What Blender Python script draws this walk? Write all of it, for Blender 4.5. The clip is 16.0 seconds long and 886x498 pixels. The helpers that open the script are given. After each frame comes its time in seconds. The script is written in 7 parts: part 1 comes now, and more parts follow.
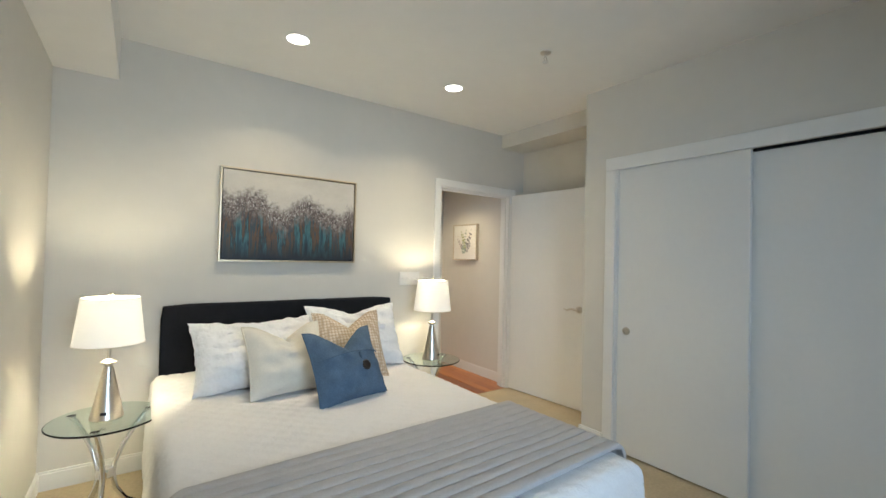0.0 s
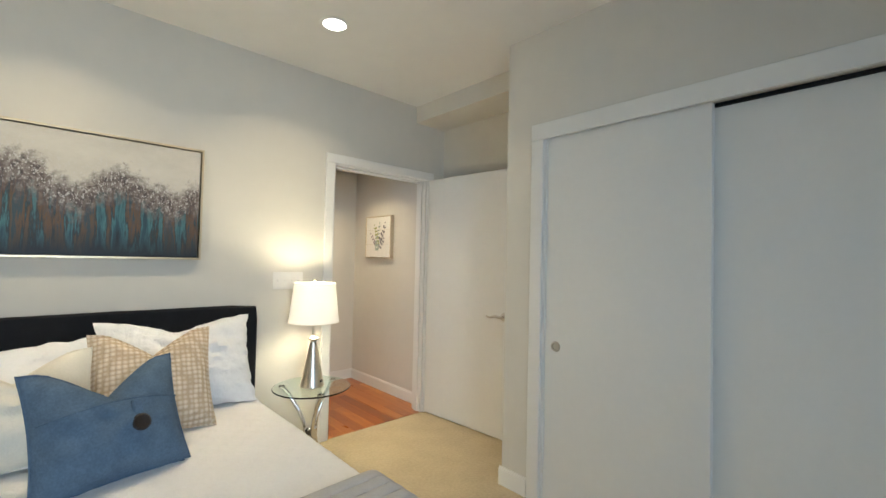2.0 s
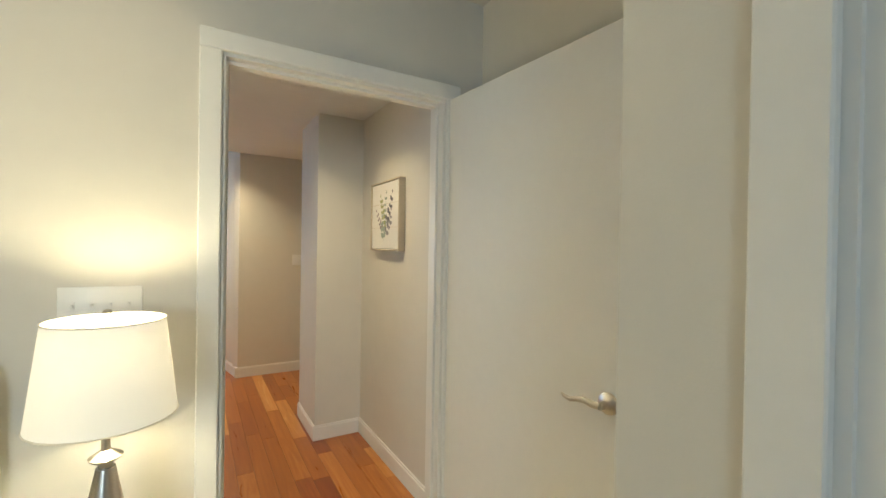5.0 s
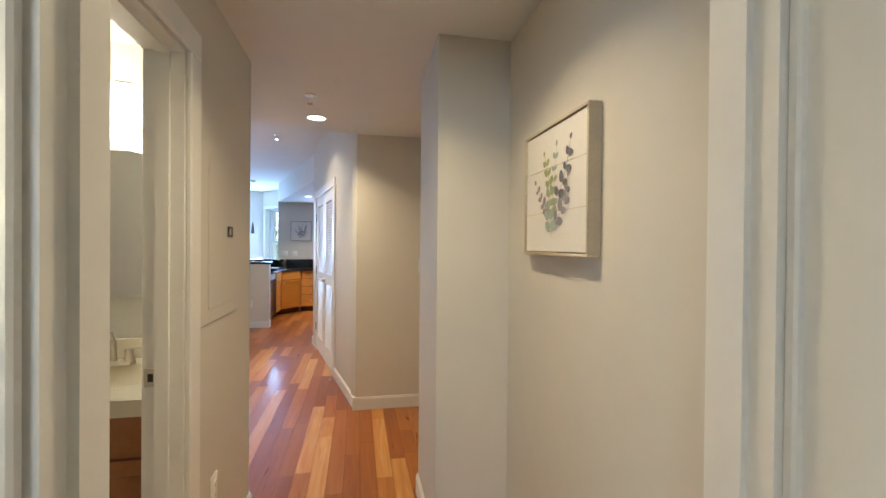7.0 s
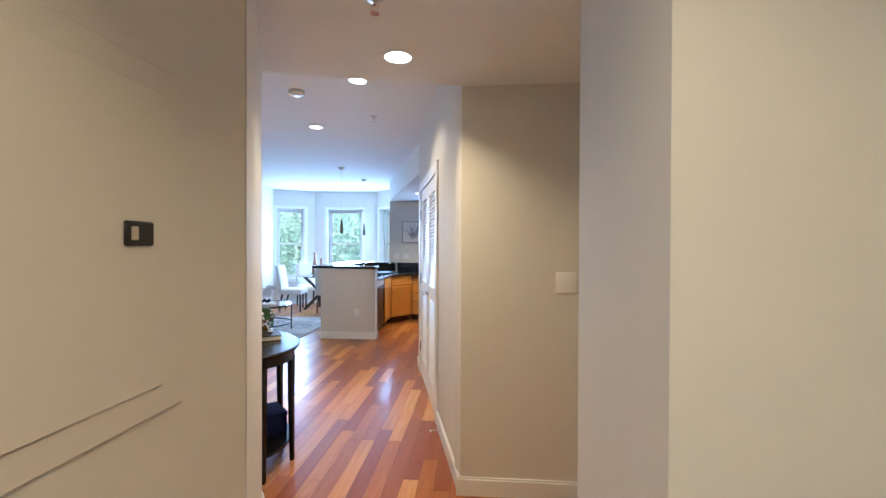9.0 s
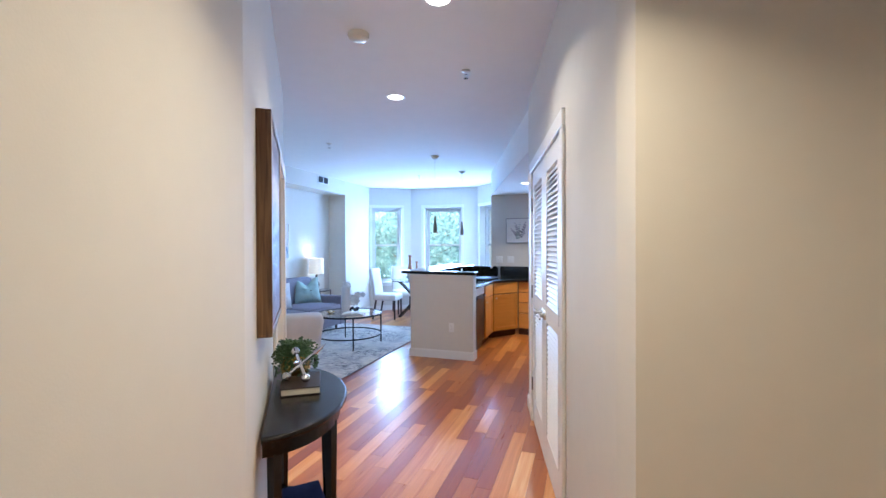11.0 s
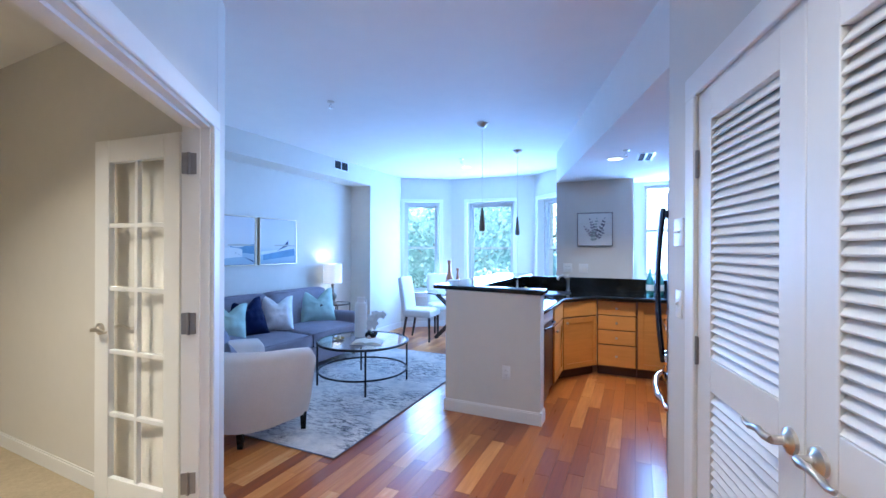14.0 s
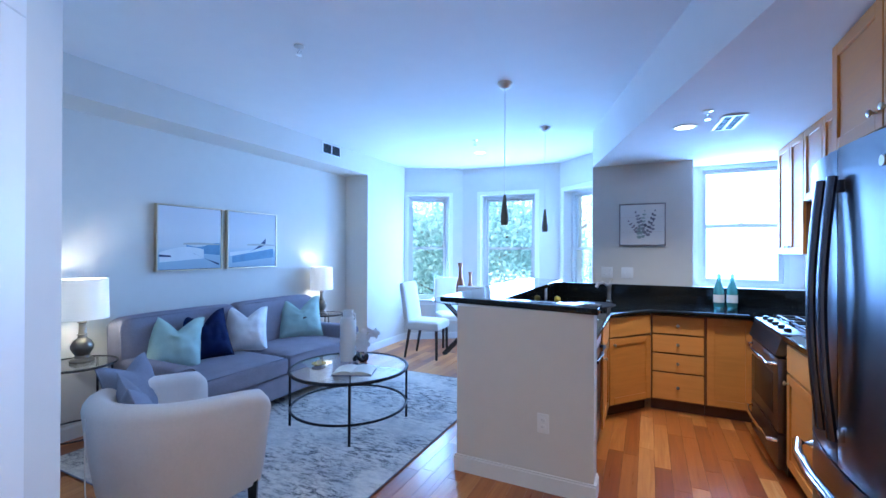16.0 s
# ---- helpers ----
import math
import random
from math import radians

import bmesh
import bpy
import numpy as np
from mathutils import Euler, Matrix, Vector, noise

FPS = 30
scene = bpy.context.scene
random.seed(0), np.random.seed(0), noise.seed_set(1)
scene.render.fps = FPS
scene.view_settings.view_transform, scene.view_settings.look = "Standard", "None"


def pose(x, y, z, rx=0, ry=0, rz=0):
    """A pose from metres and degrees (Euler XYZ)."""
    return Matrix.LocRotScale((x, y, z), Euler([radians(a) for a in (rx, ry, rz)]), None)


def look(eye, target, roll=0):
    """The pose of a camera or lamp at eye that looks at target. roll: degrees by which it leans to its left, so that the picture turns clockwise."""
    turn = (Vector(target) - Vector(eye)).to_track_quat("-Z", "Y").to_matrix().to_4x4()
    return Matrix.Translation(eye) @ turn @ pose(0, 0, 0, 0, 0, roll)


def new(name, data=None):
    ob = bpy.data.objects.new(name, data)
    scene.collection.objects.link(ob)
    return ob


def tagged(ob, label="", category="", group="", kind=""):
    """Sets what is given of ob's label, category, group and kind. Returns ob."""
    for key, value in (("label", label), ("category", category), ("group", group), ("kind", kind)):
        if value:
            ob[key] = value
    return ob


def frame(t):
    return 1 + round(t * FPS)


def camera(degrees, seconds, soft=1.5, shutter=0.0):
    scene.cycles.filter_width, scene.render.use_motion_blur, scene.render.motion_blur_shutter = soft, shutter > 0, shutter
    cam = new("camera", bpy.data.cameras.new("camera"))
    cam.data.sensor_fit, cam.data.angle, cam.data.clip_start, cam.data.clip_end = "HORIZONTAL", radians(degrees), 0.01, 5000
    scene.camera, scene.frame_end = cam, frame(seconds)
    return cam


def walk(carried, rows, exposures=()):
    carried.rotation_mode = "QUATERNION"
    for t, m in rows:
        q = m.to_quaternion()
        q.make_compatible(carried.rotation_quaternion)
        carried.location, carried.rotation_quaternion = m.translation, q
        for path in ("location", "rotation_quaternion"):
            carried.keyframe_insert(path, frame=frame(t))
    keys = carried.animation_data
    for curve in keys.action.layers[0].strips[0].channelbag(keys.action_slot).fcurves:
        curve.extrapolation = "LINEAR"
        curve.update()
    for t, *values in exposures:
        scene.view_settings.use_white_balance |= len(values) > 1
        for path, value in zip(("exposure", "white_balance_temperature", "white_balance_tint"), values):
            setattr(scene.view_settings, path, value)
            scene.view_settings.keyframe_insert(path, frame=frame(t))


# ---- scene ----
cam = camera(92.7, 16.0)
PATH = [
    (0, (0.374, -3.24, 1.405), (1.577, -1.568, 1.443), 1.4),
    (0.5, (0.529, -3.175, 1.409), (1.766, -1.528, 1.443), 1.3),
    (1, (0.708, -3.117, 1.398), (2.02, -1.529, 1.433), 1.2),
    (1.5, (0.921, -2.985, 1.372), (2.296, -1.451, 1.418), 1.3),
    (2, (1.176, -2.841, 1.371), (2.571, -1.326, 1.423), 1.3),
    (2.5, (1.482, -2.709, 1.381), (2.889, -1.206, 1.428), 1.2),
    (3, (1.791, -2.562, 1.378), (3.19, -1.051, 1.426), 1.3),
    (5.5, (2.783, -1.326, 1.409), (3.652, 0.475, 1.39), 0.8),
    (6, (2.881, -1.027, 1.395), (3.609, 0.836, 1.381), 0.8),
    (6.5, (2.961, -0.721, 1.394), (3.54, 1.194, 1.38), 0.8),
    (7, (3.056, -0.408, 1.4), (3.449, 1.553, 1.385), 0.5),
    (7.5, (3.103, -0.106, 1.394), (3.342, 1.879, 1.379), 0.3),
    (8, (3.101, 0.21, 1.388), (3.216, 2.207, 1.377), 0.4),
    (8.5, (3.105, 0.529, 1.409), (3.088, 2.529, 1.395), 0.5),
    (9, (3.133, 0.829, 1.433), (2.97, 2.822, 1.415), 0.2),
    (9.5, (3.108, 1.146, 1.443), (2.778, 3.119, 1.423), -0.1),
    (12, (2.718, 2.541, 1.423), (1.961, 4.392, 1.419), 0.2),
    (12.5, (2.606, 2.802, 1.439), (1.802, 4.634, 1.437), 0.3),
    (13, (2.496, 3.095, 1.446), (1.686, 4.924, 1.44), 0.2),
    (13.5, (2.399, 3.391, 1.432), (1.581, 5.216, 1.432), 0.2),
    (14, (2.296, 3.665, 1.44), (1.463, 5.483, 1.44), 0.2),
    (14.5, (2.197, 3.923, 1.443), (1.348, 5.734, 1.442), 0.2),
    (15, (2.088, 4.185, 1.444), (1.221, 5.987, 1.444), 0.2),
    (15.5, (1.952, 4.422, 1.427), (1.079, 6.222, 1.433), 0.2),
    (16, (1.86, 4.607, 1.426), (0.986, 6.406, 1.432), 0.2),
]
walk(cam, [(t, look(eye, target, roll)) for t, eye, target, roll in PATH], [(0.0, 1.96, 6350, 5), (1.5, 2.0, 6450, 5), (3.0, 2.02, 6800, 3), (6.0, 1.84, 7000, -1), (7.0, 1.88, 6650, 4), (7.5, 1.95, 6350, 5), (9.5, 1.95, 6500, 5), (12.0, 1.98, 5350, 8), (14.0, 1.91, 5090, 7), (16.0, 1.75, 5090, 6)])

# ---- world, sun, large lights ----
world = bpy.data.worlds.new("sky")
scene.world = world
world.use_nodes = True
wn = world.node_tree.nodes
sky = wn.new("ShaderNodeTexSky")
sky.sky_type, sky.sun_disc = "NISHITA", False
sky.sun_elevation, sky.sun_rotation = radians(31), radians(217)
wn["Background"].inputs["Strength"].default_value = 0.15
world.node_tree.links.new(sky.outputs[0], wn["Background"].inputs["Color"])
sun = new("sun", bpy.data.lights.new("sun", "SUN"))
sun.data.energy, sun.data.angle, sun.data.color = 5.0, radians(0.6), (1.0, 0.95, 0.88)
sun.matrix_world = look((-6, -8, 6), (0, 0, 0))


def area(name, eye, target, sx, sy, watts, colour):
    ob = new(name, bpy.data.lights.new(name, "AREA"))
    ob.data.shape, ob.data.size, ob.data.size_y = "RECTANGLE", sx, sy
    ob.data.energy, ob.data.color = watts, colour
    ob.matrix_world = look(eye, target)
    return ob


def bulb(name, at, watts, colour, radius=0.04):
    ob = new(name, bpy.data.lights.new(name, "POINT"))
    ob.data.energy, ob.data.color, ob.data.shadow_soft_size = watts, colour, radius
    ob.location = at
    return ob


def downlight_lamp(x, y, z, watts, colour, spread=150):
    ob = new("downlight_lamp", bpy.data.lights.new("downlight_lamp", "AREA"))
    ob.data.shape, ob.data.size = "DISK", 0.13
    ob.data.energy, ob.data.color, ob.data.spread = watts, colour, radians(spread)
    ob.location = (x, y, z)
    return ob


WARM, DAY = (1.0, 0.81, 0.56), (0.31, 0.53, 1.0)
bed_day = area("daylight", (0.92, -4.80, 1.62), (1.5, -1.4, 0.85), 1.1, 1.3, 6.4, (0.58, 0.76, 1.0))
bed_day.data.spread = radians(104)
for eye, target, w, h, watts in (((-1.26, 10.70, 1.5), (0.6, 7.6, 1.5), 0.5, 1.4, 15), ((-0.08, 11.01, 1.5), (0.15, 6.0, 1.5), 0.75, 1.4, 27),
                                 ((1.0, 10.80, 1.5), (-0.8, 8.0, 1.5), 0.5, 1.4, 15), ((2.74, 9.90, 1.7), (2.5, 7.0, 1.7), 0.68, 1.2, 17)):
    area("daylight", eye, target, w, h, watts, DAY)
# the last one, in the den, is an unseen lamp added to brighten it
for x, y, z, w in ((1.133, -0.597, 2.715, 1.7), (2.336, -0.605, 2.715, 1.7), (3.14, 0.81, 2.325, 2.3), (2.747, 2.847, 2.325, 2.7),
                   (2.177, 4.133, 2.725, 3.3), (1.34, 5.4, 2.725, 3.4), (-0.17, 9.92, 2.725, 1.6), (2.1, 8.18, 2.325, 5.5), (-0.4, 3.6, 2.725, 11.0)):
    downlight_lamp(x, y, z, w, WARM if y < 4.0 else (1.0, 0.86, 0.7), 125)

# ---- materials ----


def material(name, colour, rough=0.6, metal=0.0, scale=0.0, vary=0.0, bump=0.0, bump_scale=60.0, spec=0.5, island=0.0, obj=0.0):
    """A surface with colour varied at two scales and a fine relief."""
    m = bpy.data.materials.new(name)
    m.use_nodes = True
    n, l = m.node_tree.nodes, m.node_tree.links
    b = n["Principled BSDF"]
    b.inputs["Base Color"].default_value = (*colour, 1)
    b.inputs["Roughness"].default_value, b.inputs["Metallic"].default_value = rough, metal
    b.inputs["Specular IOR Level"].default_value = spec
    tc = n.new("ShaderNodeTexCoord")
    if vary:
        a, c = n.new("ShaderNodeTexNoise"), n.new("ShaderNodeTexNoise")
        a.inputs["Scale"].default_value, c.inputs["Scale"].default_value = scale, scale * 9
        a.inputs["Detail"].default_value = 4
        l.new(tc.outputs["Object"], a.inputs["Vector"]), l.new(tc.outputs["Object"], c.inputs["Vector"])
        add = n.new("ShaderNodeMath")
        add.operation = "ADD"
        l.new(a.outputs["Fac"], add.inputs[0]), l.new(c.outputs["Fac"], add.inputs[1])
        ramp = n.new("ShaderNodeMapRange")
        ramp.inputs["From Min"].default_value, ramp.inputs["From Max"].default_value = 0.6, 1.4
        ramp.inputs["To Min"].default_value, ramp.inputs["To Max"].default_value = 1 - vary, 1 + vary
        l.new(add.outputs[0], ramp.inputs["Value"])
        mix = n.new("ShaderNodeVectorMath")
        mix.operation = "SCALE"
        mix.inputs[0].default_value = colour
        l.new(ramp.outputs[0], mix.inputs["Scale"])
        l.new(mix.outputs[0], b.inputs["Base Color"])
    if bump:
        t = n.new("ShaderNodeTexNoise")
        t.inputs["Scale"].default_value, t.inputs["Detail"].default_value = bump_scale, 3
        l.new(tc.outputs["Object"], t.inputs["Vector"])
        bp = n.new("ShaderNodeBump")
        bp.inputs["Strength"].default_value, bp.inputs["Distance"].default_value = bump, 0.01
        l.new(t.outputs["Fac"], bp.inputs["Height"]), l.new(bp.outputs[0], b.inputs["Normal"])
    return m


def glowing(name, colour, strength):
    m = bpy.data.materials.new(name)
    m.use_nodes = True
    b = m.node_tree.nodes["Principled BSDF"]
    b.inputs["Base Color"].default_value = (*colour, 1)
    b.inputs["Emission Color"].default_value = (*colour, 1)
    b.inputs["Emission Strength"].default_value = strength
    return m


def glass_material(name, colour=(1, 1, 1), rough=0.0, ior=1.45):
    m = bpy.data.materials.new(name)
    m.use_nodes = True
    b = m.node_tree.nodes["Principled BSDF"]
    b.inputs["Base Color"].default_value = (*colour, 1)
    b.inputs["Roughness"].default_value, b.inputs["IOR"].default_value = rough, ior
    b.inputs["Transmission Weight"].default_value = 1.0
    return m


wall_paint = material("wall_paint", (0.66, 0.63, 0.57), 0.75, vary=0.02, scale=1.2, bump=0.04, bump_scale=220)
ceiling_paint = material("ceiling_paint", (0.76, 0.75, 0.73), 0.85, vary=0.02, scale=0.8, bump=0.03, bump_scale=180)
trim_paint = material("trim_paint", (0.78, 0.77, 0.74), 0.42, vary=0.015, scale=3, bump=0.02, bump_scale=90)
carpet = material("carpet", (0.52, 0.43, 0.29), 0.95, vary=0.12, scale=6, bump=0.5, bump_scale=420, spec=0.1)
tile_floor = material("tile_floor", (0.6, 0.57, 0.52), 0.4, vary=0.06, scale=4)
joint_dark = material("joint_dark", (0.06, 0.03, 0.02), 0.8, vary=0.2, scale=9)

# ---- mesh helpers ----


def link(name, bm, mat, smooth=False):
    me = bpy.data.meshes.new(name)
    bmesh.ops.recalc_face_normals(bm, faces=bm.faces)
    bm.to_mesh(me)
    bm.free()
    for m in (mat if isinstance(mat, (list, tuple)) else [mat]):
        me.materials.append(m)
    if smooth:
        me.polygons.foreach_set("use_smooth", [True] * len(me.polygons))
        me.set_sharp_from_angle(angle=radians(38))
    return new(name, me)


def part(name, bm, mat, parent, label="", smooth=True):
    ob = link(name, bm, mat, smooth)
    ob.parent = parent
    if label:
        ob["label"] = label
    return ob


def thing(name, x, y, z, rz=0, label="", category="", group=""):
    ob = new(name)
    ob.empty_display_size = 0.1
    ob.matrix_world = pose(x, y, z, 0, 0, rz)
    return tagged(ob, label, category, group)


def box(bm, x0, x1, y0, y1, z0, z1, bevel=0.0, seg=2, m=None):
    g = bmesh.ops.create_cube(bm, size=1)
    vs = g["verts"]
    for v in vs:
        v.co = ((x0 + x1) / 2 + v.co.x * (x1 - x0), (y0 + y1) / 2 + v.co.y * (y1 - y0), (z0 + z1) / 2 + v.co.z * (z1 - z0))
    if bevel:
        es = list({e for v in vs for e in v.link_edges})
        r = bmesh.ops.bevel(bm, geom=es, offset=bevel, segments=seg, profile=0.5, affect="EDGES")
        vs = list({v for f in r["faces"] for v in f.verts} | {v for v in vs if v.is_valid})
    if m is not None:
        bmesh.ops.transform(bm, matrix=m, verts=vs)
    return vs


def boxed(x0, x1, y0, y1, z0, z1, bevel=0.0, seg=2, m=None):
    bm = bmesh.new()
    box(bm, x0, x1, y0, y1, z0, z1, bevel, seg, m)
    return bm


def prism(pts, z0, z1, bm=None):
    bm = bm or bmesh.new()
    lo = [bm.verts.new((x, y, z0)) for x, y in pts]
    hi = [bm.verts.new((x, y, z1)) for x, y in pts]
    k = len(pts)
    bm.faces.new(lo[::-1]), bm.faces.new(hi)
    for i in range(k):
        bm.faces.new((lo[i], lo[(i + 1) % k], hi[(i + 1) % k], hi[i]))
    return bm


def lathe(profile, seg=32, bm=None, m=None, close=True):
    """A body of revolution about z from (radius, height) pairs, bottom to top."""
    bm = bm or bmesh.new()
    rings, made = [], []
    for r, z in profile:
        if r < 1e-5:
            rings.append([bm.verts.new((0, 0, z))])
        else:
            rings.append([bm.verts.new((r * math.cos(a), r * math.sin(a), z)) for a in (2 * math.pi * i / seg for i in range(seg))])
        made += rings[-1]
    for a, b in zip(rings, rings[1:]):
        for i in range(seg):
            j = (i + 1) % seg
            f = [a[i % len(a)], a[j % len(a)], b[j % len(b)], b[i % len(b)]]
            f = list(dict.fromkeys(f))
            if len(f) > 2:
                bm.faces.new(f)
    if close:
        for r in (rings[0][::-1], rings[-1]):
            if len(r) > 2:
                bm.faces.new(r)
    if m is not None:
        bmesh.ops.transform(bm, matrix=m, verts=made)
    return bm


def tube(path, r, seg=10, bm=None, closed=False):
    """A round bar of radius r (or one radius a point) along points."""
    bm = bm or bmesh.new()
    pts = [Vector(p) for p in path]
    k = len(pts)
    rings = []
    for i, p in enumerate(pts):
        a = pts[(i - 1) % k] if closed or i else p
        b = pts[(i + 1) % k] if closed or i < k - 1 else p
        d = (b - a).normalized()
        u = d.cross(Vector((0, 0, 1)))
        u = d.cross(Vector((1, 0, 0))) if u.length < 0.2 else u
        u.normalize()
        w = d.cross(u)
        q = r[i] if isinstance(r, (list, tuple)) else r
        rings.append([bm.verts.new(p + q * (math.cos(t) * u + math.sin(t) * w)) for t in (2 * math.pi * j / seg for j in range(seg))])
    pairs = list(zip(rings, rings[1:])) + ([(rings[-1], rings[0])] if closed else [])
    for a, b in pairs:
        off = min(range(seg), key=lambda s: (a[0].co - b[s].co).length)
        for j in range(seg):
            bm.faces.new((a[j], a[(j + 1) % seg], b[(j + 1 + off) % seg], b[(j + off) % seg]))
    if not closed:
        bm.faces.new(rings[0][::-1]), bm.faces.new(rings[-1])
    return bm


def arc(cx, cy, r, a0, a1, n, z=0.0):
    return [(cx + r * math.cos(radians(a0 + (a1 - a0) * i / n)), cy + r * math.sin(radians(a0 + (a1 - a0) * i / n)), z) for i in range(n + 1)]


def frame_of(p, q):
    """Local frame of a wall: x along p to q, y to its left, z up."""
    return pose(p[0], p[1], 0, 0, 0, math.degrees(math.atan2(q[1] - p[1], q[0] - p[0])))


def length(p, q):
    return math.hypot(q[0] - p[0], q[1] - p[1])


def wall(name, p, q, thick, z1, openings=(), z0=0.0, mat=None, label="painted plaster wall in warm white"):
    """A wall along p to q with its thickness to the left (or right where negative) and openings (a, b, z low, z high)."""
    bm, m, n = bmesh.new(), frame_of(p, q), length(p, q)
    y0, y1 = min(0, thick), max(0, thick)
    at = 0.0
    for a, b, lo, hi in sorted(openings):
        if a > at:
            box(bm, at, a, y0, y1, z0, z1, m=m)
        if lo > z0:
            box(bm, a, b, y0, y1, z0, lo, m=m)
        if hi < z1:
            box(bm, a, b, y0, y1, hi, z1, m=m)
        at = b
    if at < n:
        box(bm, at, n, y0, y1, z0, z1, m=m)
    return tagged(link(name, bm, mat or wall_paint), label, "wall", kind="structure")


def slab(name, pts, z0, z1, mat, label, category):
    return tagged(link(name, prism(pts, z0, z1), mat), label, category, kind="structure")


def skirting(p, q, side=1, cuts=(), h=0.105):
    """A baseboard along p to q, proud to the left (side 1) or right (-1)."""
    bm, m, n = bmesh.new(), frame_of(p, q), length(p, q)
    at = 0.0
    for a, b in list(cuts) + [(n, n)]:
        if a - at > 0.01:
            y0, y1 = (0.0, 0.014) if side > 0 else (-0.014, 0.0)
            box(bm, at, a, y0, y1, 0.0, h - 0.012, m=m)
            box(bm, at, a, y0 * 0.6, y1 * 0.6, h - 0.012, h, m=m)
        at = b
    return tagged(link("baseboard", bm, trim_paint), "white painted wooden baseboard along the wall", "baseboard", kind="structure")


def casing(name, p, q, a, b, h, side=1, w=0.085, d=0.018, depth=0.12, label="white painted door casing with a flat profile"):
    """Trim round a door opening from a to b along p to q, on one face of the wall, with the jamb lining through it."""
    m = frame_of(p, q)
    y0, y1 = (0.0, d) if side > 0 else (-d, 0.0)
    e = 0.004
    bm = bmesh.new()
    box(bm, a - w, a + e, y0, y1, 0, h - e, 0.004, 1, m)
    box(bm, b - e, b + w, y0, y1, 0, h - e, 0.004, 1, m)
    box(bm, a - w, b + w, y0, y1 + (0.001 if side > 0 else 0), h - e, h + w, 0.004, 1, m)
    j0, j1 = (-depth, 0.0) if side > 0 else (0.0, depth)
    box(bm, a - 0.001, a + 0.016, j0, j1, 0, h - 0.016, m=m)
    box(bm, b - 0.016, b + 0.001, j0, j1, 0, h - 0.016, m=m)
    box(bm, a - 0.001, b + 0.001, j0, j1, h - 0.016, h + 0.001, m=m)
    s0 = (j0 + j1) / 2
    box(bm, a + 0.016, a + 0.028, s0 - 0.02, s0 + 0.02, 0, h - 0.028, m=m)
    box(bm, b - 0.028, b - 0.016, s0 - 0.02, s0 + 0.02, 0, h - 0.028, m=m)
    box(bm, a + 0.016, b - 0.016, s0 - 0.02, s0 + 0.02, h - 0.028, h - 0.016, m=m)
    return tagged(link(name, bm, trim_paint), label, "door frame", kind="structure")


# ---- plan: corners of the rooms ----
A, B, E = (2.507, 1.93), (2.0, 2.97), (0.375, 5.125)
E2 = (0.27, 5.25)
S, W = (3.04, 3.25), (2.43, 5.86)
C1, C2, C3, C4 = (-1.65, 10.42), (-0.86, 10.93), (0.67, 11.06), (1.31, 10.45)
HIGH, LOW, BED = 2.74, 2.34, 2.65

# bedroom
wall("wall_headboard", (-0.12, 0), (3.93, 0), 0.12, 2.80, [(2.828, 3.735, 0, 2.03)])
wall("wall_bed_left", (0, 0), (0, -4.9), -0.12, 2.80)
wall("wall_bed_back", (-0.12, -4.9), (3.93, -4.9), -0.12, 2.80, [(0.42, 1.72, 0.75, 2.25)])
wall("wall_closet", (3.22, -4.9), (3.22, -1.22), -0.10, 2.80, [(1.55, 3.42, 0, 2.03)])
wall("wall_pier", (3.32, -1.22), (3.93, -1.22), -0.10, 2.80)
wall("wall_alcove", (3.81, -4.9), (3.81, 0), -0.12, 2.80)
slab("ceiling_bedroom", [(-0.12, -5.0), (3.93, -5.0), (3.93, 0), (-0.12, 0)], BED, 2.8, ceiling_paint, "white painted bedroom ceiling", "ceiling")
slab("soffit_bedroom", [(0, -4.9), (0.3, -4.9), (0.3, 0), (0, 0)], 2.39, BED, ceiling_paint, "white boxed beam along the bedroom ceiling", "soffit")
slab("soffit_alcove", [(3.48, -1.22), (3.81, -1.22), (3.81, 0), (3.48, 0)], 2.51, BED, wall_paint, "painted soffit over the bedroom door alcove", "soffit")
slab("floor_bedroom", [(-0.12, -5.0), (3.93, -5.0), (3.93, 0.0), (-0.12, 0.0)], -0.12, 0.0, carpet, "beige cut-pile carpet on the bedroom floor", "carpet")
# hall
wall("wall_hall_right", (3.735, 0.12), (3.735, 1.44), -0.12, HIGH)
slab("wall_hall_column", [(3.40, 1.44), (3.855, 1.44), (3.855, 1.97), (3.40, 1.97)], 0, HIGH, wall_paint, "painted plaster column in the hall", "wall")
wall("wall_entry", (3.735, 1.97), (3.735, 3.25), -0.12, HIGH, [(0.09, 0.99, 0, 2.03)])
slab("wall_switch", [S, (3.855, 3.25), (3.855, 3.37), (3.0, 3.37)], 0, HIGH, wall_paint, "painted plaster wall with a light switch", "wall")
LOUV = length(S, W)
wall("wall_louver", S, W, -0.11, HIGH, [(1.05, 2.34, 0, 2.03)])
wall("wall_bath", (2.505, 0.12), (2.505, 1.933), 0.12, HIGH, [(0.16, 0.986, 0, 2.03)])
slab("wall_hall_turn", [A, B, (1.90, 2.91), (2.385, 1.93)], 0, HIGH, wall_paint, "painted plaster wall turning out of the hall", "wall")
FREN = length(B, E)
wall("wall_french", B, E, 0.12, HIGH, [(1.285, 2.60, 0, 2.03)])
slab("ceiling_hall", [(2.43, 0.12), (3.855, 0.12), (3.855, 3.3), S, B, A], LOW, HIGH, ceiling_paint, "low white painted hall ceiling", "ceiling")
slab("ceiling_living", [(-2.3, 2.4), (3.9, 2.4), (3.9, 12.0), (-2.3, 12.0)], HIGH, 2.9, ceiling_paint, "white painted living room ceiling", "ceiling")
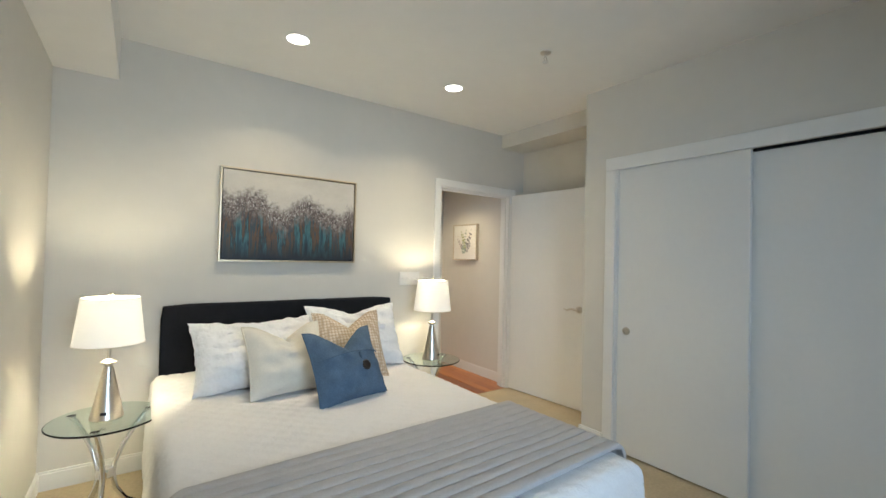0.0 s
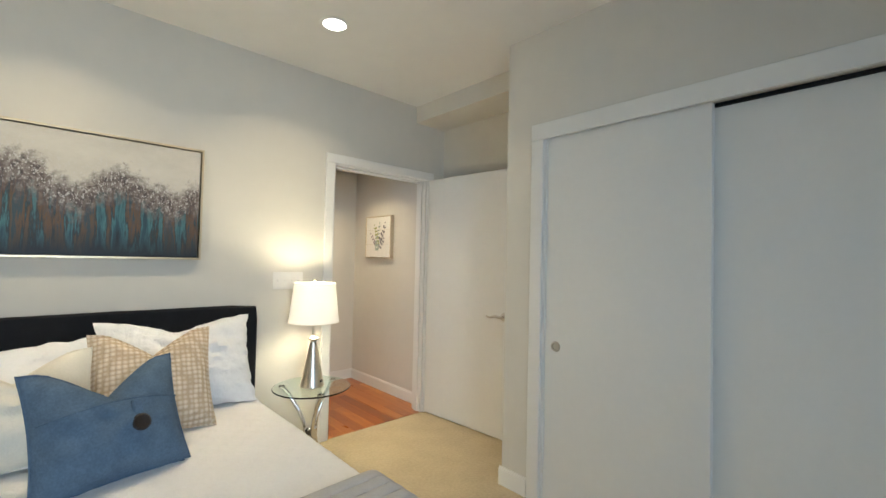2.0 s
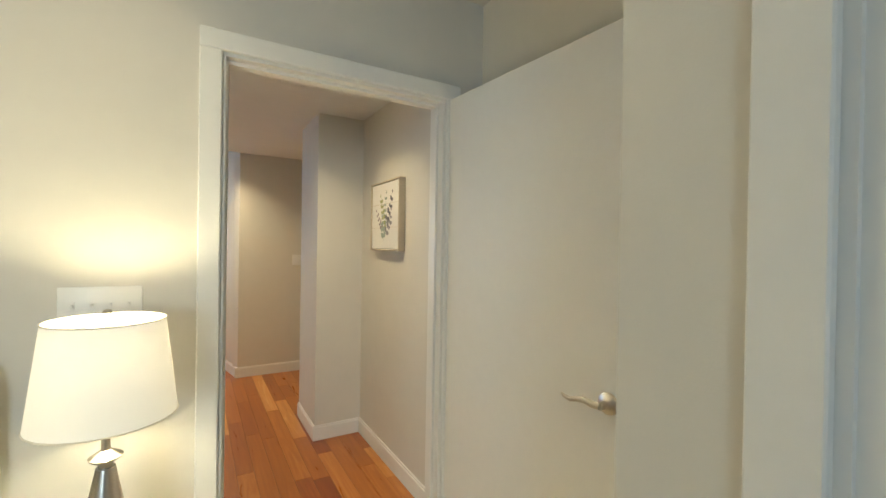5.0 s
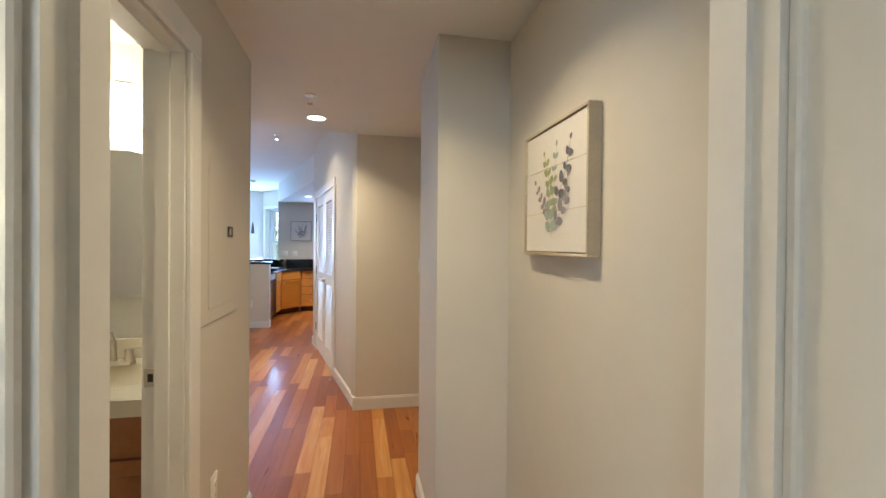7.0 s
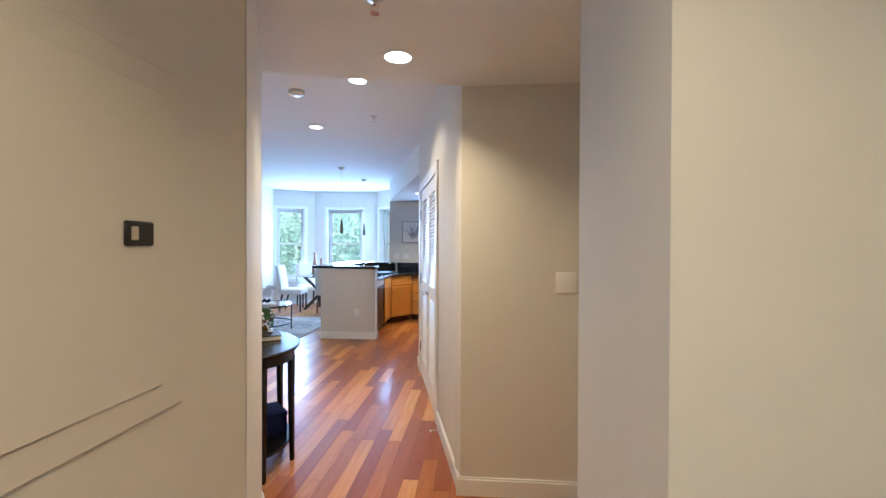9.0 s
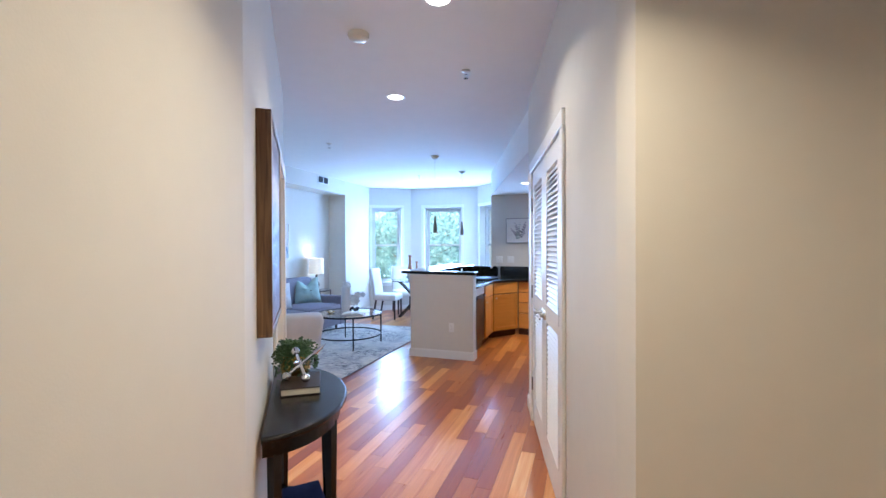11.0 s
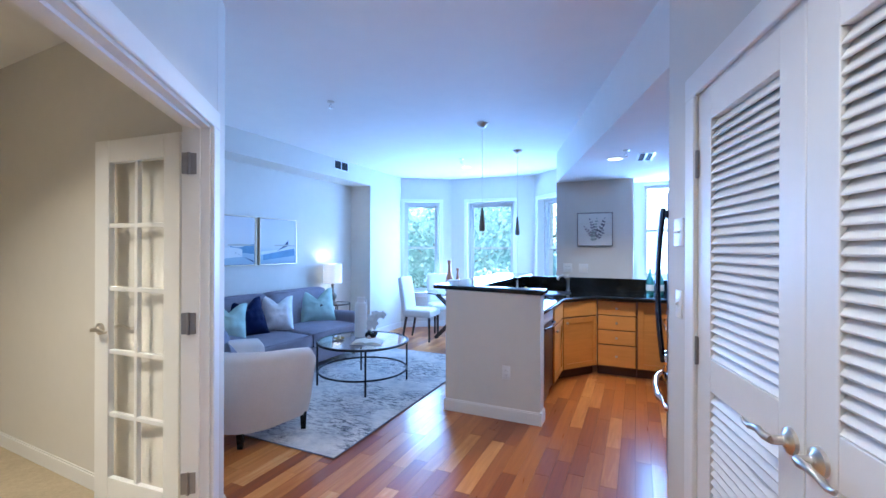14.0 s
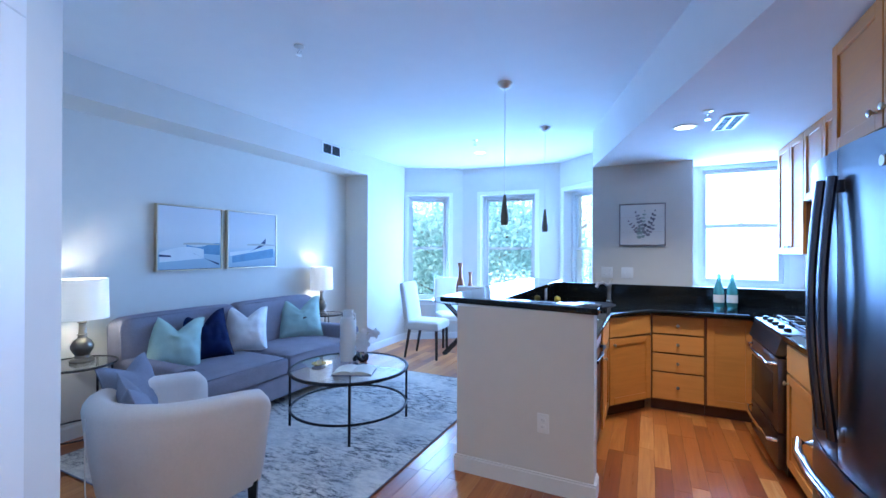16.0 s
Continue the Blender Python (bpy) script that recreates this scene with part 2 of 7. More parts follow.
slab("subfloor", [(-2.3, 0.1), (3.93, 0.1), (3.93, 11.5), (-2.3, 11.5)], -0.12, -0.004, joint_dark, "dark subfloor under the floorboards", "floor")
# living room
slab("wall_den", [(0.372, 5.128), E2, (-2.15, 5.25), (-2.15, 5.125), (0.28, 5.058)], 0, HIGH, wall_paint, "painted plaster wall between den and living room", "wall")
wall("wall_sofa", (-2.03, 5.1), (-2.03, 9.5), 0.12, HIGH)
slab("soffit_living", [(-2.03, 5.245), (-1.65, 5.245), (-1.65, 9.43), (-2.03, 9.43)], 2.47, HIGH, wall_paint, "painted soffit along the wall above the sofa", "soffit")
slab("wall_living_column", [(-2.15, 9.43), (-1.65, 9.43), C1, (-2.15, 10.42)], 0, HIGH, wall_paint, "painted wall between the sofa niche and the bay", "wall")
wall("wall_bay_left", C1, C2, 0.32, HIGH, [(0.06, 0.72, 0.62, 2.30)])
wall("wall_bay_middle", C2, C3, 0.32, HIGH, [(0.31, 1.17, 0.62, 2.30)])
wall("wall_bay_right", C3, C4, 0.32, HIGH, [(0.10, 0.72, 0.62, 2.30)])
slab("wall_kitchen_back", [(1.31, 9.49), (2.26, 9.49), (2.26, 10.2), C4], 0, HIGH, wall_paint, "grey-white painted wall behind the kitchen sink", "wall")
slab("wall_under_window", [(2.26, 9.49), (3.37, 9.49), (3.37, 9.92), (2.26, 9.92)], 0, 1.05, wall_paint, "painted wall under the kitchen window", "wall")
wall("wall_kitchen_window", (2.26, 9.92), (3.37, 9.92), 0.28, HIGH, [(0.08, 0.87, 1.05, 2.34)])
wall("wall_kitchen_right", (3.25, 3.3), (3.25, 9.92), -0.12, HIGH)
wall("wall_fridge_side", (2.45, 5.86), (3.25, 5.86), 0.12, HIGH)
slab("soffit_kitchen", [(2.45, 5.98), (3.25, 5.98), (3.25, 9.92), (2.26, 9.92), (2.26, 9.49), (1.31, 9.49)], LOW, HIGH, ceiling_paint, "low white kitchen ceiling with a slanting edge", "ceiling")
# bathroom and den behind their doors
wall("wall_bath_mirror", (0.9, 1.85), (2.43, 1.85), 0.1, HIGH, mat=wall_paint)
wall("wall_bath_far", (0.9, 0.12), (0.9, 1.85), 0.1, HIGH)
slab("ceiling_bath", [(0.8, 0.12), (2.43, 0.12), (2.43, 1.95), (0.8, 1.95)], LOW, 2.5, ceiling_paint, "white bathroom ceiling", "ceiling")
slab("floor_bath", [(0.8, 0.12), (2.43, 0.12), (2.43, 1.95), (0.8, 1.95)], -0.05, 0.006, tile_floor, "pale tiled bathroom floor", "floor")
wall("wall_den_left", (-2.03, 2.2), (-2.03, 5.12), 0.12, HIGH)
wall("wall_den_back", (-2.15, 2.3), (2.3, 2.3), -0.1, HIGH)
slab("floor_den", [(-2.15, 2.2), (1.95, 2.2), (1.93, 2.93), (0.30, 5.09), (-2.15, 5.12)], -0.05, 0.008, carpet, "beige carpet in the den", "carpet")

# ---- more materials ----


def nodes_of(m):
    return m.node_tree.nodes, m.node_tree.links, m.node_tree.nodes["Principled BSDF"]


def ramp_node(n, stops):
    r = n.new("ShaderNodeValToRGB")
    while len(r.color_ramp.elements) < len(stops):
        r.color_ramp.elements.new(0.5)
    for e, (p, c) in zip(r.color_ramp.elements, stops):
        e.position, e.color = p, (*c, 1)
    return r


def wood(name, stops, rough=0.3, stretch=(18, 1.2, 18), random_from="", coat=0.0, bump=0.06):
    """Wood with long grain along local y; each piece takes its own tone."""
    m = bpy.data.materials.new(name)
    m.use_nodes = True
    n, l, b = nodes_of(m)
    tc, mp, nz = n.new("ShaderNodeTexCoord"), n.new("ShaderNodeMapping"), n.new("ShaderNodeTexNoise")
    mp.inputs["Scale"].default_value = stretch
    nz.inputs["Scale"].default_value, nz.inputs["Detail"].default_value, nz.inputs["Distortion"].default_value = 2.2, 6, 0.9
    l.new(tc.outputs["Object"], mp.inputs["Vector"]), l.new(mp.outputs[0], nz.inputs["Vector"])
    mix = n.new("ShaderNodeMath")
    mix.operation = "MULTIPLY_ADD"
    l.new(nz.outputs["Fac"], mix.inputs[0])
    mix.inputs[1].default_value, mix.inputs[2].default_value = 0.55, 0.22
    if random_from:
        src = n.new("ShaderNodeObjectInfo") if random_from == "object" else n.new("ShaderNodeNewGeometry")
        out = src.outputs["Random"] if random_from == "object" else src.outputs["Random Per Island"]
        mix.inputs[1].default_value = 0.44
        sc = n.new("ShaderNodeMath")
        sc.operation = "MULTIPLY_ADD"
        sc.inputs[1].default_value, sc.inputs[2].default_value = 0.66, 0.0
        l.new(out, sc.inputs[0]), l.new(sc.outputs[0], mix.inputs[2])
        off = n.new("ShaderNodeVectorMath")
        off.operation = "MULTIPLY_ADD"
        cmb = n.new("ShaderNodeCombineXYZ")
        for i in range(3):
            l.new(out, cmb.inputs[i])
        l.new(cmb.outputs[0], off.inputs[0])
        off.inputs[1].default_value = (37, 53, 11)
        l.new(mp.outputs[0], off.inputs[2]), l.new(off.outputs[0], nz.inputs["Vector"])
    r = ramp_node(n, stops)
    l.new(mix.outputs[0], r.inputs["Fac"]), l.new(r.outputs[0], b.inputs["Base Color"])
    rr = n.new("ShaderNodeMapRange")
    rr.inputs["To Min"].default_value, rr.inputs["To Max"].default_value = rough * 0.8, rough * 1.3
    l.new(nz.outputs["Fac"], rr.inputs["Value"]), l.new(rr.outputs[0], b.inputs["Roughness"])
    bp = n.new("ShaderNodeBump")
    bp.inputs["Strength"].default_value, bp.inputs["Distance"].default_value = bump, 0.004
    l.new(nz.outputs["Fac"], bp.inputs["Height"]), l.new(bp.outputs[0], b.inputs["Normal"])
    b.inputs["Coat Weight"].default_value, b.inputs["Coat Roughness"].default_value = coat, 0.12
    return m


def lampshade(name, colour, glow):
    """Cloth lit from within: half of the light that falls on it passes through."""
    m = bpy.data.materials.new(name)
    m.use_nodes = True
    n, l, b = nodes_of(m)
    b.inputs["Base Color"].default_value = (*colour, 1)
    b.inputs["Roughness"].default_value = 0.9
    b.inputs["Emission Color"].default_value, b.inputs["Emission Strength"].default_value = (1.0, 0.93, 0.82, 1), glow
    t, mx = n.new("ShaderNodeBsdfTranslucent"), n.new("ShaderNodeMixShader")
    t.inputs["Color"].default_value = (*colour, 1)
    mx.inputs[0].default_value = 0.13
    l.new(b.outputs[0], mx.inputs[1]), l.new(t.outputs[0], mx.inputs[2]), l.new(mx.outputs[0], n["Material Output"].inputs["Surface"])
    return m


FLOOR_STOPS = [(0.0, (0.12, 0.022, 0.006)), (0.3, (0.25, 0.058, 0.011)), (0.62, (0.40, 0.13, 0.024)), (0.84, (0.57, 0.245, 0.064)), (1.0, (0.70, 0.42, 0.19))]
plank_wood = wood("plank_wood", FLOOR_STOPS, 0.29, (16, 0.8, 16), "object", 0.22)
plank_wood_far = wood("plank_wood_far", FLOOR_STOPS, 0.29, (16, 0.8, 16), "island", 0.22)
maple = wood("maple", [(0.1, (0.46, 0.175, 0.032)), (0.6, (0.62, 0.26, 0.052)), (1.0, (0.70, 0.34, 0.085))], 0.38, (1.5, 1.5, 14), bump=0.03)
maple_flat = wood("maple_flat", [(0.1, (0.50, 0.20, 0.038)), (0.6, (0.66, 0.30, 0.066)), (1.0, (0.74, 0.38, 0.10))], 0.38, (1.2, 1.2, 10), bump=0.03)
maple_dark = wood("maple_dark", [(0.1, (0.16, 0.06, 0.016)), (1.0, (0.25, 0.10, 0.03))], 0.45, (1.5, 1.5, 14))
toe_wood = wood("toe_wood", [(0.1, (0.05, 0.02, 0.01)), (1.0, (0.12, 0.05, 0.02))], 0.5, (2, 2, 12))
frame_wood = wood("frame_wood", [(0.36, (0.035, 0.017, 0.009)), (0.47, (0.115, 0.058, 0.026)), (0.54, (0.17, 0.092, 0.044)), (0.63, (0.27, 0.155, 0.075))], 0.6, (25, 25, 1.5), bump=0.25)
vanity_wood = wood("vanity_wood", [(0.1, (0.26, 0.085, 0.025)), (1.0, (0.42, 0.17, 0.05))], 0.35, (14, 1.2, 14))
black_wood = material("black_wood", (0.009, 0.008, 0.008), 0.25, spec=0.3, vary=0.2, scale=5, bump=0.03, bump_scale=40)
dark_wood = material("dark_wood", (0.02, 0.012, 0.009), 0.4, vary=0.25, scale=8)
nickel = material("nickel", (0.62, 0.57, 0.50), 0.28, 1.0, vary=0.06, scale=12)
chrome = material("chrome", (0.82, 0.82, 0.84), 0.09, 1.0, vary=0.02, scale=9)
steel = material("steel", (0.145, 0.15, 0.17), 0.29, 1.0, vary=0.05, scale=3, bump=0.02, bump_scale=300)
dark_steel = material("dark_steel", (0.13, 0.13, 0.15), 0.28, 1.0, vary=0.06, scale=4)
brass = material("brass", (0.55, 0.38, 0.12), 0.22, 1.0, vary=0.1, scale=14)
black_metal = material("black_metal", (0.015, 0.015, 0.017), 0.45, 0.6, vary=0.1, scale=20)
black_plastic = material("black_plastic", (0.012, 0.012, 0.013), 0.35, vary=0.1, scale=20)
white_plastic = material("white_plastic", (0.78, 0.77, 0.74), 0.35, vary=0.01, scale=10)
granite = material("granite", (0.008, 0.009, 0.009), 0.06, vary=0.6, scale=120, spec=0.3)
clear_glass = glass_material("clear_glass")
green_glass = glass_material("green_glass", (0.80, 0.93, 0.88))
bottle_glass = lampshade("bottle_glass", (0.24, 0.52, 0.46), 0.0)
bottle_glass.node_tree.nodes["Principled BSDF"].inputs["Roughness"].default_value = 0.04
bottle_glass.node_tree.nodes["Principled BSDF"].inputs["Transmission Weight"].default_value = 0.7
mirror = material("mirror", (0.9, 0.9, 0.9), 0.02, 1.0)
shade_glow = lampshade("shade_glow", (0.85, 0.83, 0.78), 0.08)
# white sashes greyed: their backlit shade is put into the colour
sash_backlit_paint = material("sash_backlit_paint", (0.60, 0.59, 0.57), 0.45, vary=0.03, scale=5, bump=0.02, bump_scale=90)
light_glow = glowing("light_glow", (1.0, 0.97, 0.92), 1.8)
cotton_white = material("cotton_white", (0.80, 0.79, 0.78), 0.9, vary=0.03, scale=8, bump=0.35, bump_scale=90, spec=0.15)
cream_linen = material("cream_linen", (0.74, 0.69, 0.59), 0.92, vary=0.05, scale=14, bump=0.3, bump_scale=160, spec=0.15)
blue_denim = material("blue_denim", (0.10, 0.152, 0.218), 0.92, vary=0.22, scale=16, bump=0.3, bump_scale=260, spec=0.15)
grey_quilt = material("grey_quilt", (0.47, 0.455, 0.45), 0.92, vary=0.06, scale=14, bump=0.3, bump_scale=200, spec=0.15)
black_fabric = material("black_fabric", (0.010, 0.011, 0.014), 0.9, vary=0.2, scale=20, bump=0.2, bump_scale=300, spec=0.2)
sofa_fabric = material("sofa_fabric", (0.245, 0.23, 0.275), 0.93, vary=0.1, scale=10, bump=0.3, bump_scale=320, spec=0.15)
mint_fabric = material("mint_fabric", (0.42, 0.55, 0.50), 0.92, vary=0.06, scale=12, bump=0.3, bump_scale=220, spec=0.15)
navy_fabric = material("navy_fabric", (0.006, 0.012, 0.06), 0.9, vary=0.2, scale=18, bump=0.3, bump_scale=220, spec=0.2)
grey_fabric = material("grey_fabric", (0.22, 0.23, 0.29), 0.92, vary=0.08, scale=14, bump=0.3, bump_scale=220, spec=0.15)
tub_fabric = material("tub_fabric", (0.62, 0.59, 0.57), 0.93, vary=0.04, scale=9, bump=0.22, bump_scale=260, spec=0.15)
chair_fabric = material("chair_fabric", (0.70, 0.68, 0.64), 0.93, vary=0.03, scale=9, bump=0.2, bump_scale=260, spec=0.15)
towel = material("towel", (0.82, 0.80, 0.77), 0.95, vary=0.03, scale=12, bump=0.6, bump_scale=240, spec=0.1)
ceramic = material("ceramic", (0.78, 0.77, 0.74), 0.35, vary=0.03, scale=10, bump=0.1, bump_scale=30)
counter_cream = material("counter_cream", (0.72, 0.65, 0.52), 0.2, vary=0.03, scale=6)
pot_stone = material("pot_stone", (0.42, 0.38, 0.33), 0.8, vary=0.12, scale=18, bump=0.2)
leaf_green = material("leaf_green", (0.035, 0.085, 0.02), 0.5, vary=0.4, scale=30)
paper = material("paper", (0.72, 0.68, 0.58), 0.85, vary=0.05, scale=30)
canvas_white = material("canvas_white", (0.74, 0.72, 0.68), 0.85, vary=0.02, scale=8, bump=0.15, bump_scale=400)
pale_wood = material("pale_wood", (0.55, 0.47, 0.35), 0.55, vary=0.08, scale=10)
champagne = material("champagne", (0.62, 0.52, 0.36), 0.35, 0.8, vary=0.05, scale=20)
sprig_green = material("sprig_green", (0.34, 0.36, 0.16), 0.85, vary=0.25, scale=40)
sprig_grey = material("sprig_grey", (0.27, 0.26, 0.28), 0.85, vary=0.35, scale=40)
bark = material("bark", (0.20, 0.18, 0.16), 0.9, vary=0.3, scale=6, bump=0.5, bump_scale=20)


def weave(name, colour, dark, scale):
    """A fabric woven in small squares."""
    m = material(name, colour, 0.93, spec=0.15)
    n, l, b = nodes_of(m)
    tc, br = n.new("ShaderNodeTexCoord"), n.new("ShaderNodeTexChecker")
    br.inputs["Scale"].default_value = scale
    br.inputs["Color1"].default_value, br.inputs["Color2"].default_value = (*colour, 1), (*dark, 1)
    l.new(tc.outputs["UV"], br.inputs["Vector"])
    vo = n.new("ShaderNodeTexVoronoi")
    vo.inputs["Scale"].default_value, vo.inputs["Randomness"].default_value = scale, 0.12
    l.new(tc.outputs["Object"], vo.inputs["Vector"])
    r = ramp_node(n, [(0.2, colour), (0.62, dark)])
    l.new(vo.outputs["Distance"], r.inputs["Fac"]), l.new(r.outputs[0], b.inputs["Base Color"])
    bp = n.new("ShaderNodeBump")
    bp.inputs["Strength"].default_value, bp.inputs["Distance"].default_value, bp.invert = 0.9, 0.008, True
    l.new(vo.outputs["Distance"], bp.inputs["Height"]), l.new(bp.outputs[0], b.inputs["Normal"])
    return m


waffle = weave("waffle", (0.74, 0.63, 0.50), (0.50, 0.38, 0.26), 50)


def painted(name, stops, axis=2, noise_scale=(3, 3, 3), wobble=0.25, detail=6, low=-0.5, high=0.5, rough=0.7, speck=None):
    """Paint laid in ragged bands up a canvas whose local middle is the origin."""
    m = bpy.data.materials.new(name)
    m.use_nodes = True
    n, l, b = nodes_of(m)
    tc, mp, nz, sep = n.new("ShaderNodeTexCoord"), n.new("ShaderNodeMapping"), n.new("ShaderNodeTexNoise"), n.new("ShaderNodeSeparateXYZ")
    mp.inputs["Scale"].default_value = noise_scale
    nz.inputs["Scale"].default_value, nz.inputs["Detail"].default_value, nz.inputs["Roughness"].default_value = 1.0, detail, 0.65
    l.new(tc.outputs["Object"], mp.inputs["Vector"]), l.new(mp.outputs[0], nz.inputs["Vector"]), l.new(tc.outputs["Object"], sep.inputs[0])
    rng = n.new("ShaderNodeMapRange")
    rng.inputs["From Min"].default_value, rng.inputs["From Max"].default_value = low, high
    l.new(sep.outputs[axis], rng.inputs["Value"])
    mad = n.new("ShaderNodeMath")
    mad.operation = "MULTIPLY_ADD"
    mad.inputs[1].default_value = wobble
    sub = n.new("ShaderNodeMath")
    sub.operation = "SUBTRACT"
    sub.inputs[1].default_value = 0.5
    l.new(nz.outputs["Fac"], sub.inputs[0]), l.new(sub.outputs[0], mad.inputs[0]), l.new(rng.outputs[0], mad.inputs[2])
    r = ramp_node(n, stops)
    l.new(mad.outputs[0], r.inputs["Fac"])
    last = r.outputs[0]
    if speck:
        col, amount, size, z0, z1, stretch = speck
        s, mp2 = n.new("ShaderNodeTexNoise"), n.new("ShaderNodeMapping")
        mp2.inputs["Scale"].default_value = stretch
        s.inputs["Scale"].default_value, s.inputs["Detail"].default_value = size, 4
        l.new(tc.outputs["Object"], mp2.inputs["Vector"]), l.new(mp2.outputs[0], s.inputs["Vector"])
        k = ramp_node(n, [(amount, (0, 0, 0)), (amount + 0.06, (1, 1, 1))])
        l.new(s.outputs["Fac"], k.inputs["Fac"])
        band = ramp_node(n, [(max(z0 - 0.1, 0), (0, 0, 0)), (z0, (1, 1, 1)), (z1, (1, 1, 1)), (min(z1 + 0.12, 1), (0, 0, 0))])
        l.new(mad.outputs[0], band.inputs["Fac"])
        mul = n.new("ShaderNodeMath")
        mul.operation = "MULTIPLY"
        l.new(k.outputs[0], mul.inputs[0]), l.new(band.outputs[0], mul.inputs[1])
        mx = n.new("ShaderNodeMix")
        mx.data_type = "RGBA"
        mx.inputs[7].default_value = (*col, 1)
        l.new(mul.outputs[0], mx.inputs[0]), l.new(last, mx.inputs[6])
        last = mx.outputs[2]
    l.new(last, b.inputs["Base Color"])
    b.inputs["Roughness"].default_value = rough
    bp = n.new("ShaderNodeBump")
    bp.inputs["Strength"].default_value, bp.inputs["Distance"].default_value = 0.3, 0.004
    l.new(nz.outputs["Fac"], bp.inputs["Height"]), l.new(bp.outputs[0], b.inputs["Normal"])
    return m


def empty_of(name, m4, label, category, group=""):
    ob = new(name)
    ob.empty_display_size = 0.1
    ob.matrix_world = m4
    return tagged(ob, label, category, group)


def on_wall(p, q, along, z, out=0.0, side=1):
    """A pose on a wall's face: local x along the wall, local -y out of it towards the room on the given side."""
    m = frame_of(p, q)
    return m @ (pose(along, out * side, z, 0, 0, 180) if side > 0 else pose(along, out * side, z))


# ---- trim, doors ----
H0, H1 = (-0.12, 0), (3.93, 0)
casing("door_frame_1", H0, H1, 2.828, 3.735, 2.03, side=-1, depth=0.12, w=0.065)
casing("trim", (2.505, 0.12), (2.505, 1.93), 0.16, 0.986, 2.03, side=-1, depth=0.12)
casing("door_frame_2", B, E, 1.285, 2.60, 2.03, side=-1, depth=0.12)
casing("door_frame_3", S, W, 1.05, 2.34, 2.03, side=1, depth=0.11)
casing("door_frame_4", (3.735, 1.97), (3.735, 3.25), 0.09, 0.99, 2.03, side=1, depth=0.12, w=0.07)
# closet frame with a shallow head board that hides the track
bm = bmesh.new()
box(bm, 3.203, 3.224, -1.484, -1.406, 0, 2.02, 0.003, 1)
box(bm, 3.203, 3.224, -3.43, -3.35, 0, 2.02, 0.003, 1)
box(bm, 3.200, 3.224, -3.43, -1.406, 2.02, 2.112, 0.003, 1)
box(bm, 3.224, 3.32, -1.498, -1.48, 0, 2.02)
tagged(link("trim", bm, trim_paint), "white painted frame round the closet opening", "trim", kind="structure")
skirting((0, 0), (2.655, 0), -1)
skirting((0, 0), (0, -4.9), 1)
skirting((3.22, -1.40), (3.22, -1.205), 1)
skirting((3.735, 0.12), (3.735, 1.44), 1)
skirting((3.721, 1.44), (3.386, 1.44), 1)
skirting((3.40, 1.44), (3.40, 1.97), 1)
skirting((3.72, 3.25), (3.016, 3.25), 1)
skirting(S, W, 1, [(0.965, 2.425)])
skirting((2.505, 0.12), (2.505, 1.93), -1, [(0, 1.071)])
skirting(A, B, -1)
skirting(B, E2, -1, [(1.20, 2.685)])
skirting(E2, (-2.03, 5.25), -1)
skirting((-2.03, 5.25), (-2.03, 9.43), -1)
skirting((-2.03, 9.43), (-1.65, 9.43), -1)
skirting((-1.65, 9.416), C1, -1)
skirting(C1, C2, -1), skirting(C2, C3, -1), skirting(C3, C4, -1)
skirting((-2.03, 5.125), (0.29, 5.062), -1)


def lever_handle(name, parent, m4, flip=1, mat=None):
    """A rose, a neck and a curved lever along local x, proud of local -y."""
    mat = mat or nickel
    h = part(name, lathe([(0.0, 0.0), (0.033, 0.0), (0.031, 0.008), (0.018, 0.013), (0.012, 0.02), (0.011, 0.045), (0.0, 0.046)], 24, m=m4 @ pose(0, 0, 0, 90)), mat, parent, "brushed nickel lever handle")
    pts = [m4 @ Vector((flip * x, y, z)) for x, y, z in ((0.0, -0.044, 0.0), (0.02, -0.05, 0.002), (0.045, -0.05, 0.006), (0.075, -0.047, 0.0), (0.1, -0.046, -0.008), (0.122, -0.048, -0.004), (0.132, -0.05, 0.004))]
    part("lever", tube(pts, [0.010, 0.0105, 0.010, 0.0085, 0.0075, 0.006, 0.003], 12), mat, h)
    return h


def hinge(parent, m4, w=1.0):
    bm = bmesh.new()
    m4 = m4 @ Matrix.Diagonal((w, 1, 1, 1))
    box(bm, -0.032, -0.004, -0.003, 0.0, -0.05, 0.05, 0.0012, 1, m4)
    box(bm, 0.004, 0.032, -0.003, 0.0, -0.05, 0.05, 0.0012, 1, m4)
    tube([m4 @ Vector((0, -0.005, -0.052)), m4 @ Vector((0, -0.005, 0.052))], 0.0065, 10, bm)
    for x in (-0.02, 0.02):
        for z in (-0.034, 0.0, 0.034):
            box(bm, x - 0.003, x + 0.003, -0.0045, -0.0028, z - 0.003, z + 0.003, m=m4)
    return part("hinge", bm, dark_nickel, parent)


dark_nickel = material("dark_nickel", (0.30, 0.28, 0.27), 0.42, 0.9, vary=0.12, scale=30)

# bedroom door, swung open into the alcove
d = thing("door_1", 3.642, -0.012, 0.008, 184.2, "open plain cream-white slab bedroom door with a nickel lever", "door")
part("leaf", boxed(-0.018, 0.018, 0.0, 0.88, 0, 2.018, 0.002, 1), trim_paint, d)
lever_handle("door_handle", d, pose(0.018, 0.832, 0.905, 0, 0, 90), -1)
part("latch_plate", boxed(-0.012, 0.012, 0.879, 0.882, 0.86, 0.92), nickel, d)
for z in (0.25, 1.05, 1.82):
    hinge(d, pose(-0.018, 0.004, z, 0, 0, -90), 0.3)

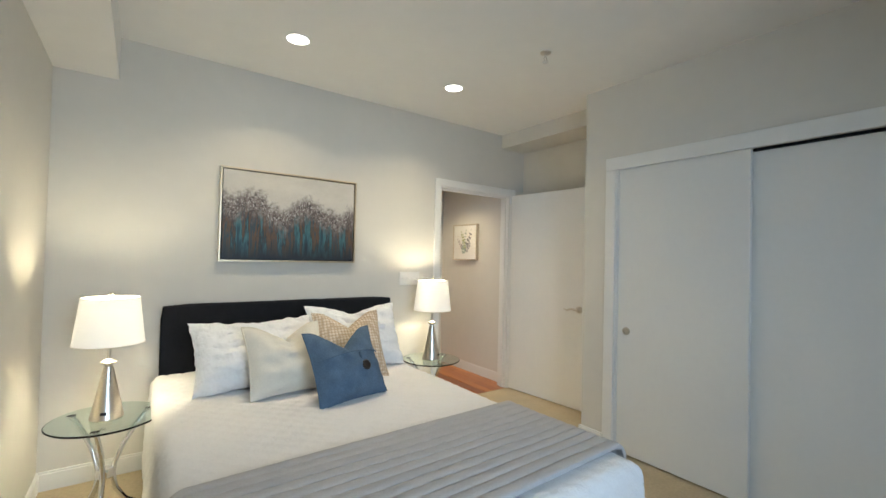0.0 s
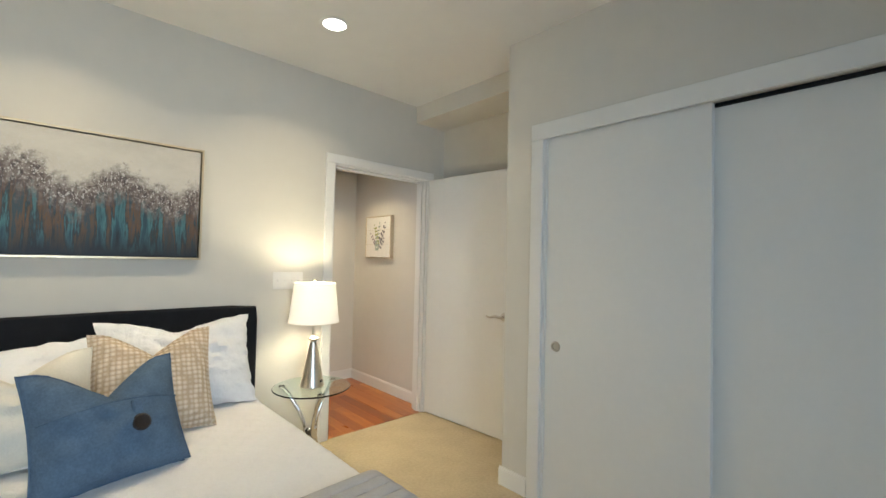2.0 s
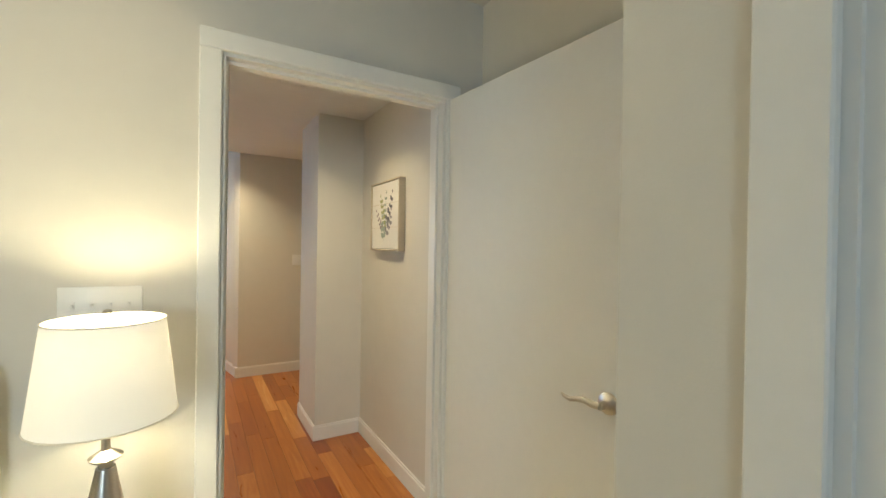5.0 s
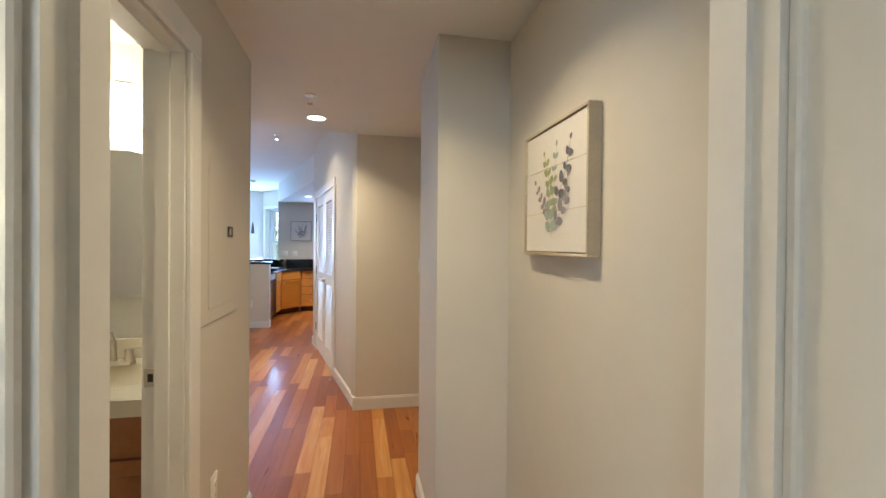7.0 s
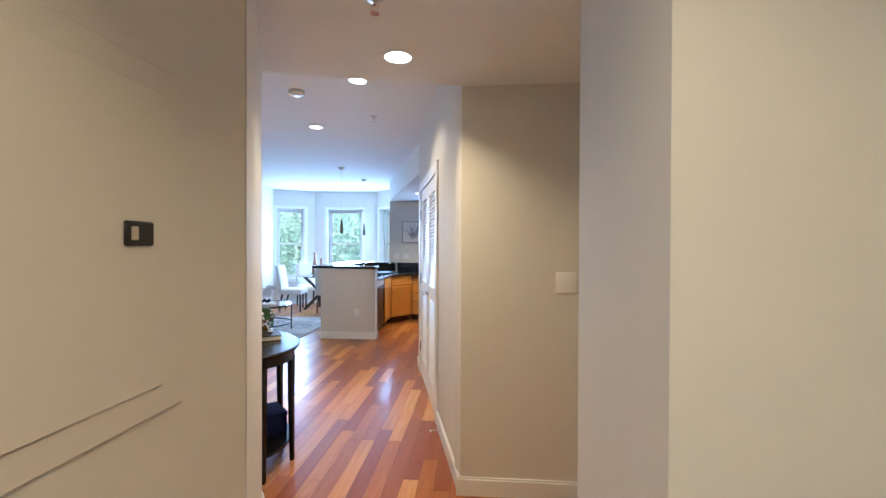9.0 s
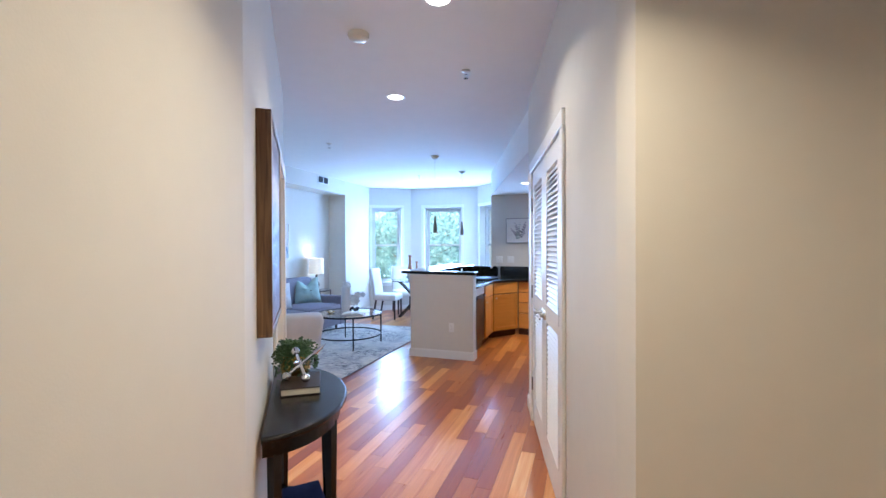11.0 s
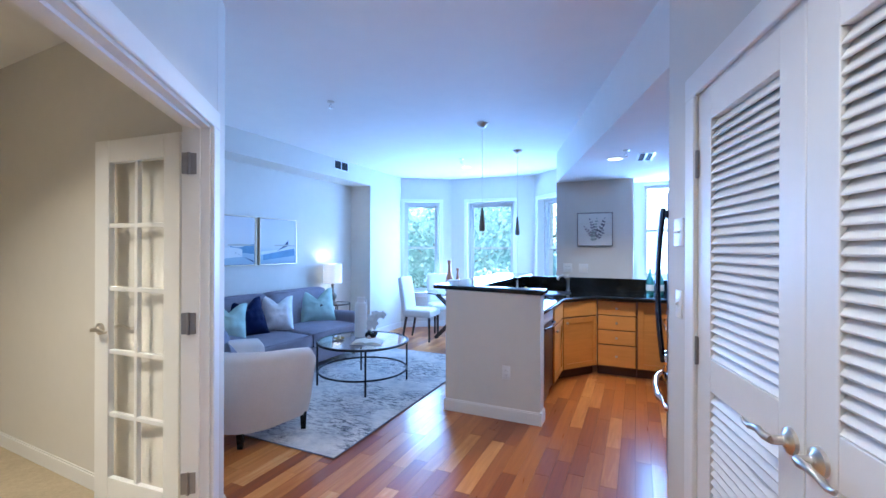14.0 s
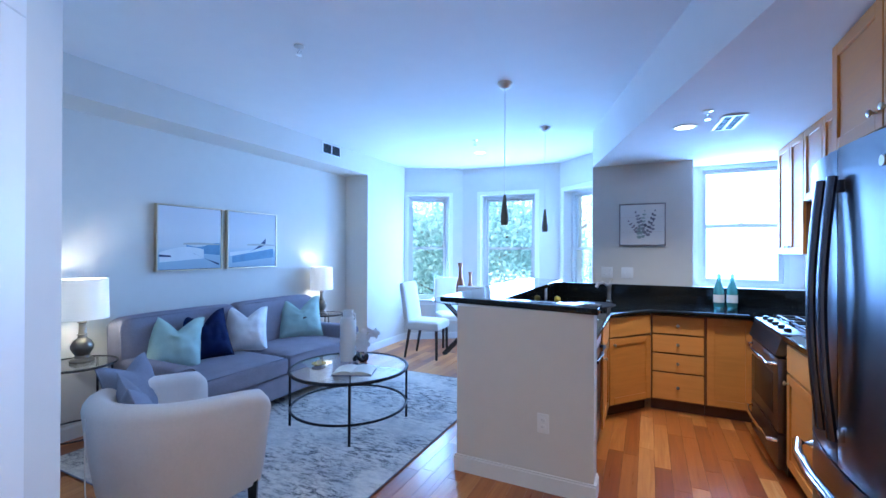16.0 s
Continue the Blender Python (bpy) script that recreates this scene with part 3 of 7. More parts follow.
# entry door, closed
d = thing("door_2", 3.747, 2.068, 0.008, 0, "closed cream-white slab entry door with nickel hardware", "door")
part("leaf", boxed(-0.02, 0.02, 0.012, 0.885, 0, 2.005, 0.002, 1), trim_paint, d)
lever_handle("door_handle", d, pose(-0.02, 0.845, 0.985, 0, 0, -90), 1)
part("deadbolt", lathe([(0, 0), (0.03, 0), (0.028, 0.01), (0.012, 0.014), (0.010, 0.03), (0, 0.031)], 20, m=pose(-0.02, 0.845, 1.22, 0, -90)), nickel, d, "nickel deadbolt thumb turn")
part("pull_ring", tube(arc(0, 0, 0.035, 0, 360, 20)[:-1], 0.004, 8, closed=True), nickel, d).matrix_local = pose(-0.026, 0.845, 0.86, 0, 90)

# closet sliding doors


def sliding_door(x, y0, y1, name, label):
    d = thing(name, x, y0, 0.012, 0, label, "closet door", "sliding closet doors")
    part("panel", boxed(0, 0.032, 0, y1 - y0, 0, 2.014 if x < 3.25 else 2.0, 0.002, 1), trim_paint, d)
    return d


d = sliding_door(3.236, -2.305, -1.494, "closet_door", "white flush sliding closet door with a round finger pull")
part("finger_pull", lathe([(0, 0.0), (0.016, 0.0), (0.019, 0.006), (0.022, 0.007), (0.026, 0.006), (0.028, 0.0), (0, -0.002)], 28, m=pose(-0.001, 0.74, 0.86, 0, -90)), nickel, d, "round nickel finger pull")
sliding_door(3.282, -3.36, -2.26, "closet_door", "white flush sliding closet door on the rear track")
tagged(link("trim", boxed(3.272, 3.318, -3.35, -1.5, 2.013, 2.028), black_metal), "dark metal sliding door track", "trim", kind="structure")

# louvered double doors
LV = frame_of(S, W)


def louver_door(a, b, hand, name="louvered_door"):
    """A leaf from a to b along the wall; slats in two fields."""
    w = b - a
    d = empty_of(name, LV @ pose(a, -0.03, 0.012), "white wooden louvered closet door with a nickel lever", "door", "louvered doors")
    st, T = 0.105, 0.034
    for x0, x1 in ((0, st), (w - st, w)):
        part("stile", boxed(x0, x1, 0, T, 0, 2.0, 0.002, 1), trim_paint, d)
    for z0, z1 in ((0, 0.2), (0.93, 1.045), (1.89, 2.0)):
        part("rail", boxed(st, w - st, 0.0005, T - 0.0005, z0, z1, 0.002, 1), trim_paint, d)
    bm = boxed(-(w / 2 - st) - 0.004, w / 2 - st + 0.004, -0.004, 0.004, -0.0235, 0.0235, 0.0025, 1)
    me = link("slat", bm, trim_paint)
    first = True
    for lo, hi, k in ((0.205, 0.925, 23), (1.05, 1.885, 27)):
        for i in range(k):
            ob = me if first else new("slat", me.data)
            first = False
            ob.parent = d
            ob.matrix_local = pose(w / 2, T / 2, lo + (hi - lo) * (i + 0.5) / k, 33)
    # dark sheet added behind the slats in place of the closet's shade
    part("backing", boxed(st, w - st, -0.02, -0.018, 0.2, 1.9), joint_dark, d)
    x = w - 0.05 if hand > 0 else 0.05
    lever_handle("door_handle", d, pose(x, T, 0.965, 0, 0, 180), hand)
    for z in (0.3, 1.05, 1.75):
        hinge(d, pose(-0.001 if hand > 0 else w + 0.001, T + 0.001, z, 0, 0, 180), 0.3)
    return d


louver_door(1.069, 1.693, 1)
louver_door(1.697, 2.321, -1)

# french door leaves, folded back into the den


def french_leaf(m4, hand):
    d = empty_of("french_door", m4, "open white french door with ten small glass panes", "door", "french doors")
    w, T = 0.63, 0.036
    for x0, x1 in ((0, 0.11), (w - 0.11, w)):
        part("stile", boxed(x0, x1, 0, T, 0, 2.0, 0.003, 1), trim_paint, d)
    for z0, z1 in ((0, 0.2), (1.88, 2.0)):
        part("rail", boxed(0.11, w - 0.11, 0.0005, T - 0.0005, z0, z1, 0.003, 1), trim_paint, d)
    part("mullion", boxed(w / 2 - 0.012, w / 2 + 0.012, 0.004, T - 0.004, 0.2, 1.88, 0.003, 1), trim_paint, d)
    for i in range(1, 5):
        z = 0.2 + 1.68 * i / 5
        part("muntin", boxed(0.11, w - 0.11, 0.005, T - 0.005, z - 0.012, z + 0.012, 0.003, 1), trim_paint, d)
    for i in range(5):
        for x0, x1 in ((0.108, w / 2 - 0.01), (w / 2 + 0.01, w - 0.108)):
            part("pane", boxed(x0, x1, T / 2 - 0.002, T / 2 + 0.002, 0.2 + 1.68 * i / 5 + 0.01, 0.2 + 1.68 * (i + 1) / 5 - 0.01), clear_glass, d).visible_shadow = False
    lever_handle("door_handle", d, pose(w - 0.05, 0, 0.99), -1)
    lever_handle("door_handle", d, pose(w - 0.05, T, 0.99, 0, 0, 180), 1)
    for z in (0.335, 1.086, 1.838):
        hinge(d, m4.inverted() @ pose(0.3845, 4.972, z, 0, 0, 37) if hand > 0 else pose(0.0, T + 0.001, z, 0, 0, 180))
    return d


french_leaf(pose(0.245, 5.052, 0.014, 0, 0, 184.8), 1)
french_leaf(pose(1.12, 4.02, 0.014, 0, 0, 196), -1)

# ---- windows ----


def sash_window(name, p, q, a, b, z0, z1, depth, sill=True):
    """A double-hung window set back in the wall p to q, between a and b."""
    m = frame_of(p, q) @ pose(0, depth, 0)
    w = empty_of(name, m, "white double-hung sash window in a deep plaster reveal", "window")
    w["kind"] = "structure"
    bm = bmesh.new()
    f = 0.045
    box(bm, a, a + f, -0.03, 0.06, z0, z1), box(bm, b - f, b, -0.03, 0.06, z0, z1)
    box(bm, a + f, b - f, -0.03, 0.06, z1 - f, z1), box(bm, a + f, b - f, -0.03, 0.06, z0, z0 + f)
    part("window_frame", bm, sash_backlit_paint, w, smooth=False)
    mid = (z0 + z1) / 2
    for lo, hi, y in ((z0 + f, mid + 0.02, 0.0), (mid - 0.02, z1 - f, 0.026)):
        s, x0, x1 = 0.038, a + f, b - f
        bm = bmesh.new()
        box(bm, x0, x0 + s, y, y + 0.024, lo, hi, 0.003, 1), box(bm, x1 - s, x1, y, y + 0.024, lo, hi, 0.003, 1)
        box(bm, x0 + s, x1 - s, y + 0.0004, y + 0.0236, lo, lo + s, 0.003, 1), box(bm, x0 + s, x1 - s, y + 0.0004, y + 0.0236, hi - s, hi, 0.003, 1)
        sh = part("sash", bm, sash_backlit_paint, w, smooth=False)
        part("pane", boxed(x0 + s - 0.004, x1 - s + 0.004, y + 0.010, y + 0.013, lo + s - 0.004, hi - s + 0.004), clear_glass, sh).visible_shadow = False
    part("sash_lock", boxed((a + b) / 2 - 0.02, (a + b) / 2 + 0.02, -0.012, 0.004, mid + 0.02, mid + 0.034, 0.003, 1), nickel, w)
    if sill:
        part("window_sill", boxed(a - 0.06, b + 0.06, -depth - 0.045, -0.03, z0 - 0.012, z0 + 0.014, 0.005), trim_paint, w)
        part("apron", boxed(a - 0.04, b + 0.04, -depth - 0.016, -depth - 0.001, z0 - 0.075, z0 - 0.013, 0.003, 1), trim_paint, w)
    return w


sash_window("window_1", C1, C2, 0.06, 0.72, 0.62, 2.30, 0.09)
sash_window("window_2", C2, C3, 0.31, 1.17, 0.62, 2.30, 0.16)
sash_window("window_3", C3, C4, 0.10, 0.72, 0.62, 2.30, 0.16)
sash_window("window_4", (2.26, 9.92), (3.37, 9.92), 0.08, 0.87, 1.05, 2.34, 0.03, False)
sash_window("window_5", (3.93, -4.9), (-0.12, -4.9), 2.33, 3.63, 0.75, 2.25, 0.05)


def window_trim(p, q, a, b, z0, z1):
    m, bm = frame_of(p, q), bmesh.new()
    box(bm, a - 0.06, a + 0.003, -0.016, 0.0, z0, z1, 0.003, 1, m), box(bm, b - 0.003, b + 0.06, -0.016, 0.0, z0, z1, 0.003, 1, m)
    box(bm, a - 0.06, b + 0.06, -0.017, 0.0, z1, z1 + 0.06, 0.003, 1, m)
    tagged(link("trim", bm, trim_paint), "white painted window trim", "trim", kind="structure")


window_trim(C1, C2, 0.06, 0.72, 0.635, 2.30), window_trim(C2, C3, 0.31, 1.17, 0.635, 2.30), window_trim(C3, C4, 0.10, 0.72, 0.635, 2.30)

# ---- ceiling fittings ----


def downlight(x, y, z):
    d = thing("recessed_light", x, y, z, 0, "lit round recessed ceiling light with a white trim", "ceiling light", "recessed lights")
    part("trim_ring", lathe([(0.062, 0.0), (0.085, -0.004), (0.083, -0.007), (0.064, -0.006)], 32, close=False), white_plastic, d)
    part("lens", lathe([(0, 0.0), (0.066, -0.002), (0.064, -0.0035), (0, -0.0035)], 32), light_glow, d).visible_shadow = False
    return d


for x, y, z in ((1.163, -0.667, BED), (2.331, -0.675, BED), (3.14, 0.81, LOW), (2.747, 2.847, LOW), (2.177, 4.133, HIGH), (1.34, 5.4, HIGH), (-0.17, 9.92, HIGH), (2.1, 8.18, LOW)):
    downlight(x, y, z)


def sprinkler(x, y, z):
    d = thing("sprinkler", x, y, z, 0, "small chrome fire sprinkler head on the ceiling", "sprinkler", "sprinklers")
    part("escutcheon", lathe([(0.034, 0), (0.032, -0.006), (0.014, -0.012), (0, -0.012)], 24), nickel, d)
    bm = tube([(0, 0, -0.01), (0, 0, -0.028)], 0.008, 8)
    for s in (-1, 1):
        tube([(0, 0, -0.024), (s * 0.014, 0, -0.035), (s * 0.012, 0, -0.048), (0, 0, -0.056)], 0.0028, 6, bm)
    part("head", bm, chrome, d)
    part("deflector", lathe([(0, -0.056), (0.018, -0.057), (0.018, -0.059), (0, -0.059)], 16), chrome, d)


for x, y, z in ((2.444, -1.472, BED), (2.754, 2.36, LOW), (2.07, 5.07, HIGH), (-0.17, 6.65, HIGH), (2.205, 7.83, LOW), (0.0, 9.3, HIGH)):
    sprinkler(x, y, z)
d = thing("smoke_detector", 1.59, 4.33, HIGH, 0, "round cream plastic smoke detector on the ceiling", "smoke detector")
part("body", lathe([(0.065, 0), (0.065, -0.012), (0.058, -0.03), (0.02, -0.036), (0, -0.036)], 32), counter_cream, d)


def vent(name, m4, w, h, label):
    """A grille in the plane of local x and z, facing local -y."""
    d = empty_of(name, m4, label, "air vent", "air vents")
    bm = bmesh.new()
    box(bm, -w / 2, w / 2, -0.008, 0, -h / 2, -h / 2 + 0.02, 0.002, 1), box(bm, -w / 2, w / 2, -0.008, 0, h / 2 - 0.02, h / 2, 0.002, 1)
    box(bm, -w / 2, -w / 2 + 0.02, -0.0078, 0, -h / 2 + 0.02, h / 2 - 0.02), box(bm, w / 2 - 0.02, w / 2, -0.0078, 0, -h / 2 + 0.02, h / 2 - 0.02)
    box(bm, -0.008, 0.008, -0.007, 0, -h / 2 + 0.02, h / 2 - 0.02)
    part("frame", bm, white_plastic, d)
    part("backing", boxed(-w / 2 + 0.01, w / 2 - 0.01, -0.0012, -0.0004, -h / 2 + 0.01, h / 2 - 0.01), black_plastic, d)
    for i in range(9):
        z = -h / 2 + 0.024 + (h - 0.048) * i / 8
        part("slat", boxed(-w / 2 + 0.02, w / 2 - 0.02, -0.006, -0.002, z - 0.002, z + 0.002), black_metal, d)


vent("wall_vent", pose(-1.65, 8.68, 2.655, 0, 0, 90), 0.34, 0.15, "dark slotted air vent in a white frame on the soffit")
vent("ceiling_vent", pose(2.37, 8.18, LOW, 90, 0, 4), 0.15, 0.38, "white framed slotted air vent in the kitchen ceiling")


def switch_plate(m4, gangs, label, outlet=False, name="light_switch"):
    d = empty_of(name, m4, label, "outlet" if outlet else "switch")
    w = 0.07 + 0.046 * (gangs - 1)
    part("plate", boxed(-w / 2, w / 2, -0.006, 0, -0.058, 0.058, 0.002, 2), white_plastic, d)
    for i in range(gangs):
        x = (i - (gangs - 1) / 2) * 0.046
        if outlet:
            for z in (-0.02, 0.02):
                o = part("socket", lathe([(0, 0), (0.0165, 0), (0.016, 0.003), (0, 0.003)], 20, m=pose(x, -0.0058, z, 90)), white_plastic, d)
                for sx in (-0.006, 0.006):
                    part("slot", boxed(x + sx - 0.001, x + sx + 0.001, -0.0094, -0.0087, z - 0.004, z + 0.004), black_plastic, o)
        else:
            part("surround", boxed(x - 0.006, x + 0.006, -0.0075, -0.0058, -0.013, 0.013), ceramic, d)
            part("toggle", boxed(x - 0.004, x + 0.004, -0.017, -0.006, -0.002, 0.008, 0.0015, 1, pose(0, 0, 0, 12)), white_plastic, d)
    return d


switch_plate(pose(2.39, 0, 1.165), 4, "white four-gang light switch plate beside the door")
switch_plate(pose(3.63, 3.25, 1.225), 2, "white two-gang light switch on the hall wall")
switch_plate(on_wall(S, W, 2.535, 1.515), 2, "white two-gang toggle switch near the kitchen")
switch_plate(on_wall(S, W, 2.535, 1.21), 1, "white rotary dimmer switch near the kitchen")
switch_plate(pose(1.46, 9.49, 1.195), 2, "white double outlet plate on the kitchen wall", True, "wall_outlet")
switch_plate(pose(1.66, 9.49, 1.195), 2, "white double switch plate on the kitchen wall")
switch_plate(pose(1.30, 7.13, 0.40), 1, "white outlet on the kitchen peninsula wall", True, "wall_outlet")
switch_plate(pose(2.505, 1.38, 0.44, 0, 0, 90), 1, "white outlet low on the hall wall", True, "wall_outlet")
d = thing("electric_panel", 2.505, 1.215, 1.10, 90, "painted electrical panel cover with a black latch", "electric panel")
part("cover", boxed(0, 0.46, -0.005, 0, 0, 0.68, 0.002, 1), wall_paint, d)
part("panel_door", boxed(0.085, 0.40, -0.0085, -0.0045, 0.055, 0.63, 0.0015, 1), wall_paint, d)
part("latch", boxed(0.306, 0.374, -0.0135, -0.0075, 0.330, 0.375, 0.003, 1), black_plastic, d, "black plastic slide latch")
part("latch_grip", boxed(0.318, 0.334, -0.0165, -0.0125, 0.34, 0.365, 0.002, 1), nickel, d)
d = empty_of("door_stop", on_wall(S, W, 0.72, 0.055, 0.014), "chrome spring door stop on the baseboard", "door stop")
part("rod", tube([(0, 0, 0), (0, -0.07, 0)], 0.004, 8), chrome, d)
part("tip", tube([(0, -0.068, 0), (0, -0.08, 0)], 0.008, 10), white_plastic, d)

# ---- soft things ----


def pillow_mesh(w, h, t, notch=0.0, seed=0, n=18, crumple=0.010, ear=0.075, jig=0.0):
    """A stuffed cushion standing on local z = 0, its width along x and its thickness along y."""
    bm = bmesh.new()
    sides = []
    for s in (-1, 1):
        g = []
        for j in range(n + 1):
            row = []
            for i in range(n + 1):
                u, v = 2 * i / n - 1, 2 * j / n - 1
                k = max(0.0, (1 - abs(u) ** 2.4)) ** 0.55 * max(0.0, (1 - abs(v) ** 2.4)) ** 0.55
                x = w / 2 * u * (1 - ear * (1 - v * v))
                z = h / 2 * (1 + v * (1 - ear * (1 - u * u)))
                z -= notch * max(0.0, 1 - abs(u) / 0.75) ** 1.3 * ((v + 1) / 2) ** 2.5
                y = s * t / 2 * k * (1 - 0.25 * v)
                if 0 < k:
                    y += crumple * k ** 0.5 * noise.noise(Vector((u * 3.1 + seed * 7, v * 3.3, s * 4.0 + seed)))
                    y += 0.4 * crumple * noise.noise(Vector((u * 9 + seed * 3, v * 9, s * 9.0))) * min(1, 3 * k)
                if jig:
                    x += jig * noise.noise(Vector((u * 4 + seed, v * 6, 2.0)))
                    z += jig * noise.noise(Vector((u * 6, v * 4 + seed, 7.0)))
                    y += 0.6 * jig * noise.noise(Vector((u * 5 + v * 4, v * 2.5 - u * 3, s + seed))) * min(1, 4 * k)
                row.append(bm.verts.new((x, y, z)))
            g.append(row)
        for j in range(n):
            for i in range(n):
                f = (g[j][i], g[j][i + 1], g[j + 1][i + 1], g[j + 1][i])
                bm.faces.new(f if s < 0 else f[::-1])
        sides.append(g)
    bmesh.ops.remove_doubles(bm, verts=bm.verts, dist=0.0015)
    return bm


def pillow(name, m4, w, h, t, mat, label, category="pillow", notch=0.0, seed=0, group="", crumple=0.010, jig=0.0):
    d = empty_of(name, m4, label, category, group)
    part("cover", pillow_mesh(w, h, t, notch, seed, 36 if jig else 18, crumple, jig=jig), mat, d)
    if jig:
        return d
    rim = []
    for k in range(4):
        for i in range(18):
            a = 2 * i / 18 - 1
            u, v = ((a, -1), (1, a), (-a, 1), (-1, -a))[k]
            rim.append((w / 2 * u * (1 - 0.075 * (1 - v * v)), 0, h / 2 * (1 + v * (1 - 0.075 * (1 - u * u))) - notch * max(0.0, 1 - abs(u) / 0.75) ** 1.3 * ((v + 1) / 2) ** 2.5))
    part("piping", tube(rim, 0.004, 6, closed=True), mat, d)
    return d


def soft_box(bm, x0, x1, y0, y1, z0, z1, r=0.05, puff=0.0, n=10, seed=0, m=None):
    """A stuffed block with rounded edges and a domed top."""
    start = len(bm.verts)
    vs = box(bm, x0, x1, y0, y1, z0, z1)
    es = list({e for v in vs for e in v.link_edges})
    bmesh.ops.subdivide_edges(bm, edges=es, cuts=n, use_grid_fill=True)
    bm.verts.ensure_lookup_table()
    cx, cy, cz = (x0 + x1) / 2, (y0 + y1) / 2, (z0 + z1) / 2
    hx, hy, hz = (x1 - x0) / 2, (y1 - y0) / 2, (z1 - z0) / 2
    for v in bm.verts[start:]:
        p = Vector((v.co.x - cx, v.co.y - cy, v.co.z - cz))
        q = Vector((max(-hx + r, min(hx - r, p.x)), max(-hy + r, min(hy - r, p.y)), max(-hz + r, min(hz - r, p.z))))
        d = p - q
        if d.length > 1e-6:
            p = q + d.normalized() * r
        u, w = p.x / hx, p.y / hy
        dome = puff * max(0, 1 - u * u) ** 0.6 * max(0, 1 - w * w) ** 0.6
        p.z += dome if p.z > 0 else 0
        p += 0.004 * Vector((0, 0, noise.noise(Vector((p.x * 6 + seed, p.y * 6, p.z * 6)))))
        v.co = Vector((cx, cy, cz)) + p
    if m is not None:
        bmesh.ops.transform(bm, matrix=m, verts=list(bm.verts)[start:])
    return bm


def soft(*a, **k):
    return soft_box(bmesh.new(), *a, **k)


# ---- bedroom ----
bed = thing("bed", 1.27, -1.25, 0, 0, "made queen bed with white quilted coverlet and black headboard", "bed")
part("headboard", soft(-0.72, 0.90, 1.15, 1.235, 0.02, 1.02, r=0.035, n=10), black_fabric, bed, "black upholstered headboard")
part("base", boxed(-0.70, 0.70, -1.05, 1.14, 0.06, 0.30, 0.01), black_fabric, bed)
for x in (-0.62, 0.62):
    for y in (-0.95, 1.05):
        part("leg", boxed(x - 0.03, x + 0.03, y - 0.03, y + 0.03, 0, 0.07), black_wood, bed)
part("mattress", soft(-0.73, 0.73, -1.07, 1.14, 0.29, 0.575, r=0.06), cotton_white, bed)


def draped(x0, x1, y0, y1, top, hem, lift, quilt, seed, nx=90, ny=110, flare=0.02, ends=True, deep=0.006):
    """Bedding that lies on the mattress and hangs over its sides (and foot), with stitched diamonds or rows."""
    bm = bmesh.new()
    drop = top - hem
    w = (x1 - x0) / 2
    lx = 2 * (w + drop)
    ly = (y1 - y0) + (drop if ends else 0)
    rows = []
    for j in range(ny + 1):
        row = []
        for i in range(nx + 1):
            s, t = -lx / 2 + lx * i / nx, ly * j / ny
            ax = abs(s) - w
            ay = t - (y1 - y0)
            x, z, y = s, top, y1 - t
            rr = 0.05
            if ax > -rr:
                k = min(1.0, (ax + rr) / (2 * rr))
                x = math.copysign(w - rr + rr * math.sin(k * math.pi / 2) + flare * max(0, ax - rr) / max(drop, 0.01), s)
                z = top - rr * (1 - math.cos(k * math.pi / 2)) - max(0, ax - rr) * 0.98
            if ends and ay > -rr:
                k = min(1.0, (ay + rr) / (2 * rr))
                y = y0 + rr - rr * math.sin(k * math.pi / 2) - flare * max(0, ay - rr) / max(drop, 0.01)
                z = min(z, top - rr * (1 - math.cos(k * math.pi / 2)) - max(0, ay - rr) * 0.98)
            q = quilt(s, t)
            soft_z = 0.006 * noise.noise(Vector((s * 2.5 + seed, t * 2.5, 0)))
            out = lift + deep * q + soft_z
            if ax > 0.02:
                x += math.copysign(out + 0.012 * noise.noise(Vector((t * 4, seed, 1))) * min(1, ax * 4), s)
            elif ends and ay > 0.02:
                y -= out
            else:
                z += out
            row.append(bm.verts.new((x, y, z)))
        rows.append(row)
    for j in range(ny):
        for i in range(nx):
            bm.faces.new((rows[j][i], rows[j][i + 1], rows[j + 1][i + 1], rows[j + 1][i]))
    return bm


def diamonds(s, t, p=0.085):
    a, b = (s + t) / p, (s - t) / p
    da, db = abs(a - round(a)), abs(b - round(b))
    return min(1.0, 5 * min(da, db))


def stitched(s, t):
    a, b = t / 0.052, (s + 0.02 * math.sin(t * 40)) / 0.11
    return min(1.0, 4 * abs(a - round(a))) * (0.75 + 0.25 * min(1.0, 6 * abs(b - round(b))))


cov = part("coverlet", draped(-0.755, 0.755, -1.11, 1.12, 0.59, 0.10, 0.004, diamonds, 3, 150, 200, 0.03), cotton_white, bed, "white diamond-quilted coverlet")
run = thing("bed_runner", 1.27, -1.25, 0, 2.0, "grey stitched bed runner laid across the white bed", "bed runner")
cloth = part("cloth", draped(-0.765, 0.765, -1.03, -0.41, 0.603, 0.26, 0.004, stitched, 8, 170, 110, 0.03, False, 0.007), grey_quilt, run)
for y in (-1.03, -0.41):
    part("binding", tube([(-0.74, y, 0.602), (-0.70, y, 0.6135), (0.0, y, 0.614), (0.70, y, 0.6135), (0.74, y, 0.602)], 0.0065, 8), grey_quilt, run)
m = cloth.modifiers.new("thickness", "SOLIDIFY")
m.thickness, m.offset = 0.012, 1.0
m = cov.modifiers.new("thickness", "SOLIDIFY")
m.thickness, m.offset = 0.008, -1.0

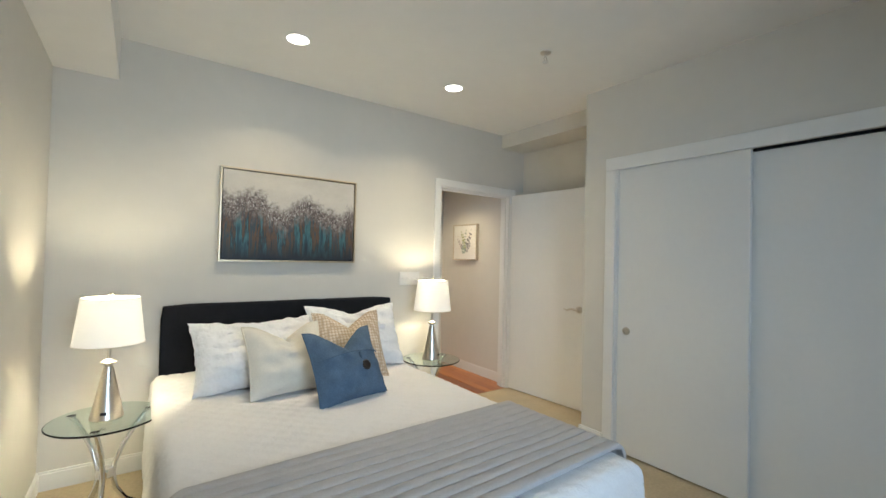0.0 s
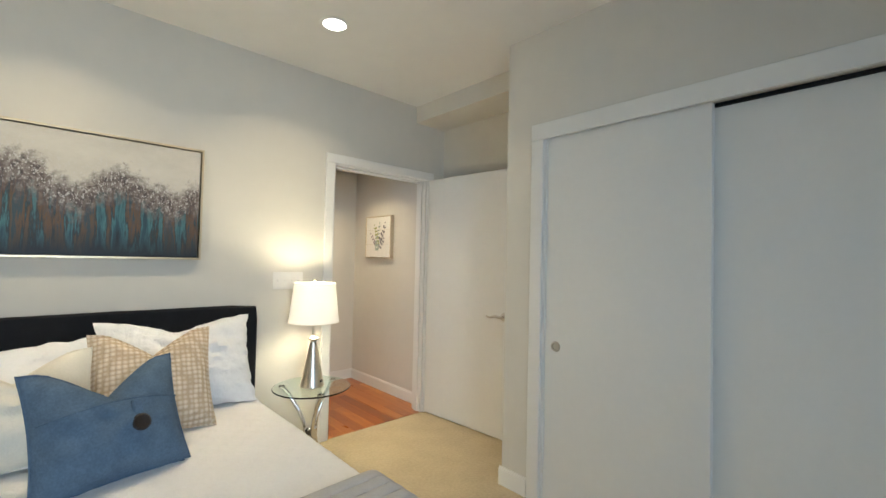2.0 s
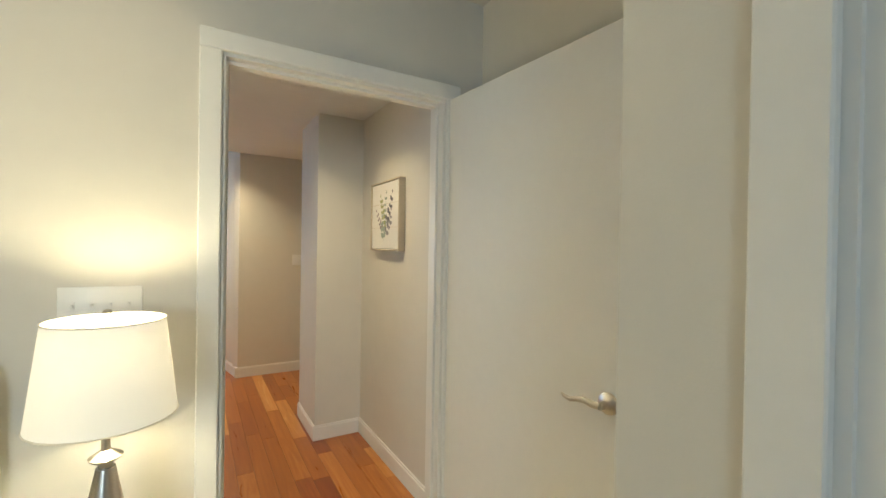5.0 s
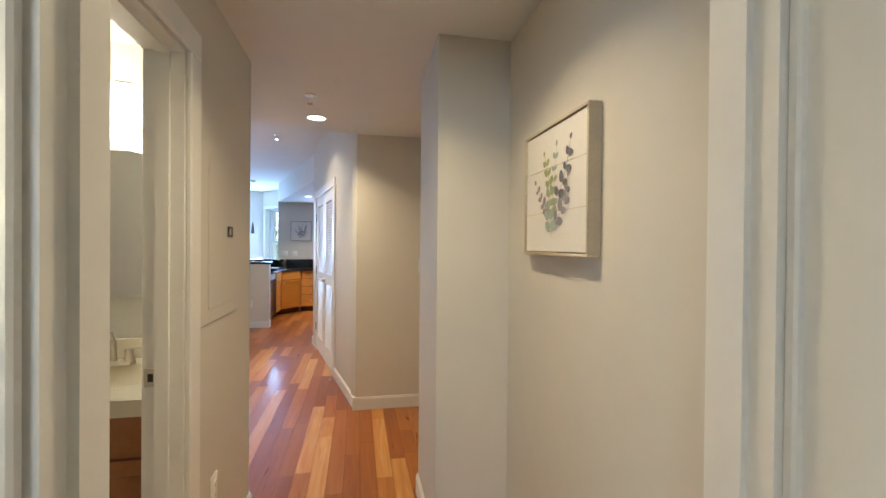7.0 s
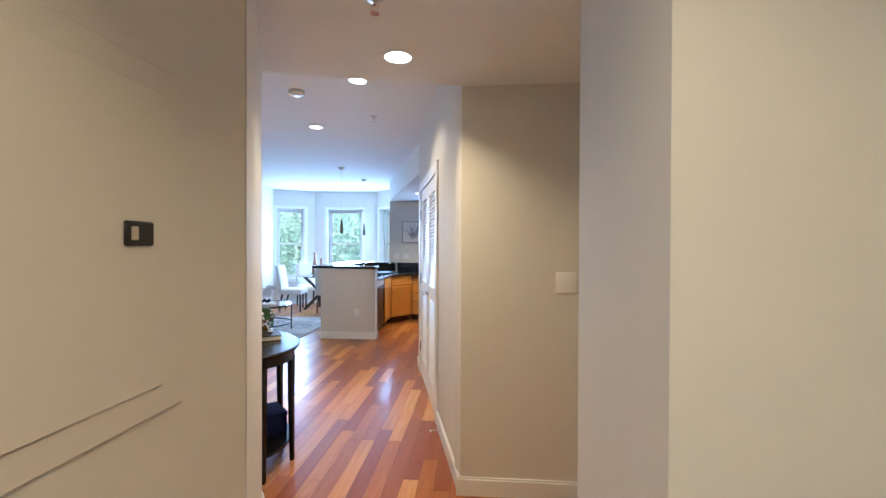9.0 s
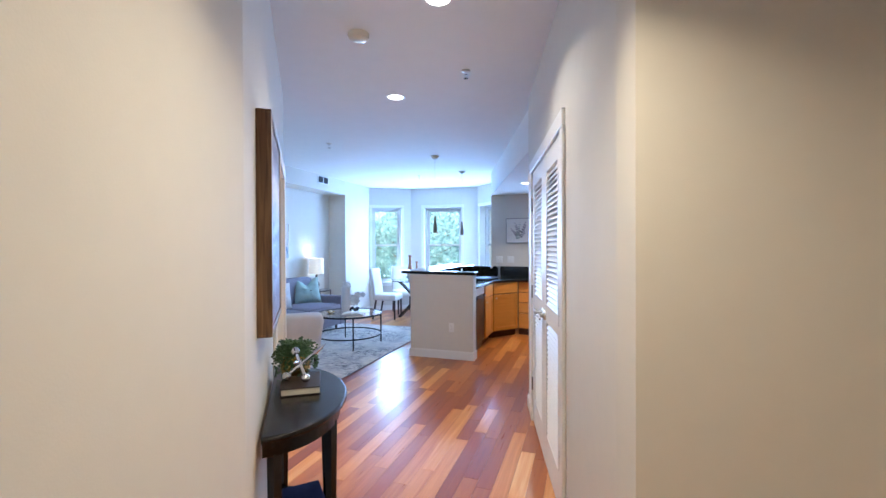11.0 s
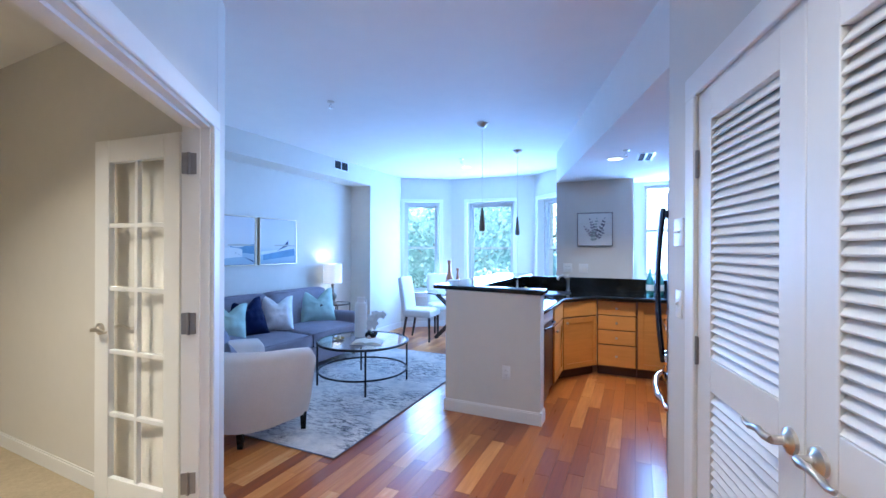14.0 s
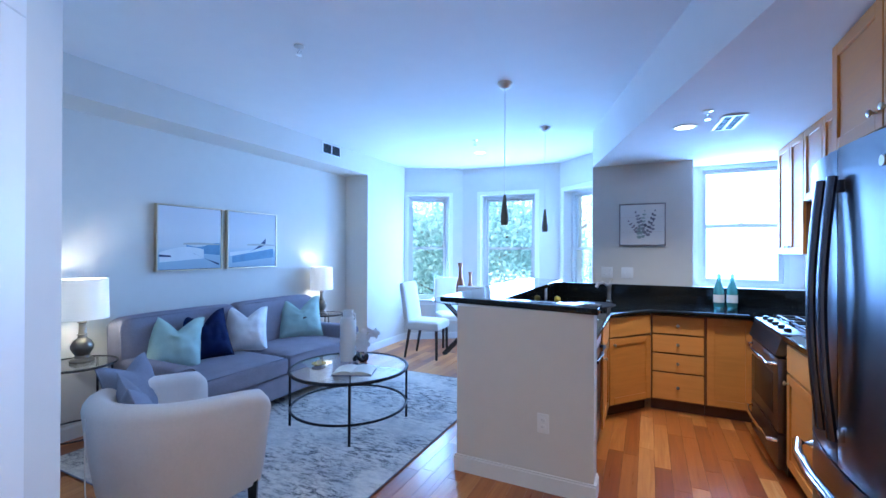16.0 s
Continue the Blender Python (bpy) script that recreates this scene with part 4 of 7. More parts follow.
sham_cotton = material("sham_cotton", (0.82, 0.81, 0.80), 0.9, vary=0.04, scale=9, bump=0.9, bump_scale=26, spec=0.15)
pillow("bed_pillow", pose(1.02, -0.70, 0.60, -34, 0, 3), 0.70, 0.43, 0.20, sham_cotton, "white crinkled pillow sham standing against the headboard", "pillow", 0.015, 1, "bed pillows", 0.030, 0.011)
pillow("bed_pillow", pose(1.66, -0.61, 0.60, -30, 0, -4), 0.66, 0.47, 0.20, sham_cotton, "white crinkled pillow sham standing against the headboard", "pillow", 0.06, 2, "bed pillows", 0.030, 0.011)
pillow("cushion", pose(1.13, -0.89, 0.60, -28, 0, 6), 0.44, 0.40, 0.17, cream_linen, "cream linen throw cushion with a creased top", "cushion", 0.09, 3, "", 0.022)
pillow("cushion", pose(1.525, -0.83, 0.60, -29, 0, -3), 0.44, 0.445, 0.16, waffle, "beige waffle-weave throw cushion with a creased top", "cushion", 0.10, 4, "", 0.018)
c = pillow("cushion", pose(1.385, -1.15, 0.592, -29, 0, 13), 0.43, 0.40, 0.18, blue_denim, "blue linen throw cushion with a dark wooden button", "cushion", 0.11, 5, "", 0.020)
flap = []
for i in range(25):
    u = -0.96 + 1.92 * i / 24
    flap.append((0.215 * u * 0.915, -0.0835 * (1 - abs(u) ** 2.4) ** 0.55 - 0.013, 0.235 + 0.006 * math.cos(3 * u)))
part("flap", tube(flap, 0.0035, 6), blue_denim, c)
part("tab", boxed(0.035, 0.065, -0.099, -0.080, 0.145, 0.235, 0.004, 1), blue_denim, c)
part("button", lathe([(0, 0), (0.026, 0), (0.028, 0.004), (0.022, 0.009), (0.01, 0.007), (0, 0.006)], 24, m=pose(0.05, -0.099, 0.155, 90)), dark_wood, c, "round dark wooden button")


TABLE_Z = 0.52


def glass_side_table(x, y, tall):
    t = thing("glass_side_table", x, y, 0, 20, "round glass side table on curved chrome legs", "side table", "bedside tables")
    t.scale = (1, 1, tall)
    part("tabletop", lathe([(0, 0.511), (0.236, 0.511), (0.24, 0.515), (0.24, 0.517), (0.236, 0.521), (0, 0.521)], 48), green_glass, t).visible_shadow = False
    for k in range(3):
        a = radians(120 * k)
        c, s = math.cos(a), math.sin(a)
        pr = [(0.19, 0.505), (0.165, 0.485), (0.12, 0.43), (0.07, 0.35), (0.04, 0.27), (0.035, 0.22), (0.05, 0.14), (0.09, 0.07), (0.15, 0.02), (0.19, 0.012)]
        part("leg", tube([(r * c, r * s, z) for r, z in pr], 0.012, 10), chrome, t)
        part("pad", lathe([(0, 0.502), (0.02, 0.502), (0.02, 0.511), (0, 0.511)], 16, m=pose(0.19 * c, 0.19 * s, 0)), chrome, t)
    part("collar", lathe([(0.03, 0.21), (0.04, 0.22), (0.04, 0.25), (0.03, 0.26)], 20), chrome, t)


def cone_lamp(x, y, rz, tall, wide, high):
    l = thing("table_lamp", x, y, TABLE_Z * tall + 0.002, rz, "lit table lamp, brushed nickel cone base and white drum shade", "table lamp", "bedside lamps")
    l.scale = (wide, wide, high)
    part("base", lathe([(0, 0), (0.072, 0), (0.074, 0.004), (0.072, 0.01), (0.021, 0.265), (0.0, 0.268)], 40), nickel, l, "brushed nickel cone")
    part("neck", lathe([(0.014, 0.262), (0.016, 0.275), (0.035, 0.287), (0.037, 0.292), (0.02, 0.303), (0.010, 0.308), (0.008, 0.38), (0, 0.38)], 28), nickel, l)
    part("socket_panel", boxed(-0.014, 0.014, -0.0725, -0.062, 0.018, 0.034, 0.002, 1, pose(0, 0, 0, -8)), black_plastic, l)
    part("shade", lathe([(0.156, 0.39), (0.127, 0.628), (0.125, 0.628), (0.154, 0.39)], 48, close=False), shade_glow, l, "glowing white fabric drum shade")
    for z, r in ((0.39, 0.1565), (0.628, 0.1275)):
        part("shade_rim", tube(arc(0, 0, r, 0, 360, 40, z)[:-1], 0.0022, 6, closed=True), cream_linen, l)
    part("spider", tube([(-0.126, 0, 0.615), (0, 0, 0.615), (0.126, 0, 0.615)], 0.002, 6), nickel, l)
    part("finial", lathe([(0, 0.61), (0.006, 0.61), (0.006, 0.637), (0.011, 0.645), (0.008, 0.653), (0, 0.655)], 16), nickel, l)
    bulb("lamp_bulb", (3.20 + 1.03 * (x - 3.17), 0.09 + 1.03 * y, 1.03 * (TABLE_Z * tall + 0.002 + 0.545 * high)), 3.0, (1.0, 0.86, 0.62), 0.035)


for x, y, rz, tall, wide, high in ((0.32, -0.50, -10, 0.98, 0.96, 0.96), (2.446, -0.293, 30, 0.975, 1.0, 1.04)):
    glass_side_table(x, y, tall)
    cone_lamp(x, y, rz, tall, wide, high)


def framed(name, m4, w, h, d, art, rim, label, gap=0.006, border=0.012, back=None):
    """A canvas in a floating frame: local x along the wall, -y into the room, middle at the origin."""
    p = empty_of(name, m4, label, "painting")
    part("canvas", boxed(-w / 2 + border + gap, w / 2 - border - gap, -d + 0.006, -0.004, -h / 2 + border + gap, h / 2 - border - gap, 0.002, 1), art, p)
    part("backing", boxed(-w / 2 + 0.004, w / 2 - 0.004, -0.006, -0.001, -h / 2 + 0.004, h / 2 - 0.004), black_plastic, p)
    for x0, x1, z0, z1 in ((-w / 2, w / 2, h / 2 - border, h / 2), (-w / 2, w / 2, -h / 2, -h / 2 + border), (-w / 2, -w / 2 + border, -h / 2 + border, h / 2 - border), (w / 2 - border, w / 2, -h / 2 + border, h / 2 - border)):
        part("frame_rail", boxed(x0, x1, -d, 0, z0, z1, 0.0015, 1), rim, p)
    return p


def drip_art(name):
    """A pale canvas over which a ragged dark ridge runs down in vertical drips of teal, umber and navy, flecked with white along its crest."""
    m = bpy.data.materials.new(name)
    m.use_nodes = True
    n, l, b = nodes_of(m)
    tc, sep = n.new("ShaderNodeTexCoord"), n.new("ShaderNodeSeparateXYZ")
    l.new(tc.outputs["Object"], sep.inputs[0])

    def field(scale, detail, offset=0.0):
        mp, nz = n.new("ShaderNodeMapping"), n.new("ShaderNodeTexNoise")
        mp.inputs["Scale"].default_value, mp.inputs["Location"].default_value = scale, (offset, offset, offset)
        nz.inputs["Scale"].default_value, nz.inputs["Detail"].default_value, nz.inputs["Roughness"].default_value = 1.0, detail, 0.65
        l.new(tc.outputs["Object"], mp.inputs["Vector"]), l.new(mp.outputs[0], nz.inputs["Vector"])
        return nz.outputs["Fac"]

    def calc(op, x, y):
        k = n.new("ShaderNodeMath")
        k.operation = op
        for i, q in enumerate((x, y)):
            if isinstance(q, (int, float)):
                k.inputs[i].default_value = q
            else:
                l.new(q, k.inputs[i])
        return k.outputs[0]

    def blend(fac, x, y):
        k = n.new("ShaderNodeMix")
        k.data_type = "RGBA"
        l.new(fac, k.inputs[0]), l.new(x, k.inputs[6])
        if isinstance(y, tuple):
            k.inputs[7].default_value = (*y, 1)
        else:
            l.new(y, k.inputs[7])
        return k.outputs[2]

    height = calc("ADD", calc("DIVIDE", sep.outputs[2], 0.62), 0.5)
    crest = calc("MULTIPLY", calc("SUBTRACT", field((4.2, 1, 0.2), 1, 3.1), 0.5), 0.75)
    rag = calc("MULTIPLY", calc("SUBTRACT", field((30, 30, 30), 5, 1.0), 0.5), 0.34)
    run = calc("MULTIPLY", calc("SUBTRACT", field((18, 5, 2.6), 4, 5.0), 0.5), 0.26)
    level = calc("ADD", calc("ADD", height, rag), calc("MULTIPLY", crest, -1.0))
    low = ramp_node(n, [(0.30, (0.010, 0.016, 0.024)), (0.40, (0.02, 0.075, 0.10)), (0.46, (0.06, 0.17, 0.19)), (0.50, (0.02, 0.035, 0.045)), (0.55, (0.13, 0.07, 0.035)), (0.60, (0.03, 0.06, 0.075)), (0.68, (0.08, 0.055, 0.045))])
    l.new(field((15, 6, 1.5), 8, 9.0), low.inputs["Fac"])
    mid = ramp_node(n, [(0.36, (0.055, 0.045, 0.045)), (0.50, (0.13, 0.10, 0.09)), (0.62, (0.22, 0.19, 0.18))])
    l.new(field((46, 46, 26), 5, 2.0), mid.inputs["Fac"])
    top = ramp_node(n, [(0.3, (0.50, 0.47, 0.42)), (0.7, (0.60, 0.57, 0.51))])
    l.new(field((5, 5, 9), 6, 7.0), top.inputs["Fac"])
    dark_foot = ramp_node(n, [(0.02, (1, 1, 1)), (0.26, (0, 0, 0))])
    l.new(calc("ADD", height, run), dark_foot.inputs["Fac"])
    rise = ramp_node(n, [(0.36, (0, 0, 0)), (0.52, (1, 1, 1))])
    l.new(calc("ADD", level, run), rise.inputs["Fac"])
    pale = ramp_node(n, [(0.62, (0, 0, 0)), (0.74, (1, 1, 1))])
    l.new(level, pale.inputs["Fac"])
    fleck = ramp_node(n, [(0.555, (0, 0, 0)), (0.60, (1, 1, 1))])
    l.new(field((120, 120, 80), 3, 4.0), fleck.inputs["Fac"])
    zone = ramp_node(n, [(0.42, (0, 0, 0)), (0.56, (0.8, 0.8, 0.8)), (0.8, (0.7, 0.7, 0.7)), (0.95, (0, 0, 0))])
    l.new(calc("SUBTRACT", height, crest), zone.inputs["Fac"])
    c = blend(dark_foot.outputs[0], low.outputs[0], (0.010, 0.018, 0.028))
    c = blend(rise.outputs[0], c, mid.outputs[0])
    c = blend(pale.outputs[0], c, top.outputs[0])
    c = blend(calc("MULTIPLY", fleck.outputs[0], zone.outputs[0]), c, (0.56, 0.54, 0.52))
    l.new(c, b.inputs["Base Color"])
    b.inputs["Roughness"].default_value = 0.55
    bp = n.new("ShaderNodeBump")
    bp.inputs["Strength"].default_value, bp.inputs["Distance"].default_value = 0.35, 0.003
    l.new(field((90, 90, 60), 4, 4.0), bp.inputs["Height"]), l.new(bp.outputs[0], b.inputs["Normal"])
    return m


art_bed = drip_art("art_bed")
framed("painting", pose(1.352, 0, 1.622), 0.985, 0.65, 0.045, art_bed, champagne, "large abstract canvas in teal, brown and cream, champagne frame")


def sprig(base, tip, bend, size, pairs, seed):
    """One painted stem with round leaves set in pairs, in the plane of local x and z."""
    rnd, bm = random.Random(seed), bmesh.new()
    (x0, z0), (x1, z1) = base, tip
    nx, nz = -(z1 - z0), x1 - x0
    for k in range(pairs + 1):
        t = 0.16 + 0.84 * k / pairs
        cx = x0 + (x1 - x0) * t + nx * bend * math.sin(math.pi * t)
        cz = z0 + (z1 - z0) * t + nz * bend * math.sin(math.pi * t)
        up = math.atan2(z1 - z0, x1 - x0)
        for side in ((-1, 1) if k < pairs else (0,)):
            r = size * (1.1 - 0.55 * t) * rnd.uniform(0.8, 1.15)
            a = up + side * rnd.uniform(0.7, 1.15)
            ox, oz = cx + math.cos(a) * r * 1.15, cz + math.sin(a) * r * 1.15
            vs = []
            for i in range(12):
                q = 2 * math.pi * i / 12
                u, w = r * math.cos(q), 0.72 * r * math.sin(q) * (1 - 0.2 * math.cos(q))
                vs.append(bm.verts.new((ox + u * math.cos(a) - w * math.sin(a), -0.00015 * k - (0.00007 if side > 0 else 0), oz + u * math.sin(a) + w * math.cos(a))))
            bm.faces.new(vs)
    pts = [(x0 + (x1 - x0) * t + nx * bend * math.sin(math.pi * t), z0 + (z1 - z0) * t + nz * bend * math.sin(math.pi * t)) for t in (i / 10 for i in range(11))]
    for (ax, az), (bx, bz) in zip(pts, pts[1:]):
        g = size * 0.05
        bm.faces.new([bm.verts.new((px, 0.0, pz)) for px, pz in ((ax - g, az), (ax + g, az), (bx + g, bz), (bx - g, bz))])
    return bm


sprig_dark = material("sprig_dark", (0.15, 0.145, 0.165), 0.85, vary=0.45, scale=45)
sprig_sage = material("sprig_sage", (0.33, 0.39, 0.34), 0.85, vary=0.25, scale=45)
sprig_plum = material("sprig_plum", (0.30, 0.25, 0.27), 0.85, vary=0.35, scale=45)


def botanical(name, m4, w, h, d, rim, label, border, seed, green=True):
    p = framed(name, m4, w, h, d, canvas_white, rim, label, 0.003, border)
    stems = ((sprig_sage, "pale sage painted leaves", (0.0, -0.30), (0.06, 0.31), 0.03, 0.040, 6),
             (sprig_green if green else sprig_grey, "olive green painted leaves", (-0.01, -0.30), (-0.13, 0.27), -0.07, 0.046, 6),
             (sprig_plum, "plum grey painted leaves", (-0.02, -0.20), (-0.27, 0.07), 0.06, 0.040, 4),
             (sprig_grey, "grey painted leaves", (0.02, -0.28), (0.23, 0.06), -0.14, 0.050, 4),
             (sprig_dark, "dark grey painted leaves", (0.05, -0.12), (0.27, 0.31), -0.08, 0.046, 4),
             (sprig_sage, "pale green painted leaves", (0.01, -0.36), (-0.05, -0.04), 0.05, 0.050, 3))
    for i, (mat, text, base, tip, bend, size, pairs) in enumerate(stems):
        a = part("leaves", sprig((base[0] * w, base[1] * h), (tip[0] * w, tip[1] * h), bend, 0.97 * size * w, pairs, seed + i), mat, p, text, False)
        a.location = (0, -d + 0.0052 - 0.0009 * i, 0)
    for z in (-0.17, 0.17):
        part("board_joint", boxed(-w / 2 + border + 0.004, w / 2 - border - 0.004, -d + 0.0045, -d + 0.0062, z * h - 0.0008, z * h + 0.0008), pale_wood, p)
    return p


botanical("painting", pose(3.735, 0.92, 1.594, 0, 0, -90), 0.467, 0.447, 0.043, pale_wood, "eucalyptus sprig painted on white boards, pale wood frame", 0.010, 5)
botanical("painting", pose(1.80, 9.49, 1.70), 0.44, 0.44, 0.03, dark_nickel, "eucalyptus sprig print on white in a thin dark frame", 0.008, 9, False)
art_sea = painted("art_sea", [(0.0, (0.26, 0.23, 0.30)), (0.12, (0.13, 0.13, 0.20)), (0.22, (0.24, 0.24, 0.34)), (0.32, (0.10, 0.11, 0.18)), (0.42, (0.17, 0.19, 0.30)), (0.47, (0.09, 0.11, 0.19)), (0.51, (0.26, 0.30, 0.44)), (0.60, (0.38, 0.39, 0.49)), (0.70, (0.62, 0.58, 0.60)), (0.80, (0.33, 0.30, 0.35)), (0.90, (0.16, 0.14, 0.18)), (1.0, (0.24, 0.20, 0.22))],
                  2, (2.4, 2.4, 7.5), 0.46, 12, -0.41, 0.41, 0.55, ((0.36, 0.37, 0.46), 0.62, 9, 0.04, 0.38, (1, 1, 12)))
sea = framed("painting", on_wall(B, E, 0.672, 1.515, 0, -1), 0.675, 0.825, 0.052, art_sea, frame_wood, "stormy seascape canvas in a rough brown wooden frame", 0.010, 0.010)
for x0, x1, z0, z1 in ((-0.3275, 0.3275, 0.3955, 0.4025), (-0.3275, 0.3275, -0.4025, -0.3955), (-0.3275, -0.3205, -0.3955, 0.3955), (0.3205, 0.3275, -0.3955, 0.3955)):
    part("inner_rim", boxed(x0, x1, -0.0535, -0.046, z0, z1, 0.001, 1), nickel, sea, "thin silver inner rim")

# ---- hall console ----
CONS = frame_of(B, E) @ pose(0.70, -0.018, 0, 0, 0, 180)


def half_moon(a, b, z0, z1, n=28):
    return prism([(a * math.cos(math.pi * i / n), b * math.sin(math.pi * i / n)) for i in range(n + 1)], z0, z1)


t = empty_of("console_table", CONS, "black half-moon wooden console table against the wall", "console table")
part("tabletop", half_moon(0.45, 0.32, 0.755, 0.78), black_wood, t, smooth=False)
part("top_edge", tube([(0.448 * math.cos(math.pi * i / 32), 0.318 * math.sin(math.pi * i / 32), 0.7675) for i in range(33)], 0.0125, 10), black_wood, t)
part("apron", half_moon(0.41, 0.30, 0.69, 0.755), black_wood, t, smooth=False)
part("shelf", half_moon(0.385, 0.275, 0.14, 0.16), black_wood, t, smooth=False)
for a in (8, 62, 118, 172):
    x, y = 0.388 * math.cos(radians(a)), 0.28 * math.sin(radians(a))
    part("leg", tube([(x, y, 0.70), (x, y, 0.4), (x * 1.02, y * 1.02, 0.0)], [0.026, 0.022, 0.016], 4), black_wood, t, smooth=False)
b = empty_of("storage_box", CONS @ pose(0.02, 0.14, 0.16, 0, 0, 8), "dark navy box on the lower console shelf", "box")
part("body", boxed(-0.11, 0.11, -0.08, 0.08, 0, 0.12, 0.004), navy_fabric, b)
part("lid", boxed(-0.114, 0.114, -0.084, 0.084, 0.12, 0.15, 0.004), navy_fabric, b)
for x in (-0.06, 0.06):
    part("stud", lathe([(0, 0), (0.007, 0), (0.005, 0.004), (0, 0.005)], 12, m=pose(x, 0.0845, 0.135, -90)), nickel, b)
k = empty_of("book", pose(1.665, 3.66, 0.781, 0, 0, 35), "closed dark brown book lying on the console", "book")
part("cover", boxed(-0.085, 0.085, -0.12, 0.12, 0, 0.004, 0.001, 1), dark_wood, k)
part("cover", boxed(-0.085, 0.085, -0.12, 0.12, 0.030, 0.034, 0.001, 1), dark_wood, k)
part("pages", boxed(-0.078, 0.081, -0.115, 0.115, 0.004, 0.030), paper, k)
part("spine", boxed(-0.087, -0.084, -0.12, 0.12, 0, 0.034, 0.001, 1), dark_wood, k)


def jack(m4, label):
    """A child's jack: three crossed rods with balls and cone tips."""
    j = empty_of("jack_ornament", m4, label, "ornament")
    rods = (((-0.075, 0.01, -0.01), (0.075, -0.02, 0.03)), ((0.0, -0.06, -0.045), (0.01, 0.06, 0.05)), ((0.045, 0.02, -0.05), (-0.04, -0.02, 0.055)))
    for a, b in rods:
        a, b = Vector(a), Vector(b)
        part("rod", tube([a, b], 0.007, 8), chrome, j)
    for p in (rods[0][0], rods[1][0], rods[2][0], rods[2][1]):
        part("ball", lathe([(0.02 * math.sin(math.pi * i / 10), -0.02 * math.cos(math.pi * i / 10)) for i in range(11)], 16, m=Matrix.Translation(p)), chrome, j)
    for a, b in ((rods[0][0], rods[0][1]), (rods[1][0], rods[1][1])):
        a, b = Vector(a), Vector(b)
        e = b + (b - a).normalized() * 0.07
        part("spike", tube([b, b + (e - b) * 0.5, e], [0.012, 0.008, 0.001], 10), chrome, j)
    return j


jack(pose(1.665, 3.655, 0.885, 0, 0, -50), "polished silver jack-shaped ornament on a book")


def string_plant(m4):
    """Strings of small round leaves spilling from a brass pot."""
    p = empty_of("potted_plant", m4, "trailing bead-leaf plant in a hammered brass pot", "potted plant")
    part("pot", lathe([(0.045, 0.0), (0.06, 0.004), (0.072, 0.06), (0.07, 0.125), (0.066, 0.125), (0.066, 0.10), (0, 0.10)], 28), brass, p, "hammered brass pot")
    part("soil", lathe([(0, 0.10), (0.066, 0.101), (0, 0.106)], 20), bark, p)
    rnd = random.Random(4)
    verts, faces = [], []

    def leaf(c, r):
        k = len(verts)
        for q in range(6):
            a = q * math.pi / 3
            verts.append((c[0] + r * math.cos(a), c[1] + r * math.sin(a), c[2] + 0.3 * r * math.sin(3 * a)))
        verts.extend([(c[0], c[1], c[2] + r * 0.8), (c[0], c[1], c[2] - r * 0.8)])
        for q in range(6):
            faces.extend([(k + q, k + (q + 1) % 6, k + 6), (k + (q + 1) % 6, k + q, k + 7)])

    for s in range(230):
        a, out = rnd.uniform(0, 2 * math.pi), rnd.uniform(0.01, 0.108)
        up, fall = rnd.uniform(0.02, 0.075), rnd.uniform(0.0, 0.14) if out > 0.07 else 0.0
        for i in range(13):
            t = i / 12
            r = out * min(1, t * 1.5)
            z = 0.11 + up * math.sin(min(1, t * 1.6) * math.pi / 2) - fall * max(0, t - 0.45) * 1.8
            leaf((r * math.cos(a) + rnd.gauss(0, 0.005), r * math.sin(a) + rnd.gauss(0, 0.005), max(0.012, z + rnd.gauss(0, 0.004))), rnd.uniform(0.0055, 0.0085))
    me = bpy.data.meshes.new("leaves")
    me.from_pydata(verts, [], faces)
    me.materials.append(leaf_green)
    me.polygons.foreach_set("use_smooth", [True] * len(me.polygons))
    ob = new("leaves", me)
    ob.parent = p


string_plant(pose(1.56, 3.755, 0.781))

